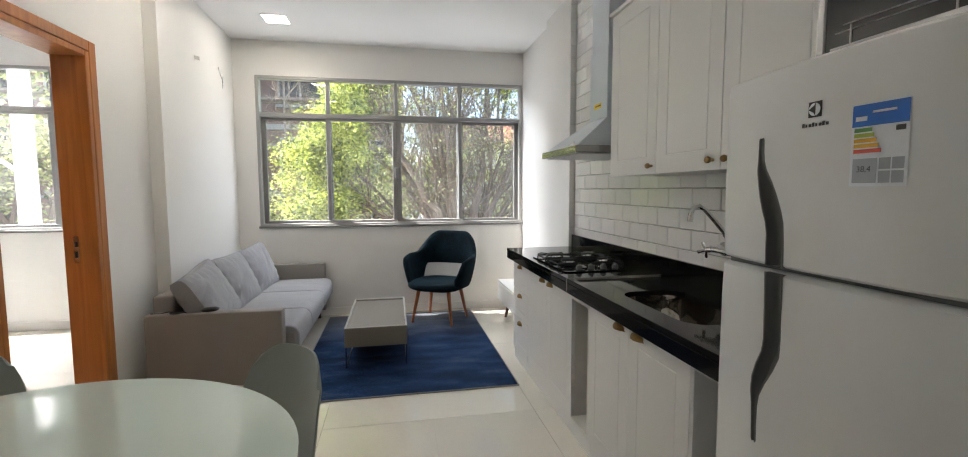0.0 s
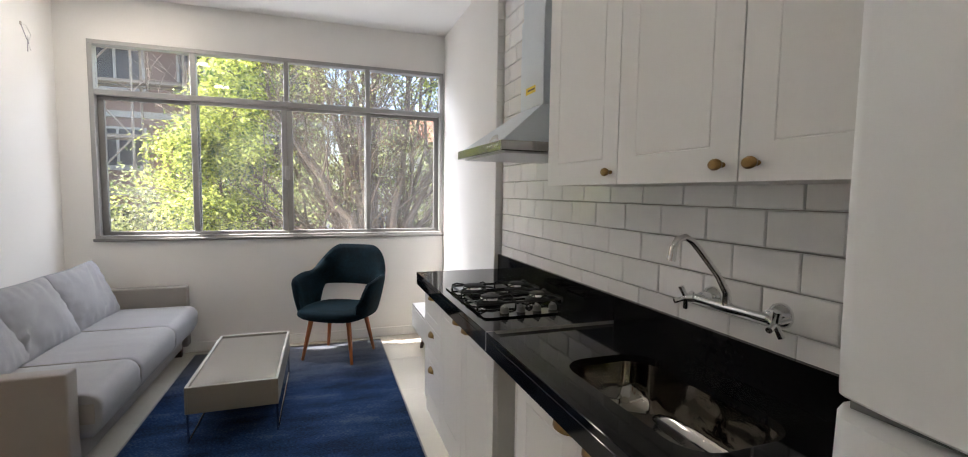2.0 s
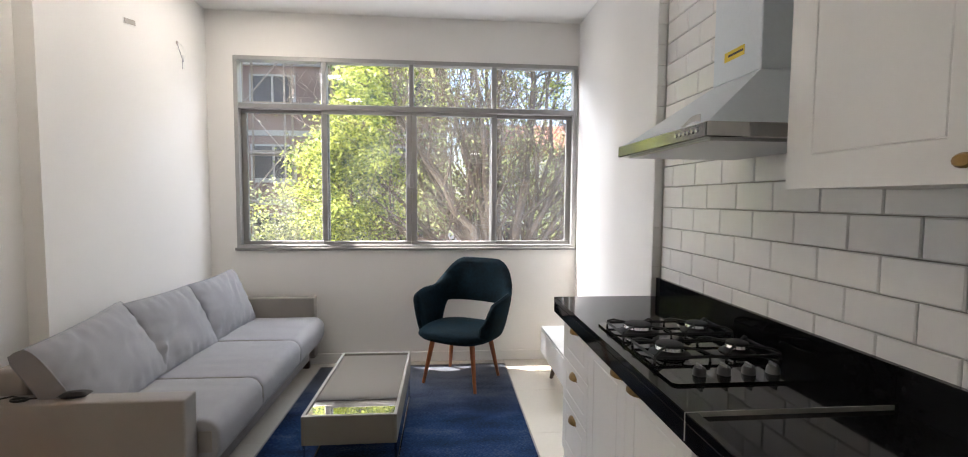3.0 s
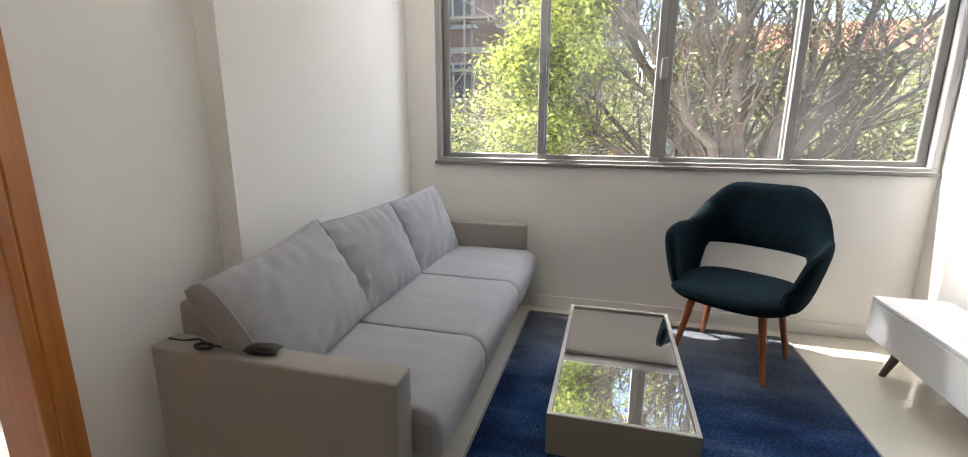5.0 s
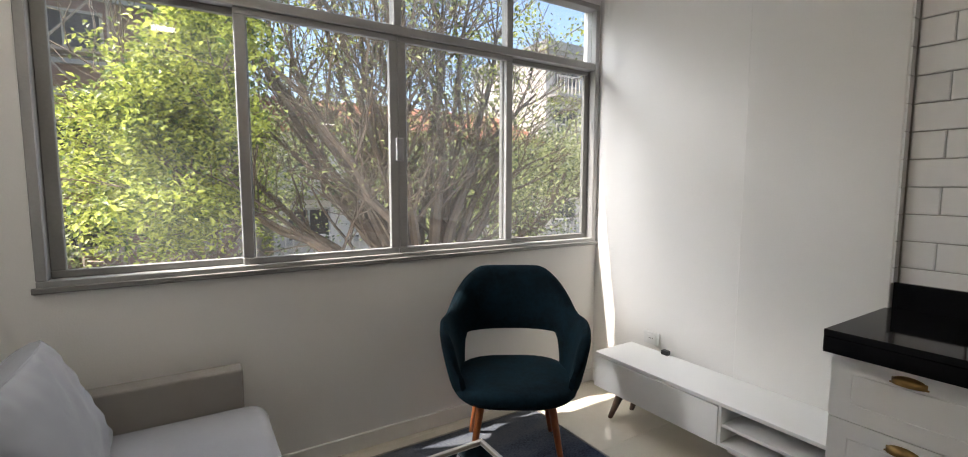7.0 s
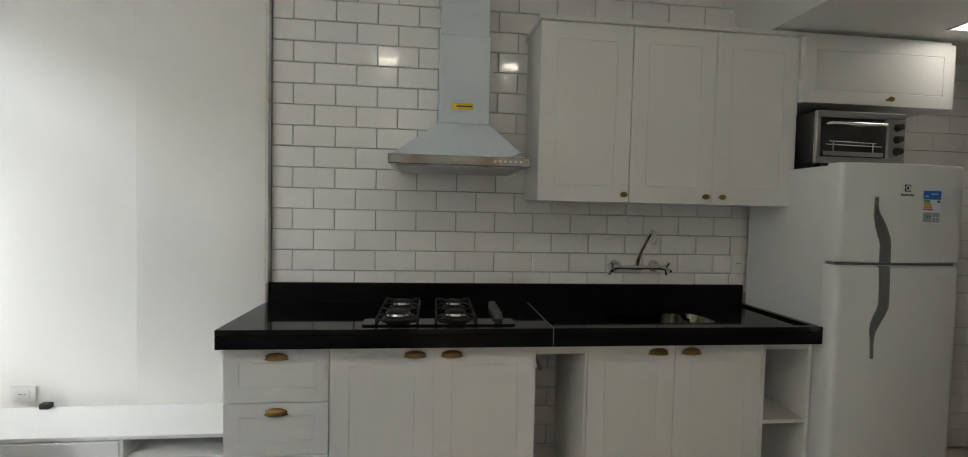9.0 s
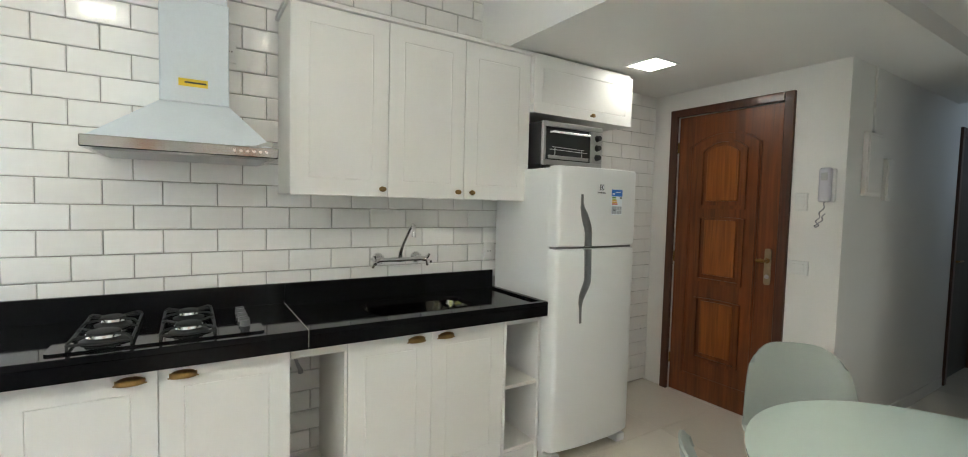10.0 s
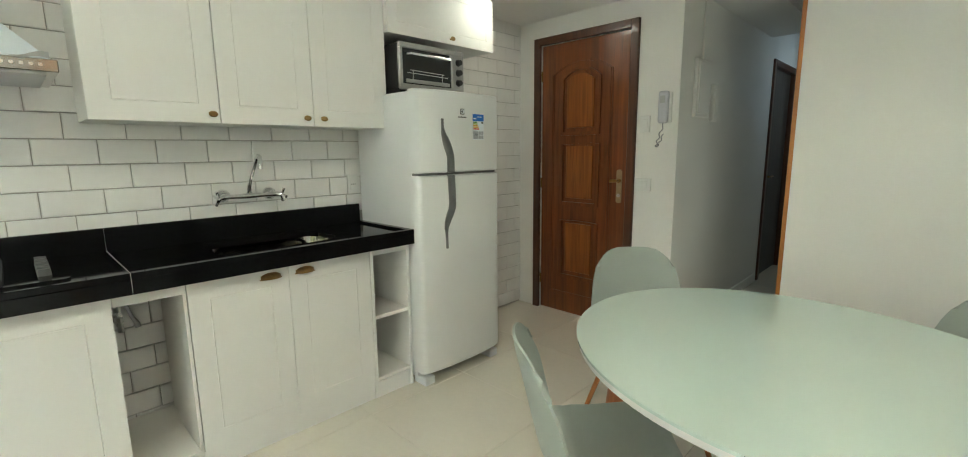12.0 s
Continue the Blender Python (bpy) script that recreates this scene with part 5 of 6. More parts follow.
def cushion_seam(w, d, y, r=0.003):
    """The seam round one face of a boxed cushion."""
    pts = []
    for u, v in [(k / 14, 0) for k in range(14)] + [(1, k / 14) for k in range(14)] + [(1 - k / 14, 1) for k in range(14)] + [(0, 1 - k / 14) for k in range(15)]:
        a, b = abs(2 * u - 1), abs(2 * v - 1)
        ku, kv = cushion_pull(u, v)
        yy = math.copysign(abs(y) - 0.020 * (a * b) ** 8, y)
        pts.append(((u - 0.5) * w * ku, yy, (v - 0.5) * d * kv))
    return sweep(pts, r, 6)


def seat_block(x0, x1, y0, y1, z0, z1, seed):
    """A seat cushion that butts against its neighbours, with a soft rounded front."""
    r = 0.075
    out = [(x0, z0), (x0, z1 - 0.01)]
    m = 16
    out += [(x0 + (x1 - r - x0) * k / m, z1) for k in range(1, m + 1)]
    out += [(x1 - r + r * math.sin(a), z1 - r + r * math.cos(a)) for a in (radians(90) * k / 8 for k in range(1, 9))]
    out += [(x1 - 0.004, (z0 + z1 - r) / 2), (x1 - 0.035, z0 + 0.012), (x1 - 0.05, z0)]
    bm = bmesh.new()
    rows, n = [], 22
    ys = [(y0, 0.008), (y0 + 0.004, 0.003), (y0 + 0.012, 0)] + [(y0 + 0.012 + (y1 - y0 - 0.024) * k / n, 0) for k in range(1, n)] + [(y1 - 0.012, 0), (y1 - 0.004, 0.003), (y1, 0.008)]
    cx, cz = (x0 + x1) / 2, (z0 + z1) / 2
    for y, ins in ys:
        row = []
        w = (y - (y0 + y1) / 2) / ((y1 - y0) / 2)
        for x, z in out:
            if z > z1 - 0.03:
                u = (x - (x0 + x1) / 2) / ((x1 - x0) / 2)
                z += 0.014 * max(0, 1 - u * u) * max(0, 1 - w * w) + 0.0035 * noise.noise(Vector((x * 3.5, y * 17, 1.5 + seed))) * (1 - w * w)
            if x > x1 - 0.06:
                x += 0.004 * noise.noise(Vector((y * 9, z * 9, seed)))
            x -= math.copysign(min(ins, abs(x - cx)), x - cx)
            z -= math.copysign(min(ins, abs(z - cz)), z - cz)
            row.append(bm.verts.new((x, y, z)))
        rows.append(row)
    k = len(out)
    for a, b in zip(rows, rows[1:]):
        for i in range(k):
            bm.faces.new((a[i], a[(i + 1) % k], b[(i + 1) % k], b[i]))
    bm.faces.new(rows[0][::-1]), bm.faces.new(rows[-1])
    return bm


def sofa():
    s = thing("sofa", (-1.0, 4.23, 0), "grey linen three-seat sofa with low arms and loose back cushions", "sofa")
    xb, xf = -1.452, -0.632
    xw = -1.443
    for y0, y1, zt, mt in ((3.236, 3.336, 0.584, SOFADARK), (5.140, 5.242, 0.600, SOFADARK)):
        part("arm", box(xb, xf, y0, y1, 0.095, zt, 0.010, 3), mt, s, "taupe linen arm", True)
    part("backrest", box(xw, -1.315, 3.337, 5.139, 0.09, 0.69, 0.02, 3), SOFADARK, s, "", True)
    part("seat_base", box(-1.31, -0.665, 3.337, 5.121, 0.085, 0.27, 0.015, 2), SOFADARK, s, "", True)
    for k, (y0, y1) in enumerate(((3.34, 3.835), (3.837, 4.496), (4.498, 5.119))):
        part("seat_cushion", seat_block(-1.31, -0.545, y0, y1, 0.235, 0.448, k), SOFA, s, "", True)
        if k:
            pts = [(-1.25, y0 - 0.001, 0.449), (-0.66, y0 - 0.001, 0.447), (-0.59, y0 - 0.001, 0.436), (-0.552, y0 - 0.001, 0.40), (-0.548, y0 - 0.001, 0.33)]
            part("piping", sweep(pts, 0.003, 6), SOFADARK, s, "", True)
    part("seat_flap", box(-0.64, -0.575, 3.338, 3.350, 0.30, 0.40, 0.004), SOFADARK, s, "short dark fabric flap")
    for k, (cy, cz, w, d, lean, turn, cx, roll) in enumerate(((3.600, 0.618, 0.67, 0.44, -28, 6, -1.195, -4), (4.19, 0.622, 0.63, 0.44, -24, 0, -1.210, 1), (4.80, 0.622, 0.60, 0.44, -22, -3, -1.205, -2))):
        place = Matrix.Translation((cx, cy, cz)) @ pose(0, 0, 0, 0, 0, 90 + turn) @ pose(0, 0, 0, lean, roll, 0)
        c = part("back_cushion", moved(box_cushion(w, d, 0.10, 0.21, k), place), SOFA, s, "loose grey linen back cushion", True)
        for y in (-0.05, 0.05):
            part("piping", moved(cushion_seam(w, d, y), place), SOFA, c, "", True)
    for x in (-0.715, -1.40):
        for y in (3.30, 5.195):
            part("leg", prism([(x - 0.026, y - 0.02), (x + 0.026, y - 0.02), (x + 0.026, y + 0.02), (x - 0.026, y + 0.02)], 0, 0.098), DARKLEG, s, "short dark wooden leg")


sofa()

c = thing("power_cord", (-1.15, 3.285, 0.584), "black power cord with a plug on the sofa arm", "cable")
part("cord", sweep([(-1.43, 3.285, 0.588), (-1.38, 3.29, 0.584), (-1.33, 3.30, 0.592), (-1.27, 3.28, 0.588), (-1.20, 3.285, 0.588), (-1.13, 3.29, 0.589)], 0.0035, 6), CABLE, c)
bm = moved(pillow(0.11, 0.045, 0.03, 0.5, 8, 6, 3, 0.002), Matrix.Translation((-1.08, 3.285, 0.600)) @ pose(0, 0, 0, 90, 0, 8))
part("plug", bm, CABLE, c, "", True)
part("cable_loop", sweep([(-1.28 + 0.03 * math.cos(a), 3.27 + 0.016 * math.sin(a), 0.589) for a in (2 * math.pi * k / 14 for k in range(15))], 0.005, 6), CABLE, c)


def coffee_table():
    t = thing("coffee_table", (-0.04, 4.06, 0.012), "low greige coffee table with a mirrored top and thin metal legs", "coffee table")
    x0, x1, y0, y1 = -0.277, 0.19, 3.585, 4.545
    z0, z1 = 0.185, 0.335
    # panels carry their shade in the colour; only the rim is plain greige
    part("side_panel", box(x0, x0 + 0.015, y0, y1, z0, z1 - 0.004, 0.0015), GREIGESHADE, t)
    part("side_panel", box(x1 - 0.015, x1, y0, y1, z0, z1 - 0.004, 0.0015), GREIGESHADE, t)
    part("end_panel", box(x0 + 0.015, x1 - 0.015, y0, y0 + 0.015, z0, z1 - 0.004, 0.0015), GREIGESHADE, t)
    part("end_panel", box(x0 + 0.015, x1 - 0.015, y1 - 0.015, y1, z0, z1 - 0.004, 0.0015), GREIGESHADE, t)
    for q in ((x0, x0 + 0.015, y0, y1), (x1 - 0.015, x1, y0, y1), (x0 + 0.015, x1 - 0.015, y0, y0 + 0.015), (x0 + 0.015, x1 - 0.015, y1 - 0.015, y1)):
        part("rim", box(*q, z1 - 0.004, z1, 0.001), GREIGE, t, "pale greige rim")
    part("bottom", box(x0 + 0.015, x1 - 0.015, y0 + 0.015, y1 - 0.015, z0 + 0.002, z0 + 0.014), GREIGESHADE, t)
    part("mirror_top", box(x0 + 0.0155, x1 - 0.0155, y0 + 0.0155, y1 - 0.0155, z1 - 0.018, z1 - 0.010), MIRROR, t, "clear mirrored top")
    for x in (x0 + 0.008, x1 - 0.008):
        pts = [(x, y0 + 0.012, z0 + 0.01), (x, y0 + 0.03, 0.018), (x, y1 - 0.03, 0.018), (x, y1 - 0.012, z0 + 0.01)]
        part("leg_frame", joined(sweep(pts[:2], 0.006, 8), sweep(pts[1:3], 0.006, 8), sweep(pts[2:], 0.006, 8)), STEEL, t, "thin grey metal leg frame")


coffee_table()


def rug():
    x0, x1, y0, y1 = -0.595, 0.945, 3.085, 5.175
    bm = bmesh.new()
    nx, ny = 40, 52
    V = {}
    for i in range(nx + 1):
        for j in range(ny + 1):
            x, y = x0 + (x1 - x0) * i / nx, y0 + (y1 - y0) * j / ny
            edge = i in (0, nx) or j in (0, ny)
            x += 0.004 * noise.noise(Vector((0, y * 3, 7))) if i in (0, nx) else 0
            z = 0.006 if edge else 0.0115 + 0.0015 * noise.noise(Vector((x * 5, y * 5, 0)))
            V[i, j] = bm.verts.new((x, y, z))
    for i in range(nx):
        for j in range(ny):
            bm.faces.new((V[i, j], V[i + 1, j], V[i + 1, j + 1], V[i, j + 1]))
    rim = [V[i, 0] for i in range(nx + 1)] + [V[nx, j] for j in range(1, ny + 1)] + [V[i, ny] for i in range(nx - 1, -1, -1)] + [V[0, j] for j in range(ny - 1, 0, -1)]
    low = [bm.verts.new((v.co.x, v.co.y, 0.0008)) for v in rim]
    for k in range(len(rim)):
        j = (k + 1) % len(rim)
        bm.faces.new((rim[k], low[k], low[j], rim[j]))
    bm.faces.new(low)
    t = thing("rug", (-0.0, 3.085, 0), "navy blue short-pile rug with a paler, greyer end", "rug")
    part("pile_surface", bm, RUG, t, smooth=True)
    h = joined(sweep([(x0, y0 - 0.002, 0.006), (x1, y0 - 0.002, 0.006)], 0.0055, 6), sweep([(x1 + 0.002, y0, 0.006), (x1 + 0.002, y1, 0.006)], 0.0055, 6), sweep([(x0 - 0.002, y0, 0.006), (x0 - 0.002, y1, 0.006)], 0.0055, 6), sweep([(x0, y1 + 0.002, 0.006), (x1, y1 + 0.002, 0.006)], 0.0055, 6))
    part("bound_edge", h, SOFADARK, t, "bound grey edge")


rug()


def smoothstep(a, b, x):
    t = min(1.0, max(0.0, (x - a) / (b - a)))
    return t * t * (3 - 2 * t)


def armchair():
    c = thing("armchair", (0, 0, 0), "dark teal velvet armchair with an open back and wooden legs", "armchair")
    bm = bmesh.new()
    n, m = 56, 16
    amax = radians(128)
    rings = []
    for i in range(n + 1):
        a = -amax + 2 * amax * i / n
        d = abs(math.degrees(a))
        zt = 0.915 - 0.225 * smoothstep(20, 68, d) - 0.04 * smoothstep(80, 125, d)
        zb = 0.560 - 0.20 * smoothstep(44, 66, d)
        end = smoothstep(128, 112, d)
        half, mid = (zt - zb) / 2 * (0.25 + 0.75 * end), (zt + zb) / 2 - (1 - end) * 0.06
        th = 0.030 * (0.45 + 0.55 * end)
        ring = []
        for k in range(m):
            p = 2 * math.pi * k / m
            cr, sr = math.cos(p), math.sin(p)
            rad = th * math.copysign(abs(cr) ** 0.6, cr)
            z = mid + half * math.copysign(abs(sr) ** 0.75, sr)
            f = 1 + 0.21 * (z - 0.45) / 0.45
            g = 1 + 0.32 * (z - 0.5) / 0.45
            rx, ry = 0.316 * g + rad, 0.285 * f + rad
            q = 2.5
            s, co = math.sin(a), math.cos(a)
            k2 = (abs(s) ** q + abs(co) ** q) ** (-1 / q)
            ring.append(bm.verts.new((rx * s * k2, ry * co * k2 - 0.01, z)))
        rings.append(ring)
    for a, b in zip(rings, rings[1:]):
        for k in range(m):
            bm.faces.new((a[k], a[(k + 1) % m], b[(k + 1) % m], b[k]))
    bm.faces.new(rings[0]), bm.faces.new(rings[-1][::-1])
    part("backrest", bm, VELVET, c, "velvet wrap-around back and arms", True)
    bm = bmesh.new()
    rows = []
    for z, k in ((0.335, 0.55), (0.341, 0.80), (0.357, 0.93), (0.38, 1.0), (0.402, 0.985), (0.418, 0.93), (0.427, 0.82), (0.430, 0.5), (0.427, 0.1)):
        row = []
        for i in range(40):
            a = 2 * math.pi * i / 40
            s, co = math.sin(a), math.cos(a)
            k2 = (abs(s) ** 3 + abs(co) ** 3) ** (-1 / 3)
            row.append(bm.verts.new((0.300 * s * k2 * k, 0.285 * co * k2 * k - 0.012, z)))
        rows.append(row)
    for a, b in zip(rows, rows[1:]):
        for i in range(40):
            bm.faces.new((a[i], a[(i + 1) % 40], b[(i + 1) % 40], b[i]))
    bm.faces.new(rows[0][::-1]), bm.faces.new(rows[-1])
    part("seat", bm, VELVET, c, "", True)
    for sx in (-1, 1):
        for sy in (-1, 1):
            part("leg", sweep([(sx * 0.165, sy * 0.145, 0.35), (sx * 0.2215, sy * 0.2, 0.0)], [0.021, 0.012], 14), CHAIRLEG, c, "tapered wooden leg", True)
    c.matrix_basis = pose(0.563, 4.838, 0.0125, 0, 0, -31.2)


armchair()


def media_console():
    t = thing("media_console", (1.38, 4.3, 0), "low white media console with a drop door and open shelves", "tv stand")
    x0, x1, y0, y1, z0, z1 = 1.203, 1.520, 3.70, 4.905, 0.195, 0.402
    part("top", box(x0 - 0.002, x1, y0, y1, z1 - 0.018, z1, 0.002), LACQUER, t)
    part("bottom", box(x0 + 0.002, x1, y0, y1, z0, z0 + 0.016, 0.001), LACQUER, t)
    for y in (y0, 4.125, y1 - 0.016):
        part("upright", box(x0 + 0.002, x1, y, y + 0.016, z0 + 0.016, z1 - 0.018, 0.001), LACQUER, t)
    part("back", box(x1 - 0.01, x1 - 0.004, y0 + 0.016, y1 - 0.016, z0 + 0.016, z1 - 0.018), LACQUER, t)
    part("shelf", box(x0 + 0.01, x1 - 0.012, y0 + 0.016, 4.125, 0.285, 0.299, 0.001), LACQUER, t)
    part("drop_door", box(x0 - 0.004, x0 + 0.014, 4.139, y1 - 0.001, z0 + 0.001, z1 - 0.024, 0.0015), LACQUER, t)
    for x, sx in ((x0 + 0.10, -1), (x1 - 0.07, 0.4)):
        for y, sy in ((y1 - 0.13, 1), (y0 + 0.10, -0.6)):
            part("leg", sweep([(x, y, z0), (x + 0.03 * sx, y + 0.065 * sy, 0.0)], [0.025, 0.014], 14), DARKLEG, t, "splayed dark wooden leg", True)


media_console()
single("small_plug", box(1.485, 1.518, 4.62, 4.665, 0.402, 0.430, 0.006, 2), CABLE, "small black plug on the media console", "plug")

b = thing("wall_slot", (COL_L, 4.33, 2.45), "open slot in the plaster with bare edges", "wall box")
part("slot_rim", moved(box(0, 0.004, -0.055, 0.055, -0.02, 0.02), Matrix.Translation((-1.4695, 4.335, 2.464)) @ pose(0, 0, 0, 9, 0, 0)), PAINT, b)
part("slot", moved(box(0.003, 0.006, -0.05, 0.05, -0.015, 0.015), Matrix.Translation((-1.4695, 4.335, 2.464)) @ pose(0, 0, 0, 9, 0, 0)), SLAB, b)
w = thing("loose_wires", (-1.484, 4.880, 2.2), "loose wires hanging out of the wall", "wire")
part("wire_hole", lathe([(0.0, 0.004), (0.012, 0.004), (0.014, 0.0)], (-1.484, 4.870, 2.515), 12, axis="X"), SLAB, w)
part("wire", sweep([(-1.484, 4.870, 2.515), (-1.484 + 0.03, 4.890, 2.385), (-1.484 + 0.02, 4.905, 2.445), (-1.484 + 0.025, 4.885, 2.385), (-1.484 + 0.02, 4.895, 2.335)], 0.0025, 6), GREYPLASTIC, w)
part("wire", sweep([(-1.484, 4.870, 2.515), (-1.484 + 0.025, 4.880, 2.505), (-1.484 + 0.03, 4.920, 2.455), (-1.484 + 0.022, 4.900, 2.385), (-1.484 + 0.03, 4.915, 2.345)], 0.0025, 6), WHITEPLASTIC, w)

# ---- dining ----


def dining_table():
    t = thing("dining_table", (-0.74, 1.13, 0), "oval dining table with a pale mint glass top and wooden legs", "dining table")
    turn = pose(-0.74, 1.13, 0, 0, 0, -22)

    def oval(a, b, n=96):
        return [(a * math.cos(2 * math.pi * k / n), b * math.sin(2 * math.pi * k / n)) for k in range(n)]

    bm = prism(oval(0.63, 0.565), 0.742, 0.75)
    bmesh.ops.bevel(bm, geom=[e for e in bm.edges if abs(e.verts[0].co.z - e.verts[1].co.z) < 1e-6], offset=0.002, segments=2, affect="EDGES", profile=0.5)
    part("glass_top", moved(bm, turn), MINT, t, "pale mint back-painted glass", True)
    part("top_board", moved(prism(oval(0.624, 0.559), 0.722, 0.7415), turn), MINTEDGE, t)
    for a in (9, 94, 188, 274):
        s, c = math.sin(radians(a)), math.cos(radians(a))
        part("leg", sweep([(-0.74 + 0.455 * c, 1.13 + 0.455 * s, 0.722), (-0.74 + 0.555 * c, 1.13 + 0.555 * s, 0.0)], [0.036, 0.021], 16), LEGWOOD, t, "round tapered wooden leg", True)
    part("under_frame", joined(box(-1.15, -0.33, 1.10, 1.16, 0.690, 0.7215, 0.003), box(-0.77, -0.71, 0.72, 1.099, 0.690, 0.7215), box(-0.77, -0.71, 1.161, 1.54, 0.690, 0.7215)), MINTEDGE, t)


dining_table()


def shell_chair():
    c = thing("dining_chair", (0, 0, 0), "sage grey moulded plastic shell chair on wooden dowel legs", "dining chair", "chairs round the dining table")
    prof = [(-0.235, 0.425), (-0.21, 0.445), (-0.12, 0.442), (0.0, 0.43), (0.09, 0.432), (0.155, 0.462), (0.19, 0.53), (0.212, 0.62), (0.235, 0.72), (0.252, 0.79), (0.258, 0.828)]
    half = [0.205, 0.22, 0.23, 0.235, 0.235, 0.232, 0.225, 0.215, 0.203, 0.193, 0.178]

    def lerp(table, v):
        x = v * (len(table) - 1)
        i = min(int(x), len(table) - 2)
        return i, x - i

    def f(u, v):
        i, k = lerp(prof, v)
        y = prof[i][0] * (1 - k) + prof[i + 1][0] * k
        z = prof[i][1] * (1 - k) + prof[i + 1][1] * k
        w = half[i] * (1 - k) + half[i + 1] * k
        s = 2 * u - 1
        up = smoothstep(0.35, 0.62, v)
        z += (1 - up) * 0.055 * abs(s) ** 2.6
        y -= up * 0.06 * abs(s) ** 2.2
        z -= 0.085 * max(0, (v - 0.74) / 0.26) * abs(s) ** 4.5
        return (s * w, y, z)

    part("shell", shell(f, 20, 40, 0.007), SHELL, c, "moulded sage plastic shell", True)
    feet = {}
    for sx in (-1, 1):
        for sy in (-1, 1):
            top, foot = (sx * 0.115, sy * 0.11 - 0.01, 0.405), (sx * 0.215, sy * 0.215, 0.0)
            feet[sx, sy] = (Vector(top), Vector(foot))
            part("leg", sweep([top, foot], [0.015, 0.0115], 12), LEGWOOD, c, "round wooden dowel leg", True)
    at = lambda q, k: feet[q][0].lerp(feet[q][1], k)
    for a, b in (((-1, -1), (1, -1)), ((-1, 1), (1, 1)), ((-1, -1), (-1, 1)), ((1, -1), (1, 1))):
        part("brace", joined(sweep([at(a, 0.06), at(b, 0.5)], 0.004, 6), sweep([at(b, 0.06), at(a, 0.5)], 0.004, 6)), BLACKROD, c, "thin black metal brace")
    part("seat_frame", joined(box(-0.13, 0.13, -0.135, -0.115, 0.400, 0.412), box(-0.13, 0.13, 0.09, 0.11, 0.400, 0.412), box(-0.13, -0.11, -0.115, 0.09, 0.400, 0.412), box(0.11, 0.13, -0.115, 0.09, 0.400, 0.412)), BLACKROD, c)
    return c


chair = shell_chair()
CHAIRS = [(-0.40, 1.515, -45), (-0.09, 0.625, -135), (-1.04, 0.585, 132), (-1.25, 1.68, 45)]
for i, (x, y, rz) in enumerate(CHAIRS):
    if i:
        copy_thing(chair, pose(x, y, 0, 0, 0, rz))
chair.matrix_basis = pose(CHAIRS[0][0], CHAIRS[0][1], 0, 0, 0, CHAIRS[0][2])

# ---- outside ----
GROUND = -4.2
single("ground", box(-400, 400, 5.6, 600, GROUND - 0.3, GROUND), ASPHALT, "grey asphalt street far below the window", "ground", **STRUCT)
single("pavement", box(-60, 60, 5.6, 8.6, GROUND, GROUND + 0.15, 0.01), PAVING, "pale pavement along the building", "pavement", **STRUCT)
single("pavement_far", box(-60, 60, 16.5, 22, GROUND, GROUND + 0.15, 0.01), PAVING, "pale pavement across the street", "pavement", **STRUCT)


class Growth:
    """Limbs and leaf places of one tree."""

    def __init__(self, seed):
        self.rng, self.limbs, self.tips = random.Random(seed), [], []

    def limb(self, p, d, length, r, level, spread, most):
        rng = self.rng
        n = 5
        pts, rad = [Vector(p)], [r]
        d = Vector(d).normalized()
        for k in range(n):
            d = (d + Vector((rng.uniform(-1, 1), rng.uniform(-1, 1), rng.uniform(-0.5, 0.8))) * 0.16).normalized()
            pts.append(pts[-1] + d * length / n)
            rad.append(r * (1 - 0.62 * (k + 1) / n))
        self.limbs.append((pts, rad, level))
        if level >= most:
            self.tips.append(pts)
            return
        for k in range(rng.randint(3, 4) if level else 6):
            i = rng.randint(2, n)
            side = Vector((rng.uniform(-1, 1), rng.uniform(-1, 1), rng.uniform(-0.25, 0.9))).normalized()
            nd = (d * (1 - spread) + side * spread).normalized()
            self.limb(pts[i], nd, length * rng.uniform(0.5, 0.72), max(0.006, rad[i] * rng.uniform(0.5, 0.75)), level + 1, spread, most)


def leaf_cloud(places, rng, count, size, bm):
    """Small folded leaves round the given places."""
    for _ in range(count):
        c, r = rng.choice(places)
        p = Vector(c) + Vector((rng.gauss(0, r), rng.gauss(0, r), rng.gauss(0, r * 0.8)))
        a, t = rng.uniform(0, 2 * math.pi), rng.uniform(-1.1, 0.7)
        d = Vector((math.cos(a) * math.cos(t), math.sin(a) * math.cos(t), math.sin(t)))
        s = d.cross(Vector((rng.uniform(-0.6, 0.6), rng.uniform(-0.6, 0.6), 1))).normalized()
        l = size * rng.uniform(0.7, 1.4)
        up = s.cross(d) * l * 0.12
        v = [bm.verts.new(q) for q in (p, p + d * l * 0.5 + s * l * 0.28 + up, p + d * l, p + d * l * 0.5 - s * l * 0.28 + up)]
        bm.faces.new((v[0], v[1], v[2])), bm.faces.new((v[0], v[2], v[3]))


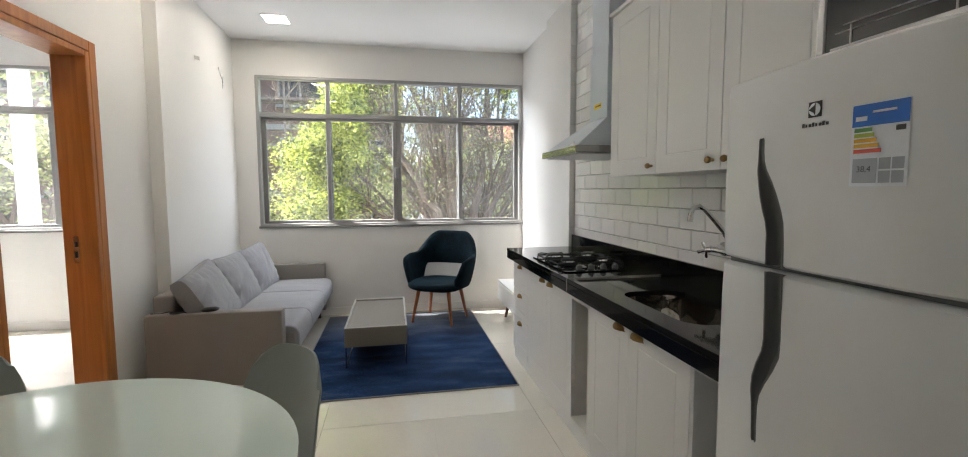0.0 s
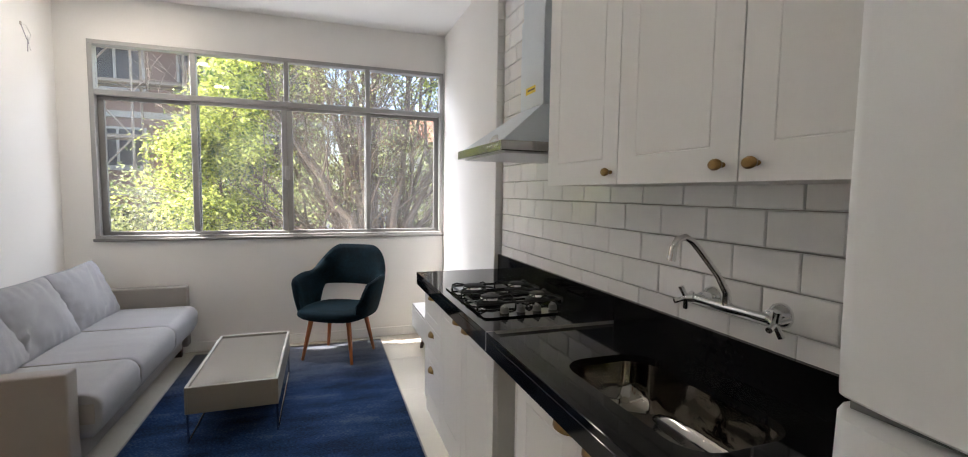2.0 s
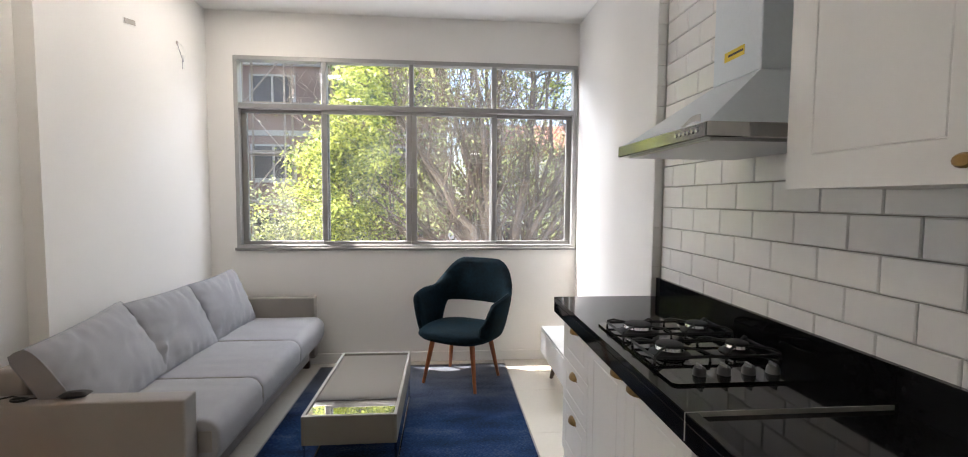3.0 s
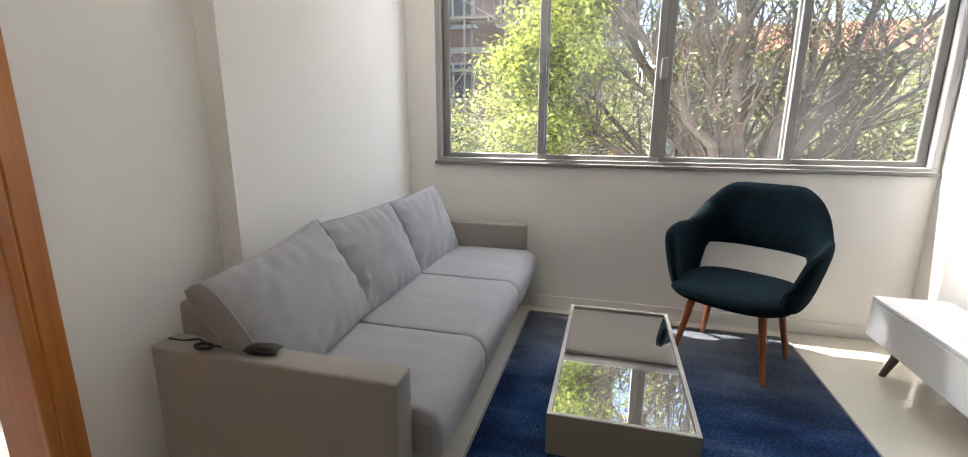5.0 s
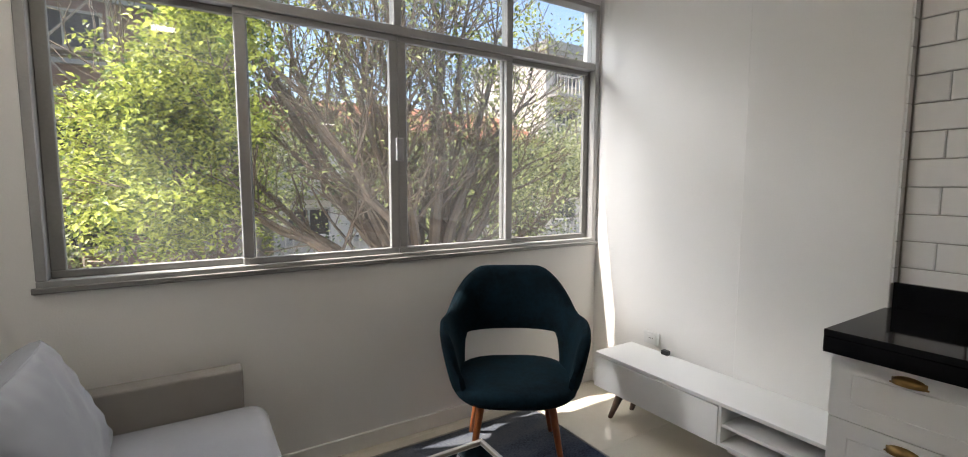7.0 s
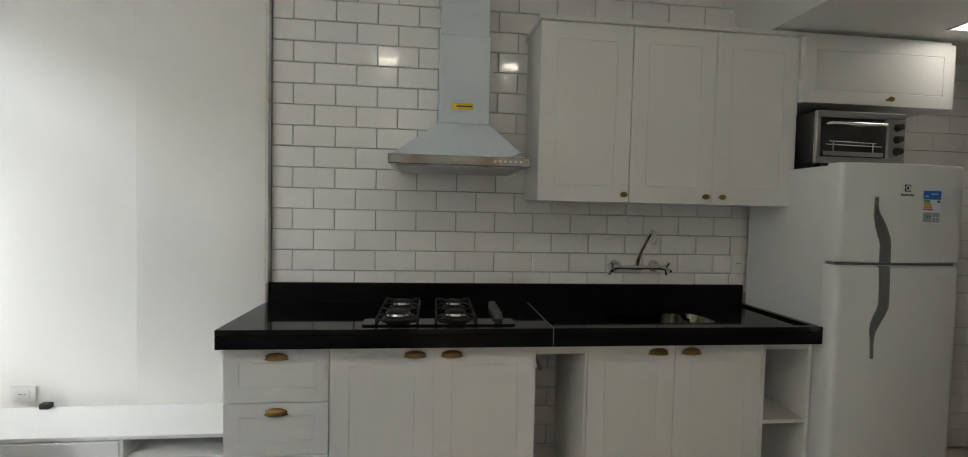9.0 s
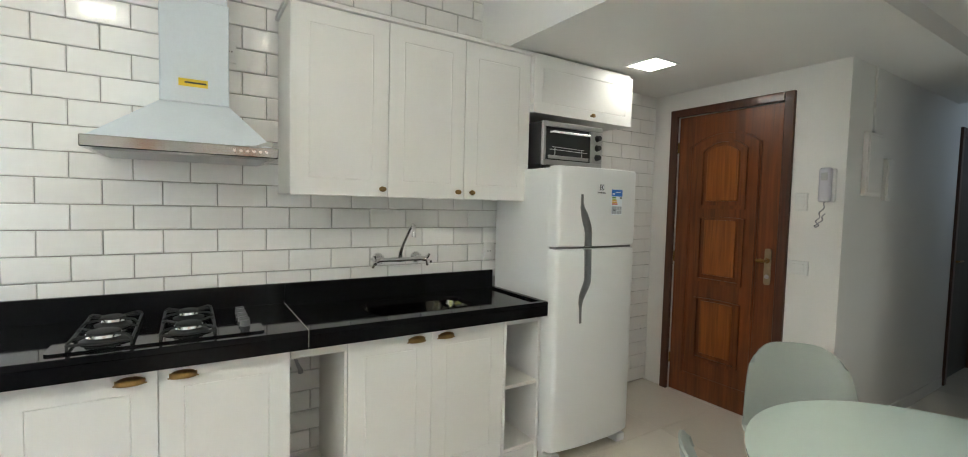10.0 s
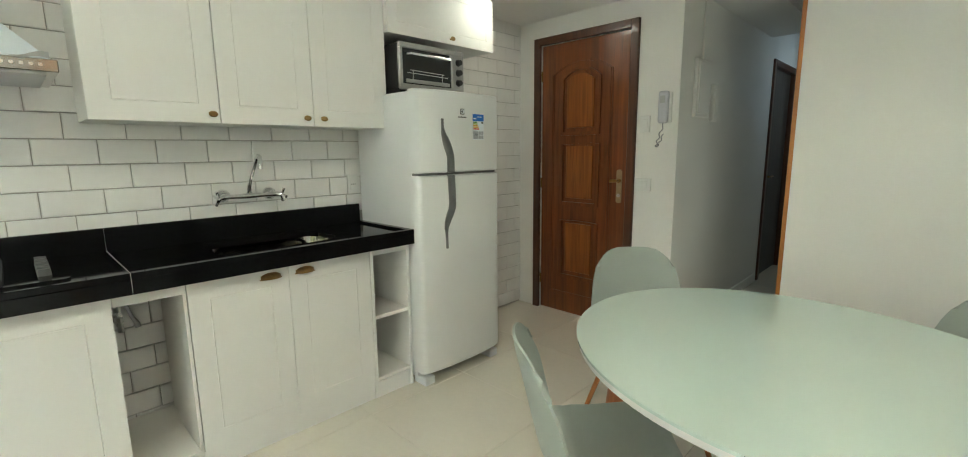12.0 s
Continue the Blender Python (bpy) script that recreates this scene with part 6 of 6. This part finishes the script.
def near_tree():
    """The street tree right before the window: a fork of long bare limbs, leafy on one side."""
    t = thing("tree", (1.15, 7.35, GROUND), "street tree before the window, half leafy and half bare", "tree")
    g = Growth(17)
    rng = g.rng
    base, fork = Vector((1.15, 7.35, GROUND)), Vector((1.2, 7.3, 0.15))
    g.limbs.append(([base, base.lerp(fork, 0.35) + Vector((0.06, 0, 0)), base.lerp(fork, 0.7) - Vector((0.05, 0, 0)), fork], [0.19, 0.16, 0.14, 0.13], 0))
    ends = [(-1.3, 8.3, 2.2), (-0.9, 8.0, 1.3), (-0.7, 7.9, 3.2), (0.05, 7.6, 3.7), (0.7, 7.4, 4.2), (1.3, 7.7, 4.3), (1.9, 7.5, 4.0), (2.6, 8.0, 3.4), (3.3, 8.2, 2.6), (2.5, 7.8, 1.8), (-0.2, 7.3, 2.4), (0.4, 8.2, 3.6), (1.0, 8.4, 3.9), (1.6, 8.2, 4.2), (2.2, 8.5, 3.8), (-0.3, 8.1, 2.9), (0.2, 8.4, 2.0), (2.9, 8.3, 2.2), (0.75, 8.0, 3.0), (1.9, 8.1, 3.1)]
    for e in ends:
        start = fork.lerp(base, rng.uniform(0.0, 0.12))
        e = Vector(e)
        pts, n = [], 9
        sag = Vector((rng.uniform(-0.25, 0.25), rng.uniform(-0.3, 0.3), rng.uniform(-0.1, 0.35)))
        for k in range(n + 1):
            u = k / n
            pts.append(start.lerp(e, u) + sag * math.sin(math.pi * u) + Vector((rng.uniform(-1, 1), rng.uniform(-1, 1), rng.uniform(-1, 1))) * 0.05 * (0 < k))
        r = rng.uniform(0.045, 0.075)
        g.limbs.append((pts, [r * (1 - 0.7 * k / n) for k in range(n + 1)], 1))
        for k in range(10):
            i = rng.randint(2, n)
            side = Vector((rng.uniform(-1, 1), rng.uniform(-0.8, 0.8), rng.uniform(-0.2, 1))).normalized()
            d = ((e - start).normalized() * 0.55 + side * 0.6).normalized()
            g.limb(pts[i], d, rng.uniform(0.6, 1.3), 0.02 * (1.2 - 0.6 * i / n), 2, 0.55, 4)
    bm = bmesh.new()
    for pts, rad, level in g.limbs:
        sweep(pts, rad, 8 if level < 2 else 4, bm=bm, closed_ends=False)
    part("trunk", bm, BARK, t, "grey-brown trunk with long forked limbs", True)
    # dense sunlit foliage on the left, loose leaves elsewhere
    places, thin = [], []
    for _ in range(150):
        u, w = rng.gauss(0, 0.62), rng.gauss(0, 0.62)
        x = -1.15 + u * 0.92 + 0.18 * w
        z = 1.75 + 1.15 * w - 0.2 * u
        if -2.15 + 0.8 * max(0, z - 1.9) + 1.1 * max(0, 1.2 - z) < x < 0.1:
            places.append(((x, 9.0 + rng.gauss(0, 0.35), z), rng.uniform(0.07, 0.17)))
    # a loose roof of leaves over the limbs
    for _ in range(70):
        x = rng.uniform(-0.7, 4.0)
        places.append(((x, 8.2 + rng.gauss(0, 0.45), rng.uniform(2.75, 4.4) - 0.10 * abs(x - 1.2)), rng.uniform(0.07, 0.16)))
    for pts in g.tips:
        for p in pts[2:]:
            if p.x < -1.7 + 0.7 * max(0, p.z - 1.9):
                continue
            (places if p.x < -0.3 and rng.random() < 0.5 else thin).append((p, 0.09))
    bm = bmesh.new()
    leaf_cloud(places, random.Random(4), 40000, 0.058, bm)
    part("crown", bm, LEAF, t, "dense sunlit yellow-green leaves")
    bm = bmesh.new()
    leaf_cloud(thin, random.Random(6), 11000, 0.045, bm)
    part("sparse_crown", bm, LEAFDARK, t, "loose dull leaves on bare limbs")
    # dry twigs that hang low
    bm = bmesh.new()
    for _ in range(60):
        p = Vector((rng.uniform(-1.7, 0.3), 8.0 + rng.uniform(-0.3, 0.3), rng.uniform(0.3, 0.8)))
        q = p + Vector((rng.uniform(-0.6, 0.3), rng.uniform(-0.2, 0.2), rng.uniform(-0.5, -0.05)))
        sweep([p, p.lerp(q, 0.5) + Vector((0, 0, 0.08)), q], [0.008, 0.006, 0.003], 4, bm=bm, closed_ends=False)
    part("dry_twig_fringe", bm, TWIG, t, "pale dry hanging twigs")


near_tree()


def background_tree(x, y, seed, top, wide, mat, label, leaves=14000):
    t = thing("tree", (x, y, GROUND), label, "tree")
    rng = random.Random(seed)
    g = Growth(seed)
    mid = Vector((x + rng.uniform(-0.3, 0.3), y, (GROUND + top) / 2 - 0.5))
    g.limbs.append(([Vector((x, y, GROUND)), Vector((x, y, GROUND)).lerp(mid, 0.5), mid], [0.22, 0.17, 0.14], 0))
    for k in range(9):
        a = 2 * math.pi * k / 9 + rng.uniform(-0.3, 0.3)
        g.limb(mid, (math.cos(a) * 0.7, math.sin(a) * 0.7, rng.uniform(0.4, 1.2)), rng.uniform(1.6, 2.6), 0.075, 1, 0.55, 3)
    bm = bmesh.new()
    for pts, rad, level in g.limbs:
        sweep(pts, rad, 6 if level < 2 else 4, bm=bm, closed_ends=False)
    part("trunk", bm, BARK, t, "grey-brown branching trunk", True)
    places = [(p, 0.22) for pts in g.tips for p in pts[1:]]
    for _ in range(90):
        a, r = rng.uniform(0, 2 * math.pi), wide * math.sqrt(rng.random())
        places.append(((x + r * math.cos(a), y + 0.6 * r * math.sin(a), mid.z + rng.uniform(-0.4, 1) * (top - mid.z) * (1.1 - 0.5 * r / wide)), rng.uniform(0.2, 0.42)))
    bm = bmesh.new()
    leaf_cloud(places, rng, leaves, 0.10, bm)
    part("crown", bm, mat, t, "many small green leaves")


background_tree(2.6, 13.0, 23, 5.2, 2.6, LEAFDARK, "dull green street tree behind the bare limbs", 6500)
background_tree(4.4, 11.6, 71, 3.6, 1.7, LEAFDARK, "dull green street tree beside the parked cars", 6000)
background_tree(6.3, 12.4, 37, 5.0, 2.4, LEAFDARK, "dull green street tree down the street")
background_tree(-0.6, 14.2, 29, 4.4, 2.2, LEAFDARK, "dull green street tree across the street", 7000)
background_tree(-6.4, 10.2, 41, 5.0, 2.6, LEAFDARK, "dark green street tree before the bedroom window")
background_tree(-3.9, 12.6, 61, 0.9, 1.5, LEAFDARK, "low dark green bush across the street")
background_tree(11.0, 14.5, 53, 5.6, 2.8, LEAFDARK, "green street tree further down the street")

p = thing("utility_pole", (-4.5, 7.0, GROUND), "pale concrete utility pole with a curved arm", "utility pole")
part("pole", sweep([(-4.5, 7.0, GROUND), (-4.5, 7.0, 4.8)], [0.13, 0.10], 14), PALEWALL, p, "", True)
part("arm", sweep([(-4.5, 7.0, 1.55), (-4.75, 7.0, 1.75), (-5.1, 7.0, 1.85), (-5.6, 7.0, 1.88)], 0.03, 8), PALEWALL, p, "", True)


def facade(x0, x1, y, top, storeys, bays, wall, label, scaffold=False, balcony=False, name="apartment_building", roof=False):
    b = thing(name, ((x0 + x1) / 2, y + 4, GROUND), label, "building")
    part("wall", box(x0, x1, y, y + 8, GROUND, top), wall, b)
    h = (top - GROUND) / storeys
    w = (x1 - x0) / bays
    for s in range(storeys):
        z = GROUND + s * h
        part("floor_band", box(x0 - 0.05, x1 + 0.05, y - 0.14, y - 0.001, z + h - 0.22, z + h), SLAB, b)
        for k in range(bays):
            xa, xb = x0 + w * (k + 0.18), x0 + w * (k + 0.82)
            za, zb = z + h * 0.28, z + h * 0.80
            f = bmesh.new()
            for q in ((xa, xb, za, za + 0.08), (xa, xb, zb - 0.08, zb), (xa, xa + 0.08, za + 0.08, zb - 0.08), (xb - 0.08, xb, za + 0.08, zb - 0.08), ((xa + xb) / 2 - 0.04, (xa + xb) / 2 + 0.04, za + 0.08, zb - 0.08)):
                box(q[0], q[1], y - 0.08, y - 0.002, q[2], q[3], bm=f)
            wn = part("window", f, SLAB, b)
            part("pane", box(xa + 0.08, xb - 0.08, y - 0.04, y - 0.02, za + 0.08, zb - 0.08), DARKPANE, wn)
            part("sill", box(xa - 0.1, xb + 0.1, y - 0.2, y - 0.003, za - 0.1, za - 0.001), SLAB, wn)
        if balcony:
            r = bmesh.new()
            box(x0, x1, y - 0.95, y - 0.9, z + h * 0.38, z + h * 0.42, bm=r)
            n = int((x1 - x0) / 0.28)
            for k in range(n + 1):
                xx = x0 + (x1 - x0) * k / n
                box(xx - 0.025, xx + 0.025, y - 0.95, y - 0.9, z + 0.12, z + h * 0.38, bm=r)
            bal = part("balcony", box(x0, x1, y - 1.0, y - 0.15, z - 0.02, z + 0.12), SLAB, b)
            part("railing", r, PALEWALL, bal)
    if roof:
        bm = bmesh.new()
        for k in range(int((x1 - x0) / 0.35)):
            xx = x0 - 0.3 + k * 0.36
            sweep([(xx, y - 0.9, top - 0.1), (xx, y + 4.0, top + 1.7)], 0.2, 6, bm=bm)
        part("roof", bm, ROOFTILE, b, "red clay tile roof")
    else:
        part("parapet", box(x0 - 0.2, x1 + 0.2, y - 0.25, y + 8.1, top, top + 0.5), SLAB, b)
    if scaffold:
        bm = bmesh.new()
        yy = y - 1.6
        n = int((x1 - x0) / 1.5)
        for k in range(n + 1):
            xx = x0 + (x1 - x0) * k / n
            for d in (0, 0.9):
                sweep([(xx, yy + d, GROUND + 0.15), (xx, yy + d, top + 1.2)], 0.04, 6, bm=bm)
        z = GROUND + 1.9
        flip = 1
        while z < top + 1:
            for d in (0, 0.9):
                sweep([(x0, yy + d, z), (x1, yy + d, z)], 0.035, 6, bm=bm)
            for k in range(0, n, 2):
                xa, xb = x0 + (x1 - x0) * k / n, x0 + (x1 - x0) * (k + 1) / n
                sweep([(xa if flip > 0 else xb, yy, z), (xb if flip > 0 else xa, yy, z + 1.8)], 0.03, 6, bm=bm)
            box(x0, x1, yy + 0.05, yy + 0.85, z + 0.05, z + 0.10, bm=bm)
            z += 1.8
            flip = -flip
        sc = thing("scaffolding", ((x0 + x1) / 2, yy, GROUND + 0.15), "pale metal scaffolding before the brown building", "scaffolding")
        part("poles_and_decks", bm, TWIG, sc)
    return b


facade(-19, 0.5, 21, 12.5, 6, 7, FACADE, "brown apartment building behind scaffolding across the street", scaffold=True)
facade(1.8, 15, 22.5, 3.6, 3, 5, PALEWALL, "cream house with balconies and a red tile roof", balcony=True, name="townhouse", roof=True)
facade(16.5, 34, 24, 9.0, 5, 6, PALEWALL, "cream apartment block down the street", balcony=True)
facade(-44, -20.5, 23, 13.0, 6, 8, PALEWALL, "cream apartment block up the street", balcony=True)


def car(x, y, rz, paint, label):
    c = thing("car", (0, 0, 0), label, "car", "parked cars")
    sec = [(-2.05, 0.35), (-2.08, 0.62), (-1.95, 0.82), (-1.15, 0.95), (-0.55, 1.38), (0.55, 1.42), (1.35, 1.02), (1.95, 0.90), (2.05, 0.6), (2.02, 0.35)]
    bm = prism(sec, -0.82, 0.82, "Y")
    bmesh.ops.bevel(bm, geom=list(bm.edges), offset=0.07, segments=2, affect="EDGES", profile=0.5)
    part("body", bm, paint, c, smooth=True)
    part("windscreen", moved(box(-0.43, 0.43, -0.66, 0.66, -0.012, 0.0), Matrix.Translation((-0.87, 0, 1.19)) @ pose(0, 0, 0, 0, -36, 0)), DARKPANE, c)
    part("rear_window", moved(box(-0.36, 0.36, -0.62, 0.62, -0.0, 0.012), Matrix.Translation((0.99, 0, 1.24)) @ pose(0, 0, 0, 0, 27, 0)), DARKPANE, c)
    for s in (-1, 1):
        part("side_window", prism([(-0.95, 0.98), (-0.5, 1.30), (0.5, 1.33), (1.05, 1.02)], s * 0.815, s * 0.826, "Y"), DARKPANE, c)
        for wx in (-1.3, 1.3):
            wh = part("wheel", lathe([(0.0, -0.09), (0.30, -0.09), (0.32, -0.05), (0.32, 0.05), (0.30, 0.09), (0.0, 0.09)], (wx, s * 0.76, 0.32), 20, axis="Y"), CABLE, c, smooth=True)
            part("rim", lathe([(0.0, -0.1), (0.2, -0.1), (0.2, 0.1), (0.0, 0.1)], (wx, s * 0.76, 0.32), 16, axis="Y"), SILVER, wh)
        part("headlight", box(-2.09, -1.98, s * 0.6 - 0.14, s * 0.6 + 0.14, 0.62, 0.76, 0.02, 2), LABELWHITE, c)
    c.matrix_basis = pose(x, y, GROUND, 0, 0, rz)


car(-2.2, 13.6, 0, BLUE, "blue parked car on the street")
car(3.0, 14.2, 0, LABELWHITE, "white parked car on the street")
car(-7.5, 14.0, 0, SILVER, "silver parked car on the street")

# ---- tiles, last ----
PW, PH = 0.2062, 0.1046


def tile_mesh(name, w, h, d, bev, mat):
    bm = box(0, d, 0, w, 0, h)
    front = [e for e in bm.edges if all(v.co.x < 1e-6 for v in e.verts)]
    bmesh.ops.bevel(bm, geom=front, offset=bev, segments=1, affect="EDGES", profile=0.5)
    return finish(bm, name, mat)


KITCHEN = bpy.data.objects["wall_kitchen"]
kb = BASE["wall_kitchen"]
cache = {}
rest = bmesh.new()
rnd = random.Random(3)
k0 = -int(1.374 / PH) - 1
for k in range(k0, 16):
    z0, z1 = 1.374 + k * PH, 1.374 + (k + 1) * PH
    z0, z1 = max(z0, 0.0), min(z1, 2.918)
    if z1 - z0 < 0.02:
        continue
    shift = 0.0 if k % 2 == 0 else PW / 2
    m = -22
    while m < 3:
        y0 = 3.445 + shift + m * PW
        y1 = y0 + PW
        m += 1
        y0, y1 = max(y0, -0.449), min(y1, 3.650)
        if y1 - y0 < 0.012 or (z0 > LOW_Z and y1 < 1.2):
            continue
        hidden = (1.12 < y0 and y1 < 2.34 and z0 > 1.46 and z1 < 2.25) or (z1 < 0.99 and y0 > 0.55 and not (y1 > 2.13 and y0 < 2.42))
        if hidden:
            continue
        w, h = round(y1 - y0 - 0.003, 4), round(z1 - z0 - 0.003, 4)
        proud = rnd.uniform(-0.0006, 0.0006)
        if y0 > 1.0:
            key = (w, h)
            if key not in cache:
                cache[key] = tile_mesh("tile", w, h, 0.014, 0.0035, TILE)
            t = new("tile", cache[key])
            t.parent = KITCHEN
            t.location = Vector((TILE_X + proud, y0 + 0.0015, z0 + 0.0015)) - kb
        else:
            box(TILE_X + proud, TILE_X + 0.014, y0 + 0.0015, y1 - 0.0015, z0 + 0.0015, z1 - 0.0015, bm=rest)
COLUMN = bpy.data.objects["wall_column_right"]
for k in range(k0, 16):
    z0, z1 = max(1.374 + k * PH, 1.0), min(1.374 + (k + 1) * PH, 2.918)
    if z1 - z0 < 0.02:
        continue
    t = new("tile", finish(box(COL_R, TILE_X - 0.003, 3.652, 3.659, z0 + 0.0015, z1 - 0.0015, 0.001), "tile", TILE))
    t.parent = COLUMN
    t.data.transform(Matrix.Translation(-BASE["wall_column_right"]))
part("tile_field", rest, TILE, KITCHEN, "white tiles beside and behind the fridge", kind="stuff")

FLOORING = bpy.data.objects["floor_base"]
fb = BASE["floor_base"]
cache = {}
P = 0.633
for i in range(-6, 3):
    for j in range(-12, 6):
        x0, x1 = max(0.315 + i * P, -4.79), min(0.315 + (i + 1) * P, 1.79)
        y0, y1 = max(2.72 + j * P, -4.3), min(2.72 + (j + 1) * P, 5.34)
        if x1 - x0 < 0.02 or y1 - y0 < 0.02 or (x1 < -1.8 and y1 < 0.9):
            continue
        key = (round(x1 - x0, 3), round(y1 - y0, 3))
        if key not in cache:
            bm = box(0, key[0] - 0.0025, 0, key[1] - 0.0025, -0.008, 0.0)
            cache[key] = finish(bm, "floor_tile", FLOOR)
        t = new("floor_tile", cache[key])
        t.parent = FLOORING
        t.location = Vector((x0, y0, 0)) - fb
